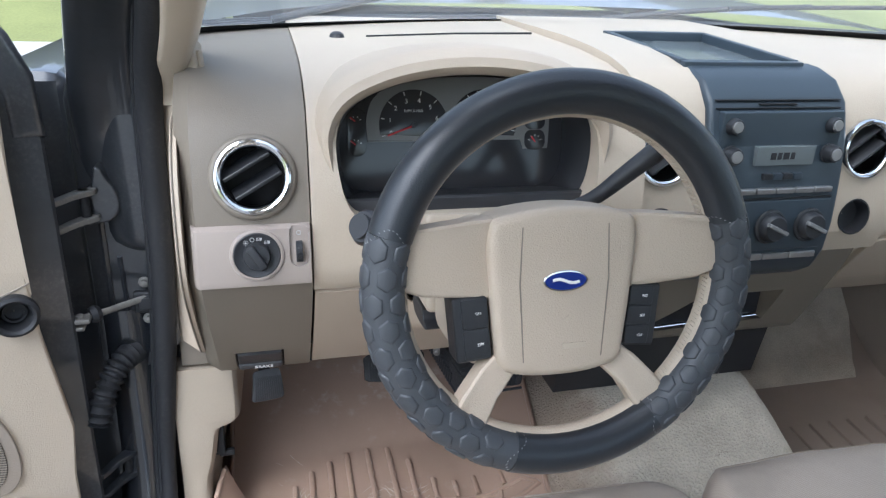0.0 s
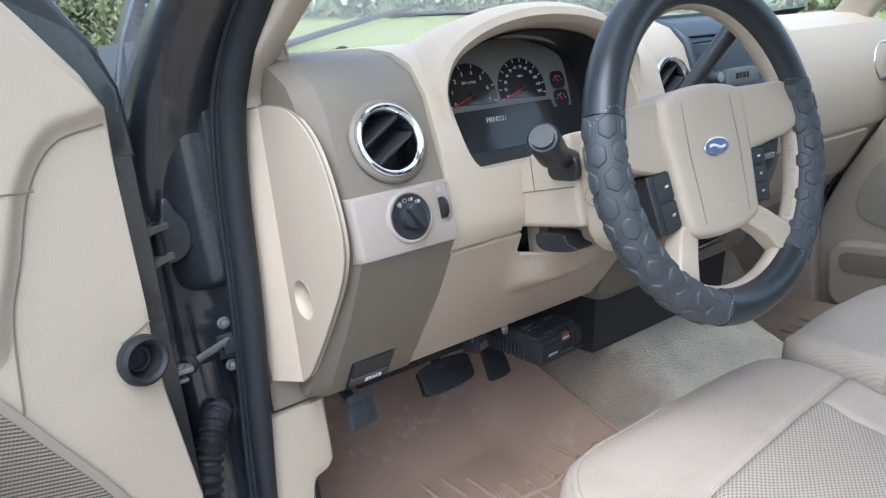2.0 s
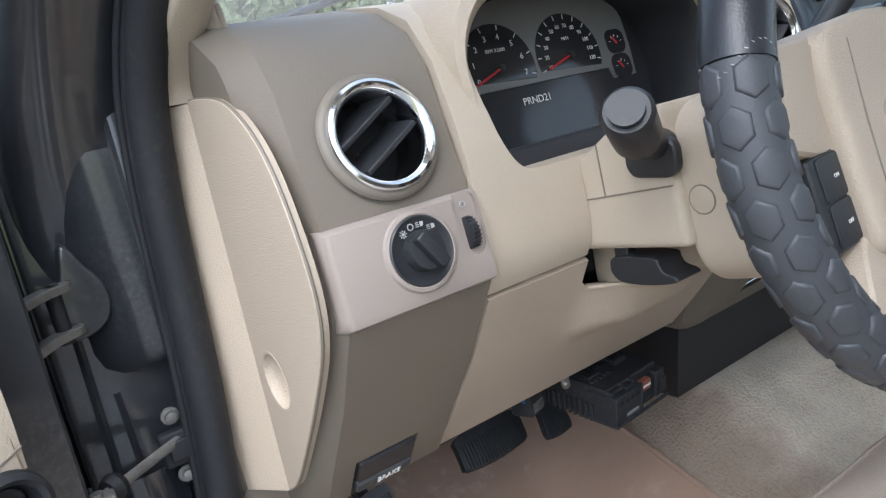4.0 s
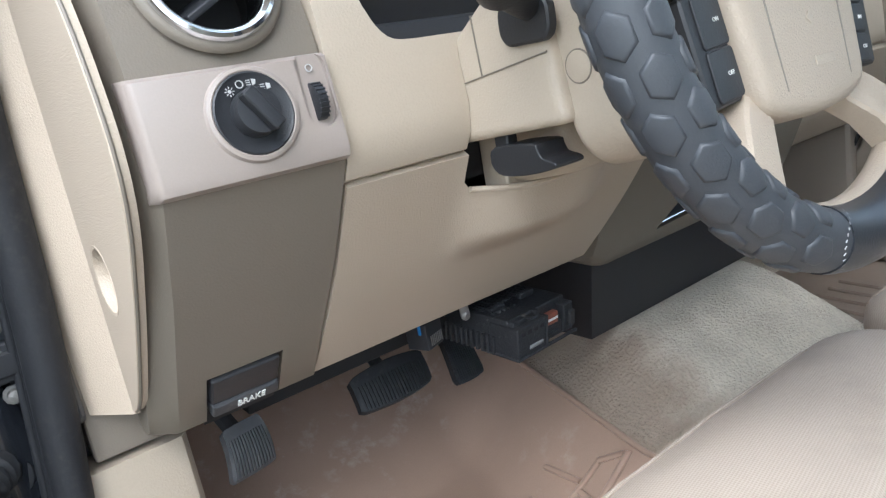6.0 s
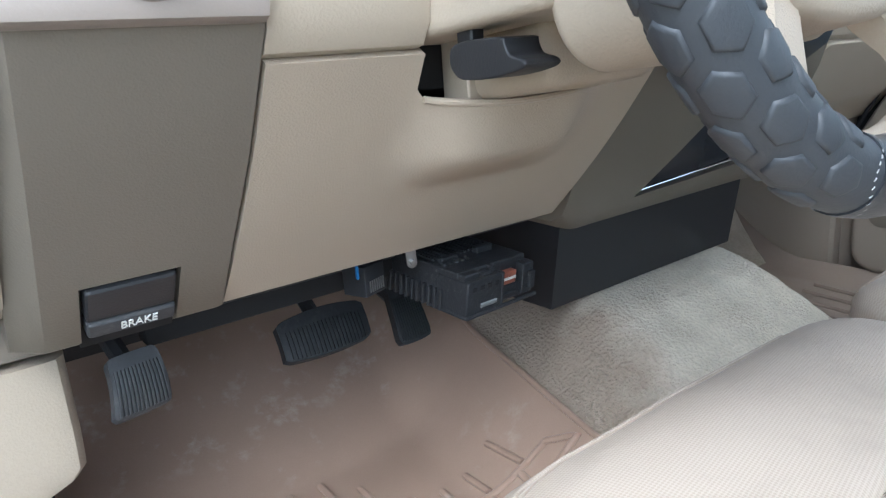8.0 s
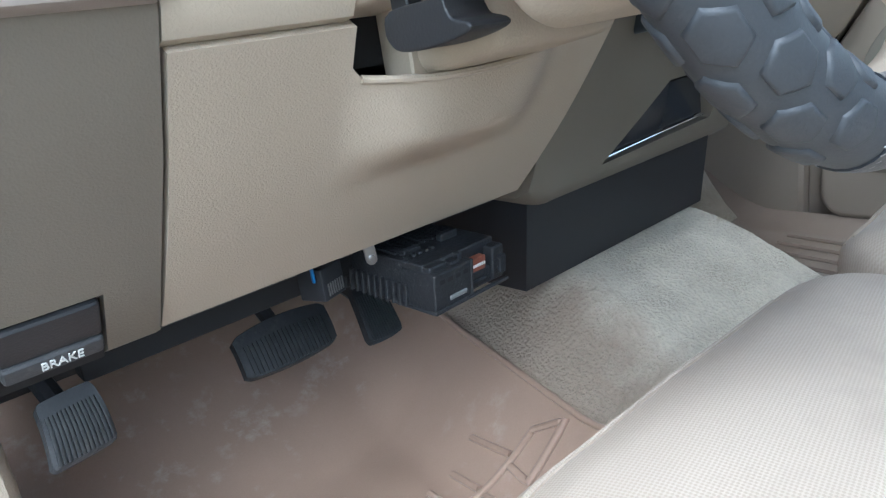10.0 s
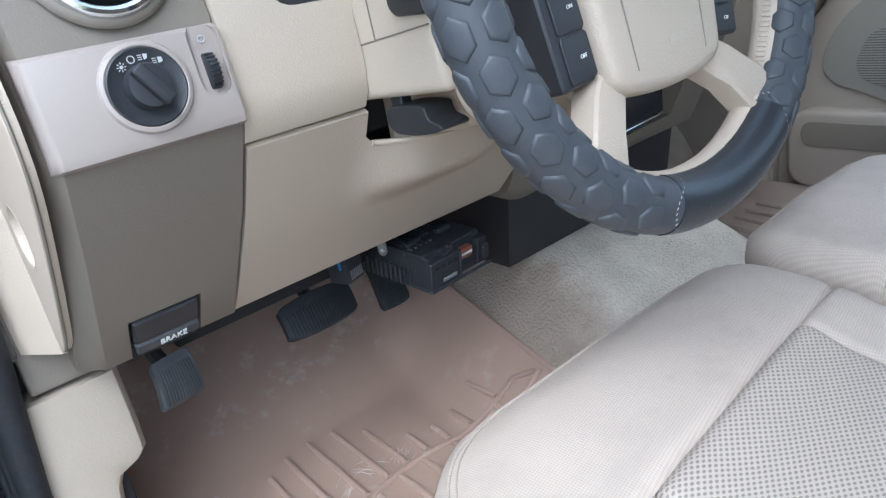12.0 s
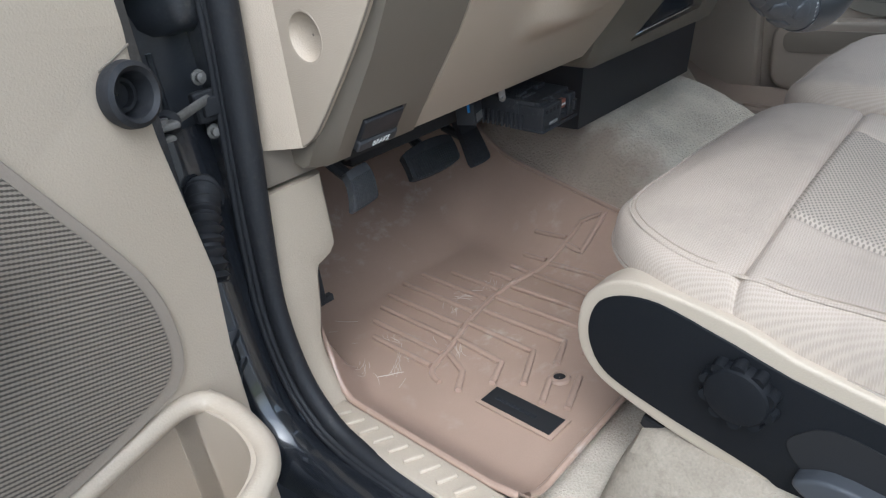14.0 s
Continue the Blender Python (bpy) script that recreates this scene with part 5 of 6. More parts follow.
part("stalk_end", tube([(-0.142, 0.656, 1.416), (-0.144, 0.654, 1.418), (-0.180, 0.628, 1.438), (-0.183, 0.6255, 1.440)], lambda f: 0.0185 if 0 < f < 1 else 0.0155, 24), BLACK, st)
part("stalk_button", tube([(-0.1825, 0.626, 1.4397), (-0.187, 0.6225, 1.4425)], 0.0125, 24), BLACK, st)
part("shift_lever", tube(curve_points([(0.04, 0.665, 1.43), (0.075, 0.645, 1.452), (0.105, 0.63, 1.485), (0.145, 0.615, 1.527)], 6), lambda f: 0.0065 + 0.0055 * f, 16), BLACK, column)

# ---- pedals, fuse box, under-dash ----
def pedal(name, label, centre, w, h, turn, arm, ribs, bend=0.004, side=0.0, barrel=0.0, taper=0.0, ribbed=(0.08, 0.90), look_of=None):
    """A rubber pad, barrel-shaped or tapered, that curves away towards its lower edge, on a steel arm."""
    look_of = look_of or RUBBER
    p = thing(name, centre, label, "pedal")
    m = Matrix.Translation(centre) @ pose(0, 0, 0, *turn)
    ys = [-h / 2 + h * k / 12 for k in range(13)]
    def shape(x, y, z):
        """A point of the plain block bent into the pad."""
        f = min(1, abs(2 * x / w))
        round_off = 1 - 0.16 * max(0, (f - 0.86) / 0.14) ** 2
        yy = y * (1 - barrel * f * f) * round_off
        g = 0.5 - y / h
        return (x * (1 - taper * (1 - g)), yy, z - bend * g * g - side * f * f)
    def slab(xs, y0, y1, z0, z1):
        rows = [y0 + (y1 - y0) * k / 12 for k in range(13)]
        return place(extrude_x([(y, z1) for y in rows] + [(y, z0) for y in reversed(rows)], xs, shape), m)
    xs = [-w / 2 * math.cos(math.pi * k / 22) for k in range(23)]
    pad = part("pad", bevelled(slab(xs, -h / 2, h / 2, 0.0, 0.012), 0.0012, 1), look_of, p)
    for k in range(ribs):
        x = (-0.42 + 0.84 * k / (ribs - 1)) * w
        wide = 0.26 * w * 0.84 / (ribs - 1)
        part("rib", slab([x - wide, x + wide], -h / 2 + h * ribbed[0], -h / 2 + h * ribbed[1], 0.0105, 0.0145), look_of, pad)
    part("arm", tube([m @ Vector((0, 0, -0.002)), *arm], 0.009, 8), BLACK, p)
    return p


WORN_AND_SHEEN = speckled(material("worn_and_sheen_rubber", (0.045, 0.046, 0.050), 0.55, bump=0.2, grain=300, vary=0.2, blotch=60), (0.10, 0.098, 0.094), 90, 0.5, 0.8, 30)
pedal("brake_pedal", "black ribbed rubber brake pedal above the mat", (-0.068, 1.045, 1.004), 0.110, 0.054, (52, 0, 0), [(-0.072, 1.12, 1.06), (-0.075, 1.17, 1.14)], 20, 0.008, 0.005, 0.20, 0.0, (0.04, 0.70))
pedal("accelerator_pedal", "narrow black ribbed accelerator pedal", (0.070, 1.09, 0.984), 0.052, 0.10, (62, 0, 4), [(0.065, 1.14, 1.0), (0.065, 1.19, 1.12)], 12, 0.006, 0.0, 0.06, 0.22, (0.04, 0.62))
pedal("parking_brake_pedal", "worn grey ribbed curved parking brake pedal", (-0.291, 0.944, 1.057), 0.049, 0.048, (56, 0, 10), [(-0.30, 1.0, 1.09), (-0.31, 1.06, 1.13)], 13, 0.022, 0.0, 0.03, 0.16, (0.04, 0.75), WORN_AND_SHEEN)

rel = thing("brake_release", (-0.30, 0.866, 1.15), "black parking brake release handle lettered BRAKE", "release handle")
rm = RELEASE @ pose(0, 0, -0.005)
part("recess", place(rbox(-0.0335, 0.0335, -0.05, 0.0265, -0.030, -0.0105, 0.0), RELEASE), DARK, rel)
part("handle", place(rbox(-0.031, 0.031, -0.010, 0.024, -0.01, 0.004, 0.004), rm), BLACK, rel)
# Strip's grey is the reflection on black plastic, put into the colour.
part("grip", place(rbox(-0.031, 0.031, -0.026, -0.0095, -0.01, 0.0065, 0.004), rm), WORN_AND_SHEEN, rel, "grip strip coloured grey for its sheen")


word("lettering", "BRAKE", 0.0088, rm @ pose(0.004, -0.0175, 0.0068) @ Matrix.Diagonal((1, 1.3, 1, 1)), WHITE, rel)

fb = thing("fuse_box", (0.06, 0.93, 1.045), "dusty black fuse box hanging below the dash with an orange fuse", "fuse box")
fm = Matrix.Translation((0.062, 0.884, 1.062)) @ pose(0, 0, 0, 6, 3, 8)
FB = speckled(material("dusty_black_plastic", (0.016, 0.017, 0.020), 0.55, bump=0.5, grain=350, vary=0.3, blotch=120), (0.12, 0.115, 0.11), 220, 0.56, 0.72, 30)
body = part("housing", place(rbox(-0.055, 0.055, 0.012, 0.15, -0.020, 0.022, 0.003), fm), FB, fb)
part("front_block", place(rbox(-0.057, -0.002, -0.004, 0.04, -0.022, 0.016, 0.003), fm), FB, body)
part("front_shelf", place(rbox(-0.002, 0.057, 0.004, 0.04, -0.022, -0.004, 0.002), fm), FB, body)
part("corner_tab", place(rbox(0.038, 0.057, 0.0, 0.03, -0.02, 0.016, 0.003), fm), FB, body)
for k in range(14):
    part("fin", place(rbox(-0.060, -0.053, 0.030 + 0.0085 * k, 0.0338 + 0.0085 * k, -0.023, 0.000, 0.0008, 1), fm), FB, body)
    part("ridge", place(rbox(-0.047 + 0.0069 * k, -0.0442 + 0.0069 * k, 0.055, 0.15, 0.021, 0.0242, 0.0006, 1), fm), FB, body)
for k in range(5):
    part("tooth", place(rbox(-0.050 + 0.009 * k, -0.0455 + 0.009 * k, 0.036, 0.042, 0.018, 0.0245, 0.0008, 1), fm), FB, body)
part("rim", place(join(rbox(-0.058, 0.058, -0.006, -0.002, -0.0235, -0.0195, 0.001, 1), rbox(-0.0585, -0.0555, -0.004, 0.05, -0.0235, -0.0195, 0.001, 1), rbox(-0.004, 0.0, -0.005, 0.03, -0.02, 0.017, 0.001, 1)), fm), FB, body)
for k in range(4):
    part("slot", place(rbox(-0.050 + 0.0115 * k, -0.042 + 0.0115 * k, -0.0045, 0.0, 0.004, 0.010, 0.001, 1), fm), DARK, body)
for x0, x1, y0, y1, z0, z1 in ((-0.054, -0.030, 0.004, 0.03, 0.014, 0.021), (-0.026, -0.012, 0.002, 0.022, 0.012, 0.019), (-0.010, -0.003, 0.006, 0.036, 0.008, 0.022), (0.006, 0.034, 0.018, 0.04, 0.006, 0.018), (0.046, 0.056, -0.004, 0.004, -0.014, 0.006), (0.010, 0.036, 0.044, 0.052, 0.02, 0.029), (-0.045, -0.02, 0.044, 0.052, 0.02, 0.027), (-0.05, 0.05, 0.10, 0.106, 0.02, 0.028), (0.004, 0.03, 0.001, 0.006, -0.019, -0.012)):
    part("moulding", place(rbox(x0, x1, y0, y1, z0, z1, 0.0012, 1), fm), FB, body)
part("window", place(rbox(-0.036, -0.010, -0.005, 0.0, -0.015, -0.010, 0.001, 1), fm), GAUGEGREY, body)
part("fuse", place(rbox(0.008, 0.031, 0.004, 0.014, -0.004, 0.010, 0.001), fm), ORANGE, fb, "orange blade fuse")
for k in range(6):
    part("print_bar", place(rbox(0.010 + 0.0035 * k, 0.0122 + 0.0035 * k, 0.0032, 0.004, 0.001, 0.004, 0.0, 1), fm), WHITE, fb)
part("hanger", place(prism(stadium(0.011, 0.034), 0.003, 0.001), facing((-0.022, 0.925, 1.111), (-0.3, -1, 0), 4)), STEEL, fb)
part("hanger_bolt", place(prism(stadium(0.006, 0.0061), 0.006, 0.001), facing((-0.022, 0.923, 1.101), (-0.3, -1, 0), 4)), STEEL, fb)
plug = thing("diagnostic_plug", (-0.05, 0.955, 1.085), "black diagnostic socket with a blue clip", "socket")
part("socket", place(rbox(-0.018, 0.014, 0, 0.03, -0.022, 0.010, 0.002), Matrix.Translation((-0.052, 0.945, 1.092)) @ pose(0, 0, 0, 0, 0, 20)), BLACK, plug)
for k in range(7):
    part("pin", place(rbox(-0.012 + 0.0035 * k, -0.0105 + 0.0035 * k, -0.001, 0.001, -0.018, -0.006, 0), Matrix.Translation((-0.052, 0.945, 1.092)) @ pose(0, 0, 0, 0, 0, 20)), STEEL, plug)
part("clip", rbox(-0.0745, -0.0720, 0.944, 0.948, 1.090, 1.104, 0.001), BLUEPLUG, plug)
part("bracket_bar", rbox(-0.27, 0.1, 0.985, 1.012, 1.068, 1.105, 0.003), DARK, thing("knee_bar", (-0.1, 1.0, 1.08), "black steel bar under the dashboard", "bracket"))

# ---- floor liner, sill, kick panel ----
liner = thing("floor_liner", (-0.1, 0.9, 0.76), "moulded tan rubber floor liner with raised ribs and scuffs", "floor mat")


def mat_fn(u, v):
    y = 0.628 + 0.80 * v
    x0, x1 = liner_wall(y), liner_edge(y)
    x = x0 + (x1 - x0) * u
    yy = y + 0.03 * u * max(0, 1 - v / 0.12)
    return (x, yy, matz(x, yy))


part("sheet", sheet(mat_fn, [(k / 60) ** 1.3 for k in range(61)], [k / 110 for k in range(111)]), MAT, liner)
def rib(pts, w=0.0050, h=0.0095, name="rib"):
    path = [Vector((x, y, matz(x, y) + h * 0.2)) for x, y in pts]
    fine = []
    for p, q in zip(path, path[1:]):
        fine += [p.lerp(q, k / 6) for k in range(6)]
    fine.append(path[-1])
    for p in fine:
        p.z = matz(p.x, p.y) + h * 0.34
    part(name, tube(fine, w, 10, squash=(1.0, 0.8)), MAT, liner)


RIDGE = [(-0.278, 0.868), (-0.262, 0.897), (-0.203, 0.914), (-0.136, 0.937), (-0.044, 0.953), (0.04, 0.945), (0.10, 0.924), (0.144, 0.908)]
RIDGE_LINE = curve_points([(x, y, 0) for x, y in RIDGE], 6)


def on_ridge(x):
    """How far ahead the cross ridge runs at a place across the mat."""
    return min(RIDGE_LINE, key=lambda p: abs(p.x - x)).y


rib([(p.x, p.y) for p in RIDGE_LINE], 0.0045, 0.005, "ridge")
for x, far in ((0.118, 0.993), (0.076, 0.990), (0.039, 0.992), (0.001, 1.008), (-0.036, 1.070), (-0.071, 1.112), (-0.112, 1.118), (-0.154, 1.112), (-0.190, 1.092), (-0.226, 1.070), (-0.258, 1.035)):
    rib([(x, on_ridge(x) + 0.004), (x + 0.003, far)])
for x, elbow, end in ((-0.222, (-0.241, 0.856), (-0.277, 0.832)), (-0.185, (-0.194, 0.822), (-0.238, 0.803)), (-0.142, (-0.147, 0.800), (-0.214, 0.766)), (-0.100, (-0.101, 0.776), (-0.152, 0.755)), (-0.058, (-0.058, 0.758), (-0.110, 0.735)), (-0.016, (-0.014, 0.742), (-0.065, 0.716))):
    rib([(x, on_ridge(x) - 0.008), elbow, end])
for pts in ([(-0.186, 0.742), (-0.232, 0.722)], [(-0.158, 0.712), (-0.222, 0.688)], [(0.036, 0.936), (0.030, 0.800)], [(0.072, 0.926), (0.066, 0.800)], [(0.144, 0.908), (0.160, 0.868), (0.100, 0.880), (0.108, 0.915)]):
    rib(pts)
part("retainer_ring", place(turned([(0.009, 0.0), (0.009, 0.005), (0.014, 0.004), (0.016, 0.0)], 24, caps=False), Matrix.Translation((-0.174, 0.734, 0.763))), MAT, liner)
part("retainer_hole", place(turned([(0.009, 0.001), (0.0005, 0.001)], 20, caps=False), Matrix.Translation((-0.174, 0.734, 0.764))), DARK, liner)
edge = [mat_fn(0, k / 40) for k in range(41)] + [mat_fn(k / 30, 1) for k in range(1, 31)] + [mat_fn(1, 1 - k / 40) for k in range(1, 41)] + [mat_fn(1 - k / 30, 0) for k in range(1, 30)]
part("rim", tube(edge, 0.0045, 10, closed=True), MAT, liner)
rng = random.Random(5)
for k in range(9):
    x, y = rng.gauss(-0.27, 0.03), rng.gauss(1.0, 0.05)
    w = rng.uniform(0, 3.1)
    ln = rng.uniform(0.004, 0.02)
    part("scuff", tube([(x + ln * q * math.cos(w) + 0.002 * rng.random(), y + ln * q * math.sin(w), matz(x + ln * q * math.cos(w), y + ln * q * math.sin(w)) + 0.0002) for q in (-1, -0.4, 0.3, 1)], rng.uniform(0.0003, 0.0007), 5), SCUFF, liner)
for cx, cy, heading in ((-0.315, 0.985, 1.0), (-0.285, 0.955, 0.7), (-0.24, 1.01, 1.2), (-0.12, 0.99, 0.4), (-0.08, 1.0, 2.2), (-0.20, 0.90, 0.9), (-0.03, 0.985, 0.6)):
    for k in range(9):
        w = heading + rng.gauss(0, 0.25)
        x, y, ln, bow = cx + rng.gauss(0, 0.009), cy + rng.gauss(0, 0.009), rng.uniform(0.006, 0.02), rng.gauss(0, 0.003)
        line = [(x + ln * q * math.cos(w) - bow * q * q * math.sin(w), y + ln * q * math.sin(w) + bow * q * q * math.cos(w)) for q in (-1, -0.5, 0, 0.5, 1)]
        part("scuff", tube([(a, b, matz(a, b) + 0.0001) for a, b in line], lambda f: 0.00012 + 0.00042 * math.sin(math.pi * f), 5), SCUFF, liner)
lm = Matrix.Translation((-0.259, 0.734, 0.7635)) @ pose(0, 0, 0, 0, 0, 89)
part("label_frame", place(rbox(-0.063, 0.063, -0.0225, 0.0225, 0, 0.003, 0.001), lm), MAT, liner)
part("label_plate", place(rbox(-0.057, 0.057, -0.0170, 0.0170, 0.001, 0.0042, 0.0005), lm), DARK, liner, "black label plate")
for k, w in enumerate((0.010, 0.007, 0.009, 0.006, 0.008, 0.010, 0.007)):
    part("print_bar", place(rbox(-w / 2, w / 2, -0.0028, 0.0028, 0, 0.0005, 0), lm @ pose(0.036 - 0.0095 * k, 0.002, 0.0042)), GAUGE, liner)

plate = thing("sill_plate", (-0.395, 0.4, 0.78), "tan plastic sill plate with embossed treads", "sill plate", kind="structure")
part("plate", rbox(-0.450, -0.404, -0.5, 0.930, 0.76, 0.797, 0.006), TAN, plate)
for k in range(34):
    part("tread", place(rbox(-0.0130, 0.0130, -0.0032, 0.0032, -0.002, 0.0030, 0.0022, 3), Matrix.Translation((-0.4260, 0.896 - 0.027 * k, 0.798)) @ pose(0, 0, 0, 0, 0, -28)), TAN, plate)
kick = thing("kick_panel", (-0.37, 1.0, 0.95), "tan plastic kick panel beside the footwell", "kick panel", kind="structure")
KICK = [(1.092, -0.336, 0.952), (1.02, -0.336, 0.951), (0.995, -0.337, 0.951), (0.986, -0.345, 0.951), (0.978, -0.366, 0.951), (0.966, -0.372, 0.950), (0.918, -0.380, 0.949), (0.885, -0.389, 0.948), (0.86, -0.392, 0.944), (0.83, -0.392, 0.935), (0.805, -0.392, 0.922), (0.79, -0.392, 0.912)]
bm, rows = bmesh.new(), []
for z, xr, yf in KICK:
    rows.append([bm.verts.new((x, y, z)) for x, y in ((-0.434, 1.3), (-0.434, yf), (-0.410, yf), (xr - 0.016, yf), (xr - 0.008, yf + 0.002), (xr - 0.002, yf + 0.009), (xr, yf + 0.022), (xr + 0.012, 1.3))])
for a, b in zip(rows, rows[1:]):
    for k in range(8):
        bm.faces.new((a[k], b[k], b[(k + 1) % 8], a[(k + 1) % 8]))
bm.faces.new(rows[0][::-1])
bm.faces.new(rows[-1])
part("panel", bm, KICK_TAN, kick)
part("clip", join(rbox(-0.384, -0.366, 0.966, 0.985, 0.915, 0.972, 0.003), rbox(-0.376, -0.352, 0.970, 0.980, 0.908, 0.918, 0.002)), DARK, kick)

# ---- seats ----
def cushion(x0, x1, y1, top, seam, splits, left, right=0.03, front=0.06, corner=0.075, skirt=0.05):
    """The top of a seat cushion: height over (x, y), rounded at its edges and drawn in along its seams."""
    def height(x, y):
        d = min((x - x0) / left, (x1 - x) / right, (y1 - y) / front)
        c = corner if x < (x0 + x1) / 2 else min(corner, 0.075)
        cx, cy = (x0 + c if x < (x0 + x1) / 2 else x1 - c), y1 - c
        if y > cy and abs(x - (x0 + x1) / 2) > (x1 - x0) / 2 - c:
            d = min(d, (c - math.hypot(x - cx, y - cy)) / (left if x < cx else right))
        d = min(1, max(0, d))
        deep = skirt + 0.15 * max(0, y1 - 0.08 - y) * (x < (x0 + x1) / 2)
        z = top - deep + deep * math.sqrt(1 - (1 - d) ** 2)
        z += 0.007 * math.exp(-((y - (y1 - 0.085)) / 0.055) ** 2)
        z += 0.0022 * noise.noise((x * 11, y * 9, 3.3)) + 0.0010 * noise.noise((x * 34, y * 30, 7.1))
        z += 0.010 * (1 - ((2 * (x - x0) / (x1 - x0)) - 1) ** 2)
        z -= 0.008 * math.exp(-(abs(y - seam(x)) / 0.0045) ** 1.4)
        if y < seam(x):
            for k in splits:
                z -= 0.005 * math.exp(-((x - k) / 0.0045) ** 2)
            z -= 0.006 * ease((seam(x) - y) / 0.05)
        z -= 0.19 * max(0, y1 - 0.17 - y) * ease((x - x0) / 0.15) * (0.82 + 0.18 * ease((x1 - x) / 0.12))
        return z
    return height


def clamp_in(x, y, x0, x1, y1, corner):
    corner = corner if x < (x0 + x1) / 2 else min(corner, 0.075)
    cx, cy = (x0 + corner if x < (x0 + x1) / 2 else x1 - corner), y1 - corner
    if y > cy and abs(x - (x0 + x1) / 2) > (x1 - x0) / 2 - corner:
        v = Vector((x - cx, y - cy))
        if v.length > corner:
            v *= corner / v.length
        return cx + v.x, cy + v.y
    return x, y


def seat_top(parent, x0, x1, y1, top, seam, splits, left=0.025, corner=0.075, back=-0.15, mesh=True, skirt=0.05):
    h = cushion(x0, x1, y1, top, seam, splits, left, corner=corner, skirt=skirt)

    def patch(a0, a1, b0, b1, nu, nv):
        def f(u, v):
            x = a0 + (a1 - a0) * u
            lo, hi = (b0(x) if callable(b0) else b0), (b1(x) if callable(b1) else b1)
            x, y = clamp_in(x, lo + (hi - lo) * v, x0, x1, y1, corner)
            return (x, y, h(x, y))
        ez = lambda n: [0.5 - 0.5 * math.cos(math.pi * k / n) for k in range(n + 1)]
        return sheet(f, ez(nu), ez(nv))
    part("front_bolster", patch(x0, x1, seam, y1, 70, 40), FABRIC, parent)
    if splits:
        part("side_bolster", patch(x0, splits[0], back, seam, 26, 50), FABRIC, parent)
        part("side_bolster", patch(splits[1], x1, back, seam, 26, 50), FABRIC, parent)
        part("insert", patch(splits[0], splits[1], back, seam, 40, 60), MESH if mesh else FABRIC, parent, "grey ribbed mesh insert" if mesh else "")
    else:
        part("cushion_top", patch(x0, x1, back, seam, 50, 50), FABRIC, parent)
    return h


seat = thing("driver_seat", (0, 0.3, 0.8), "cream cloth driver's seat with mesh insert and charcoal side panel", "seat")
SEAM = lambda x: 0.474 + 0.080 * (x + 0.2)
hz = seat_top(seat, -0.267, 0.262, 0.656, 1.044, SEAM, (-0.118, 0.150), left=0.024, corner=0.155, skirt=0.036)
part("insert_seam", tube([(x, 0.346 + 0.05 * x, hz(x, 0.346 + 0.05 * x) + 0.001) for x in [-0.15 + 0.27 * k / 16 for k in range(17)]], 0.0018, 6), FABRIC, seat, "pale cross seam")
edge = [(-0.249, -0.1 + 0.601 * k / 24) for k in range(25)] + [(-0.112 - 0.137 * math.cos(radians(6 * k)), 0.501 + 0.137 * math.sin(radians(6 * k))) for k in range(1, 16)] + [(-0.08 + 0.05 * k, 0.638) for k in range(6)]
part("edge_piping", tube([(x, y, hz(x, y) + 0.0006) for x, y in edge], 0.0015, 6), FABRIC, seat)
part("edge_stitching", tube([(x + 0.006, y - 0.003, hz(x + 0.006, y - 0.003) + 0.0001) for x, y in edge], 0.0008, 6), SOILED_SHADED_CLOTH, seat)


def sag(bm, y0):
    """The seat pan falls towards the backrest."""
    for v in bm.verts:
        v.co.z -= 0.19 * max(0, y0 - v.co.y)
    return bm


low = [(-0.2675, -0.1 + 0.601 * k / 10) for k in range(11)] + [(-0.112 - 0.1555 * math.cos(radians(6 * k)), 0.501 + 0.1555 * math.sin(radians(6 * k))) for k in range(1, 16)]
part("lower_seam", tube([(x, y, 1.013 - 0.15 * max(0, 0.576 - y)) for x, y in low], 0.0020, 6), TAUPE_PALE, seat)
part("cushion_base", sag(place(prism(rrect(0.490, 0.79, 0.15, 10), 0.11, 0.02, 4), Matrix.Translation((0.012, 0.245, 0.905))), 0.486), SOILED_SHADED_CLOTH, seat)
SHIELD = [(0.578, 0.876), (0.609, 0.893), (0.626, 0.920), (0.629, 0.950), (0.620, 0.984), (0.602, 1.005), (0.575, 1.020), (0.54, 1.022), (0.454, 1.008), (0.342, 0.978), (-0.15, 0.905), (-0.15, 0.76), (0.34, 0.76), (0.395, 0.77), (0.406, 0.80), (0.420, 0.832), (0.452, 0.841), (0.512, 0.854)]
sh_m = Matrix(((0, 0, -1, -0.244), (1, 0, 0, 0), (0, 1, 0, 0), (0, 0, 0, 1)))
side = part("side_shield", place(prism([(p.x, p.y) for p in curve_points([(y, z, 0) for y, z in SHIELD], 3, True)], 0.032, 0.012, 4), sh_m), TAN, seat, "tan plastic seat side shield")
INNER = [(0.576, 0.892), (0.602, 0.909), (0.613, 0.936), (0.612, 0.962), (0.600, 0.988), (0.575, 1.003), (0.544, 1.008), (0.515, 1.004), (0.461, 0.989), (0.338, 0.959), (-0.14, 0.886), (-0.14, 0.77), (0.34, 0.77), (0.385, 0.78), (0.397, 0.81), (0.410, 0.845), (0.453, 0.860), (0.511, 0.873)]
inner = part("side_insert", place(prism([(p.x, p.y) for p in curve_points([(y, z, 0) for y, z in INNER], 3, True)], 0.034, 0.002), sh_m), SEATBLACK, seat, "charcoal insert panel")
km = Matrix.Translation((-0.2745, 0.450, 0.943)) @ Matrix.Rotation(radians(-90), 4, "Y")
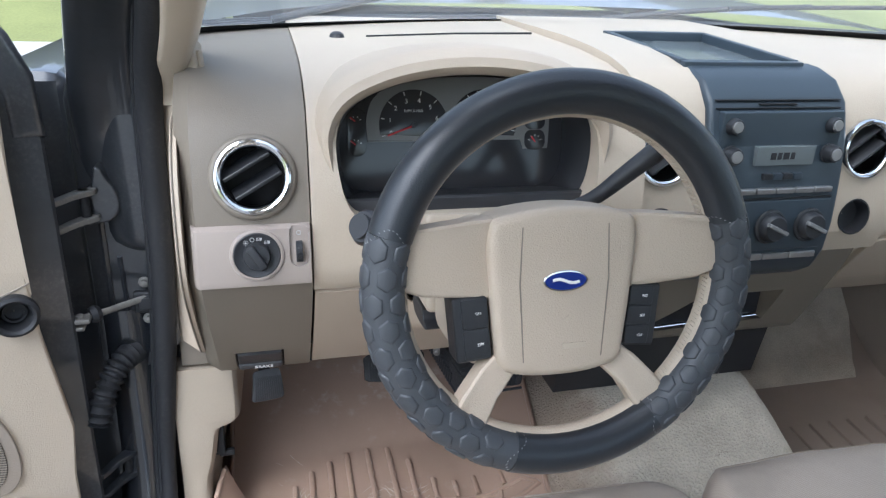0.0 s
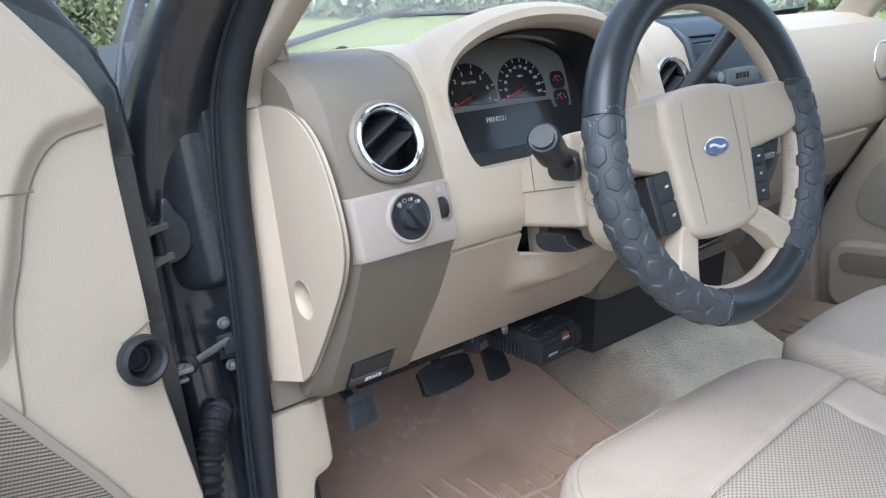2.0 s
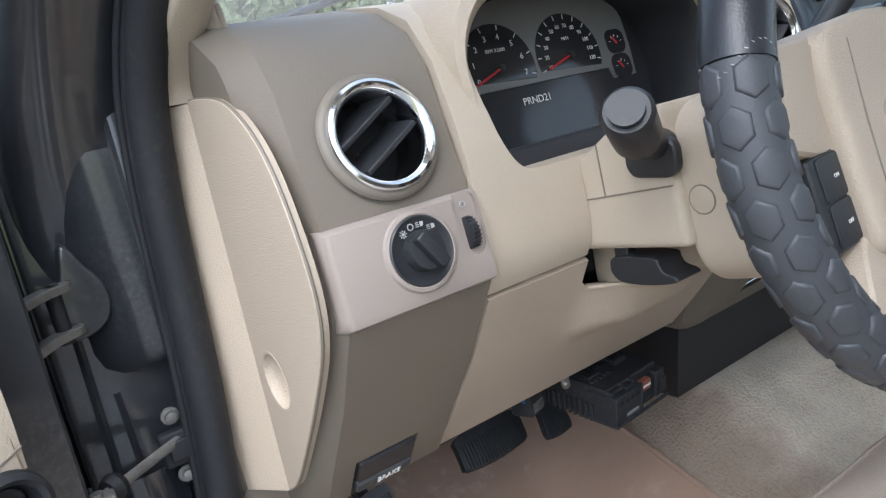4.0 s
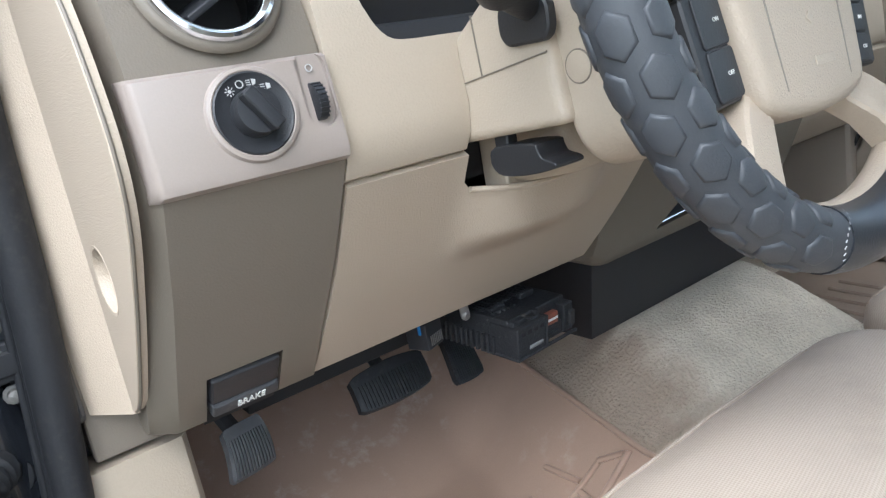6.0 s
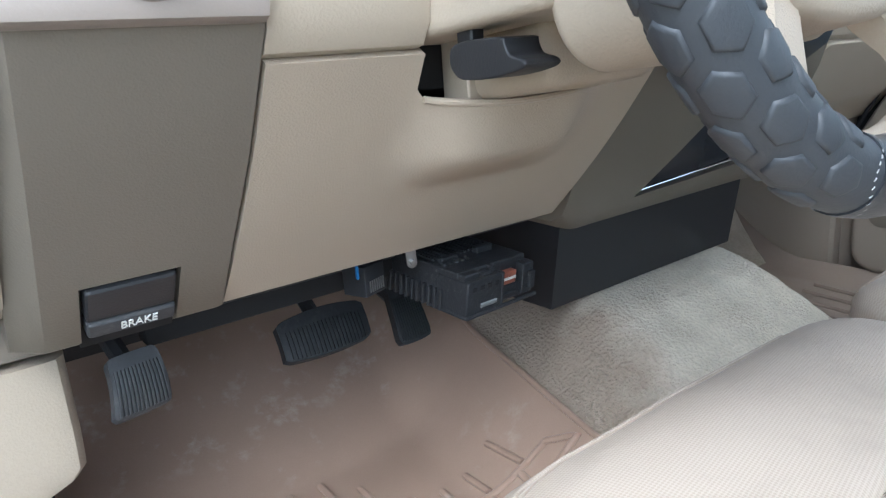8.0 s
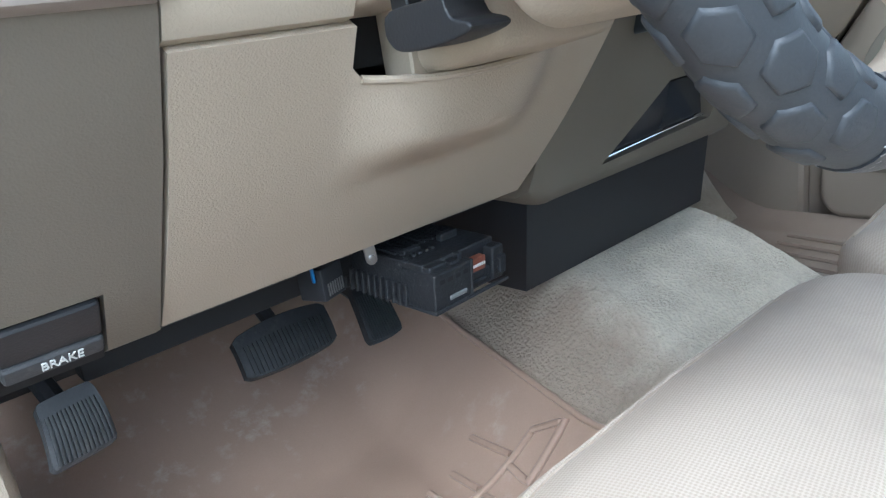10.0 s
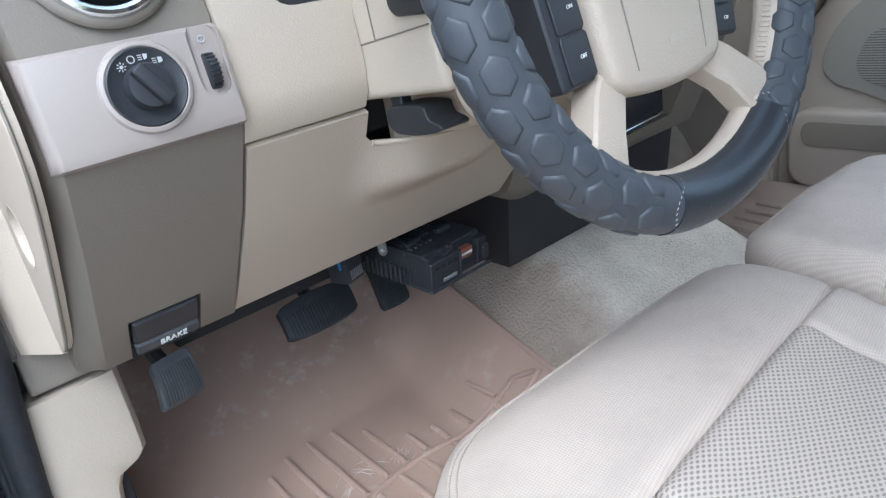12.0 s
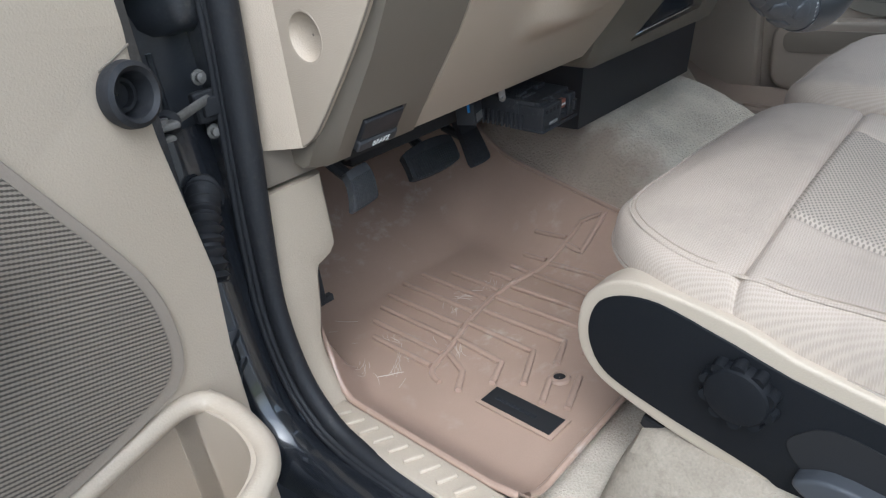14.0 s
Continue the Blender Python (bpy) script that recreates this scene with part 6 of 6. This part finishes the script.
# Flat dark ring stands for the shade round the knob.
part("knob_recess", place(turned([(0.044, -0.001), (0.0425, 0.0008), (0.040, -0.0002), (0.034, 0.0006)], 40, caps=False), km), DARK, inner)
kn = part("lumbar_knob", place(turned([(0.030, 0), (0.0315, 0.004), (0.0315, 0.014), (0.028, 0.019), (0.020, 0.021), (0.001, 0.020)], 40), km), SEATBLACK, inner)
for k in range(10):
    part("knob_ridge", place(tube([(0.0300, 0, 0.002), (0.0306, 0, 0.008), (0.0290, 0, 0.0165)], 0.0066, 12), km @ pose(0, 0, 0, 0, 0, 36 * k)), SEATBLACK, kn)
lever = [(p.x, p.y) for p in curve_points([(0.392, 0.872, 0), (0.388, 0.884, 0), (0.350, 0.893, 0), (0.24, 0.870, 0), (0.24, 0.832, 0), (0.36, 0.858, 0)], 4, True)]
# Dark patch on the panel stands for the shade behind the lever.
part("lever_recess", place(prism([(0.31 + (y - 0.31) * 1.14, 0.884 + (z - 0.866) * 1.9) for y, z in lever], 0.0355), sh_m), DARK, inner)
part("recline_lever", place(prism(lever, 0.052, 0.007, 4), sh_m), GRIP, inner, "slate recline lever")
# Dark prism fills the shaded slot under the shield, where the rail runs.
part("seat_rail", place(prism([(0.556, 0.850), (0.560, 0.838), (0.548, 0.826), (0.40, 0.796), (0.38, 0.83)], 0.030, 0.004), Matrix(((0, 0, -1, -0.236), (1, 0, 0, 0), (0, 1, 0, 0), (0, 0, 0, 1)))), DARK, seat)
plain("seat_riser", extrude_x([(-0.3, 0.746), (0.585, 0.746), (0.572, 0.80), (0.555, 0.835), (0.52, 0.852), (-0.3, 0.852)], [-0.325, -0.31, -0.295, -0.27, 0.25], lambda x, y, z: (x, y, 0.746 + (z - 0.746) * ease((x + 0.34) / 0.06))), SHADED_CARPET, "beige carpet hump under the front seat", "carpet")
part("seat_rail", rbox(0.20, 0.23, -0.1, 0.56, 0.76, 0.86, 0.004), BLACK, seat)
for nm, x0, x1, y1, lab in (("centre_seat", 0.272, 0.632, 0.648, "cream cloth centre seat cushion"), ("front_seat", 0.640, 1.12, 0.585, "cream cloth front seat cushion beside the far door")):
    st = thing(nm, ((x0 + x1) / 2, 0.3, 0.8), lab, "seat")
    top_of = seat_top(st, x0, x1, y1, 1.060, lambda x: 0.475, (x0 + 0.12, x1 - 0.12) if x0 > 0.5 else (), mesh=False)
    for d in (0.014, 0.021):
        part("edge_piping", tube([(x0 + 0.04 + (x1 - x0 - 0.08) * k / 24, y1 - d, top_of(x0 + 0.04 + (x1 - x0 - 0.08) * k / 24, y1 - d) + 0.0004) for k in range(25)], 0.0012, 6), SOILED_SHADED_CLOTH, st)
    part("cushion_base", sag(rbox(x0 + 0.01, x1 - 0.01, -0.15, y1 - 0.07, 0.90, 1.02, 0.02), y1 - 0.17), FABRIC, st)

# ---- driver's door ----
DA = radians(70)
DM = Matrix(((-math.sin(DA), 0, math.cos(DA), -0.586), (-math.cos(DA), 0, -math.sin(DA), 0.839), (0, 1, 0, 0), (0, 0, 0, 1)))  # local x out from the hinge, y up, z into the cab
ddoor = thing("driver_door", (-0.53, 0.95, 0.75), "open driver's door with tan trim, speaker grille and black frame", "door")
TRIM = [(-0.030, 0.78), (-0.033, 1.0), (-0.042, 1.08), (-0.026, 1.22), (-0.022, 1.30), (-0.026, 1.45), (-0.030, 1.526), (-0.012, 1.56), (0.031, 1.613), (0.10, 1.69), (0.19, 1.78), (0.187, 1.476), (0.95, 1.45), (0.95, 0.78)]
trim = part("door_trim", place(prism(TRIM, 0.03, 0.006), DM @ Matrix.Translation((0, 0, -0.03))), TAN, ddoor, "tan plastic door trim")
cut(trim, place(turned([(0.0185, -0.02), (0.0185, 0.02)]), DM @ pose(-0.002, 1.267, 0)))
part("door_shell", place(prism([(-0.062, 0.66), (-0.072, 1.54), (0.95, 1.48), (0.95, 0.66)], 0.12, 0.01), DM @ Matrix.Translation((0, 0, -0.155))), PAINT, ddoor, "black painted door shell")
part("window_frame", place(prism([(-0.034, 1.47), (-0.033, 1.522), (-0.014, 1.560), (0.029, 1.613), (0.098, 1.690), (0.31, 1.925), (0.95, 1.925), (0.95, 1.985), (0.27, 1.985), (0.062, 1.742), (-0.012, 1.652), (-0.054, 1.592), (-0.072, 1.545), (-0.074, 1.47)], 0.085, 0.012, 4), DM @ Matrix.Translation((0, 0, -0.118))), PAINT, ddoor)
gp = part("window", place(prism([(0.18, 1.45), (0.18, 1.76), (0.33, 1.93), (0.95, 1.93), (0.95, 1.45)], 0.004), DM @ Matrix.Translation((0, 0, -0.05))), GLASS, ddoor)
gp.visible_shadow = False
part("window_seal", place(tube([(0.186, 1.80, 0.004), (0.186, 1.60, 0.004), (0.187, 1.49, 0.004), (0.192, 1.481, 0.004), (0.30, 1.477, 0.004), (0.95, 1.462, 0.004)], 0.0048, 8), DM), RUBBER, ddoor)
SPK = [(0.027, 1.063), (0.036, 1.02), (0.075, 1.005), (0.19, 1.0), (0.42, 1.0), (0.47, 1.08), (0.42, 1.25), (0.33, 1.38), (0.258, 1.405), (0.208, 1.39), (0.16, 1.33), (0.094, 1.222), (0.04, 1.125)]
part("speaker_surround", place(prism([(p.x, p.y) for p in curve_points([(a, b, 0) for a, b in SPK], 4, True)], 0.006, 0.003), DM), TAUPE_PALE, ddoor)
part("grille", place(prism([(0.24 + (p.x - 0.24) * 0.93, 1.18 + (p.y - 1.18) * 0.93) for p in curve_points([(a, b, 0) for a, b in SPK], 4, True)], 0.008, 0.002), DM), GRILLE, ddoor)
arm = part("armrest", place(prism([(p.x, p.y) for p in curve_points([(0.19, 1.225, 0), (0.197, 1.265, 0), (0.225, 1.298, 0), (0.30, 1.306, 0), (0.7, 1.31, 0), (0.7, 1.18, 0), (0.30, 1.166, 0), (0.235, 1.165, 0), (0.20, 1.185, 0)], 4, True)], 0.075, 0.034, 6), DM), TAN_SOFT, ddoor)
ARM_TOP = DM @ Matrix(((1, 0, 0, 0), (0, 0, 1, 1.3085), (0, 1, 0, 0.040), (0, 0, 0, 1)))  # local x along the armrest, y into the cab, z up
for x, r in ((0.250, 0.011), (0.302, 0.008)):
    dish = part("switch_dish", place(turned([(0.0215, -0.0005), (0.0215, 0.0012), (0.0200, 0.0018), (0.0175, 0.0006), (0.001, 0.0004)], 32), ARM_TOP @ pose(x, 0, 0) @ Matrix.Diagonal((1.25, 0.9, 1, 1))), BLACK, arm)
    part("mirror_knob", place(turned([(r * 0.9, 0), (r, 0.002), (r, 0.007), (r * 0.8, 0.0095), (r * 0.62, 0.010), (r * 0.6, 0.012), (0.001, 0.0125)], 24), ARM_TOP @ pose(x, 0, 0)), BLACK, dish)
part("armrest_seam", place(tube([(0.1985, 1.235, 0.045), (0.206, 1.232, 0.070), (0.235, 1.229, 0.0745), (0.70, 1.226, 0.0752)], 0.0010, 6), DM), TAUPE, arm)
gr = part("grommet", place(turned([(0.0255, -0.004), (0.0275, 0.002), (0.0265, 0.010), (0.0225, 0.0125), (0.019, 0.009), (0.017, -0.004), (0.0155, -0.010), (0.001, -0.011)], caps=False), DM @ pose(-0.002, 1.267, 0.006)), RUBBER, ddoor, "round black rubber grommet")
part("grommet_ring", place(turned([(0.0135, -0.011), (0.0135, -0.004), (0.0105, -0.004), (0.0105, -0.011)], 32, caps=False), DM @ pose(-0.002, 1.267, 0.006)), RUBBER, gr)
BIN = DM @ Matrix(((1, 0, 0, 0), (0, 0, 1, 0), (0, 1, 0, 0), (0, 0, 0, 1)))  # local x out from the hinge, y into the cab, z up
PK = [(0.60, -0.02), (0.30, -0.02), (0.05, -0.02), (0.014, -0.018), (0.012, 0.004), (0.026, 0.040), (0.048, 0.078), (0.068, 0.110), (0.090, 0.131), (0.125, 0.142), (0.20, 0.146), (0.60, 0.148)]
PK_IN = [(0.57, -0.032), (0.35, -0.032), (0.142, -0.032), (0.085, -0.032), (0.058, -0.030), (0.044, -0.016), (0.038, 0.002), (0.042, 0.028), (0.050, 0.058), (0.067, 0.090), (0.088, 0.109), (0.120, 0.119), (0.21, 0.124), (0.57, 0.126)]
pk = part("map_pocket", place(prism([(p.x, p.y) for p in curve_points([(a, b, 0) for a, b in PK], 5, True)], 0.215, 0.009, 5), BIN @ Matrix.Translation((0, 0, 0.765))), TAN, ddoor)
inside = [(p.x, p.y) for p in curve_points([(a, b, 0) for a, b in PK_IN], 5, True)]
cut(pk, place(prism(inside, 0.3), BIN @ Matrix.Translation((0, 0, 0.80))))
cut(trim, place(prism(inside, 0.19), BIN @ Matrix.Translation((0, 0, 0.80))))
part("pocket_back", place(prism([(0.0, 0.785), (0.6, 0.785), (0.6, 1.0), (0.0, 1.0)], 0.003), DM @ Matrix.Translation((0, 0, -0.0240))), TAN, ddoor)
part("pocket_floor", place(prism([(p.x, p.y) for p in curve_points([(0.06, -0.018, 0), (0.06, 0.02, 0), (0.09, 0.06, 0), (0.15, 0.075, 0), (0.19, 0.05, 0), (0.20, -0.018, 0)], 5, True)], 0.05, 0.022, 6), BIN @ Matrix.Translation((0, 0, 0.795))), TAN, ddoor)
part("pocket_rim", place(tube(curve_points([(0.57, -0.002, 0.985), (0.2, -0.002, 0.988), (0.09, 0.0, 0.990), (0.05, 0.002, 0.988), (0.030, 0.014, 0.982), (0.030, 0.038, 0.978), (0.040, 0.066, 0.977), (0.058, 0.100, 0.976), (0.085, 0.123, 0.976), (0.13, 0.132, 0.976), (0.2, 0.136, 0.976), (0.57, 0.138, 0.976)], 6), 0.0105, 14), BIN), TAN, ddoor)
# raised panel behind the crease
CREASE = [(p.x, p.y) for p in curve_points([(-0.040, 1.512, 0), (-0.010, 1.508, 0), (0.031, 1.497, 0), (0.062, 1.459, 0), (0.086, 1.394, 0), (0.104, 1.345, 0), (0.116, 1.26, 0)], 6)]


def swell(u, v):
    """The upper trim stands proud of the plain panel by the hinge, past a soft crease."""
    a = -0.024 + 0.209 * u
    top = 1.526 + 0.034 * min(1, (a + 0.03) / 0.018) + max(0, a + 0.012) * 1.12 - 0.008
    b = 1.285 + (min(top, 1.775) - 1.285) * v
    k = min(range(len(CREASE) - 1), key=lambda q: (CREASE[q][0] - a) ** 2 + (CREASE[q][1] - b) ** 2)
    p, q = Vector(CREASE[k]), Vector(CREASE[k + 1])
    d = (q - p).normalized()
    sd = (Vector((a, b)) - p).cross(d) * -1
    h = 0.010 * ease((sd + 0.001) / 0.020) * ease(v / 0.18) * ease((1 - u) / 0.25) * ease((1 - v) / 0.05)
    return DM @ Vector((a, b, -0.0030 + 0.0032 * ease(v / 0.15) + h))


part("upper_trim", sheet(swell, [k / 70 for k in range(71)], [k / 70 for k in range(71)]), TAN, ddoor)
part("trim_groove", place(tube([(x, y, 0.0006) for x, y in CREASE[4:]], 0.0011, 6), DM), TAUPE, ddoor)
part("belt_crease", place(tube([(0.150, 1.462, 0.0072), (0.125, 1.4612, 0.0098), (0.09, 1.4605, 0.0102), (0.062, 1.459, 0.0094)], 0.0012, 6), DM), TAUPE, ddoor)
part("trim_seam", place(tube([(0.012, 1.289, 0.0), (-0.006, 1.295, 0.0), (-0.024, 1.302, 0.0)], 0.0012, 6), DM), TAUPE, ddoor)
# Raised bars on the tan trim; their taupe stands for shade in the slots.
for k in range(7):
    part("defroster_slot", place(join(rbox(-0.012, 0.0, -0.0034, 0.0034, 0, 0.0032, 0.0014, 2), place(rbox(0.0, 0.010, -0.0034, 0.0034, 0, 0.0032, 0.0014, 2), pose(0, 0, 0, 0, 0, 50))), DM @ pose(0.166, 1.60 - 0.018 * k, 0.0, 0, 0, -20)), TAUPE, ddoor)

# ---- passenger door ----
pdoor = thing("passenger_door", (1.2, 0.4, 0.8), "closed passenger door, trim darkened for shade, with tan armrest and speaker grille", "door")
PM = Matrix(((0, 0, -1, 1.17), (1, 0, 0, 0), (0, 1, 0, 0), (0, 0, 0, 1)))  # local x ahead, y up, z into the cab
# Trim and pocket take a darker taupe to carry the shade on this side.
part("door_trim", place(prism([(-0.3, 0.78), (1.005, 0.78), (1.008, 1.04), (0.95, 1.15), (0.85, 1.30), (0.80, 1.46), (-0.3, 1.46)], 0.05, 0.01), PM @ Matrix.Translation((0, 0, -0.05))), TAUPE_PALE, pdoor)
part("window", rbox(1.22, 1.224, -1.2, 0.9, 1.46, 1.93, 0.0), TINTED, pdoor).visible_shadow = False
pa = part("armrest", place(prism(rrect(0.86, 0.09, 0.04), 0.065, 0.022, 5), PM @ pose(0.305, 1.21, 0)), TAN_SOFT, pdoor)
for y in (0.60, 0.66):
    part("switch", rbox(1.12, 1.14, y - 0.014, y + 0.014, 1.243, 1.25, 0.003), BLACK, pa)
part("speaker_surround", place(prism([(p.x, p.y) for p in curve_points([(0.697, 0.988, 0), (0.839, 1.018, 0), (0.890, 1.038, 0), (0.911, 1.074, 0), (0.893, 1.137, 0), (0.847, 1.196, 0), (0.753, 1.268, 0), (0.70, 1.32, 0), (0.58, 1.32, 0), (0.60, 1.16, 0), (0.675, 1.15, 0)], 4, True)], 0.006, 0.003), PM), DOOR_GREY, pdoor, "grey-taupe speaker panel")
part("speaker_grille", place(prism([(p.x, p.y) for p in curve_points([(0.692, 1.024, 0), (0.80, 1.032, 0), (0.838, 1.06, 0), (0.836, 1.10, 0), (0.80, 1.145, 0), (0.677, 1.140, 0)], 4, True)], 0.0075, 0.001), PM), GRILLE_FAR, pdoor)
part("door_insert", place(prism([(0.1, 0.98), (0.695, 0.98), (0.672, 1.145), (0.1, 1.15)], 0.009, 0.002), PM), RADIO, pdoor, "dark slate cloth insert")
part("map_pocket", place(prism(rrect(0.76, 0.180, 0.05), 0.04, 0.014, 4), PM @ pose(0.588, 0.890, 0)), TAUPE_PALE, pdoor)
# Raised darker slab stands for the shade inside the pocket's opening.
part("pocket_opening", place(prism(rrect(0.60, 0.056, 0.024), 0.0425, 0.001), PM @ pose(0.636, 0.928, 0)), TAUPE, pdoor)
part("handle_bezel", place(prism(rrect(0.2, 0.06, 0.01), 0.012, 0.004), PM @ pose(0.50, 1.31, 0)), RADIO, pdoor)
part("door_handle", place(prism(rrect(0.16, 0.035, 0.008), 0.018, 0.004), PM @ pose(0.50, 1.312, 0)), CHROME, pdoor)
part("weatherstrip", tube([(1.165, 1.012, 0.78), (1.168, 1.012, 1.05), (1.175, 0.955, 1.17), (1.178, 0.87, 1.32), (1.178, 0.84, 1.46)], 0.0045, 8), RUBBER, pdoor)
plain("cab_side", rbox(1.22, 1.30, -1.2, 1.45, 0.5, 1.46, 0.01), PAINT, "black outer skin of the passenger side", "body side")
# Kick panel's darker colour carries the shade of the far footwell.
plain("passenger_kick_panel", rbox(1.14, 1.22, 1.005, 1.42, 0.76, 1.13, 0.02), TAUPE_PALE, "kick panel beside the passenger footwell, darkened for shade", "kick panel")
pm = thing("passenger_floor_liner", (0.9, 0.9, 0.77), "rubber liner in the passenger footwell, coloured dark for its shade", "floor mat")
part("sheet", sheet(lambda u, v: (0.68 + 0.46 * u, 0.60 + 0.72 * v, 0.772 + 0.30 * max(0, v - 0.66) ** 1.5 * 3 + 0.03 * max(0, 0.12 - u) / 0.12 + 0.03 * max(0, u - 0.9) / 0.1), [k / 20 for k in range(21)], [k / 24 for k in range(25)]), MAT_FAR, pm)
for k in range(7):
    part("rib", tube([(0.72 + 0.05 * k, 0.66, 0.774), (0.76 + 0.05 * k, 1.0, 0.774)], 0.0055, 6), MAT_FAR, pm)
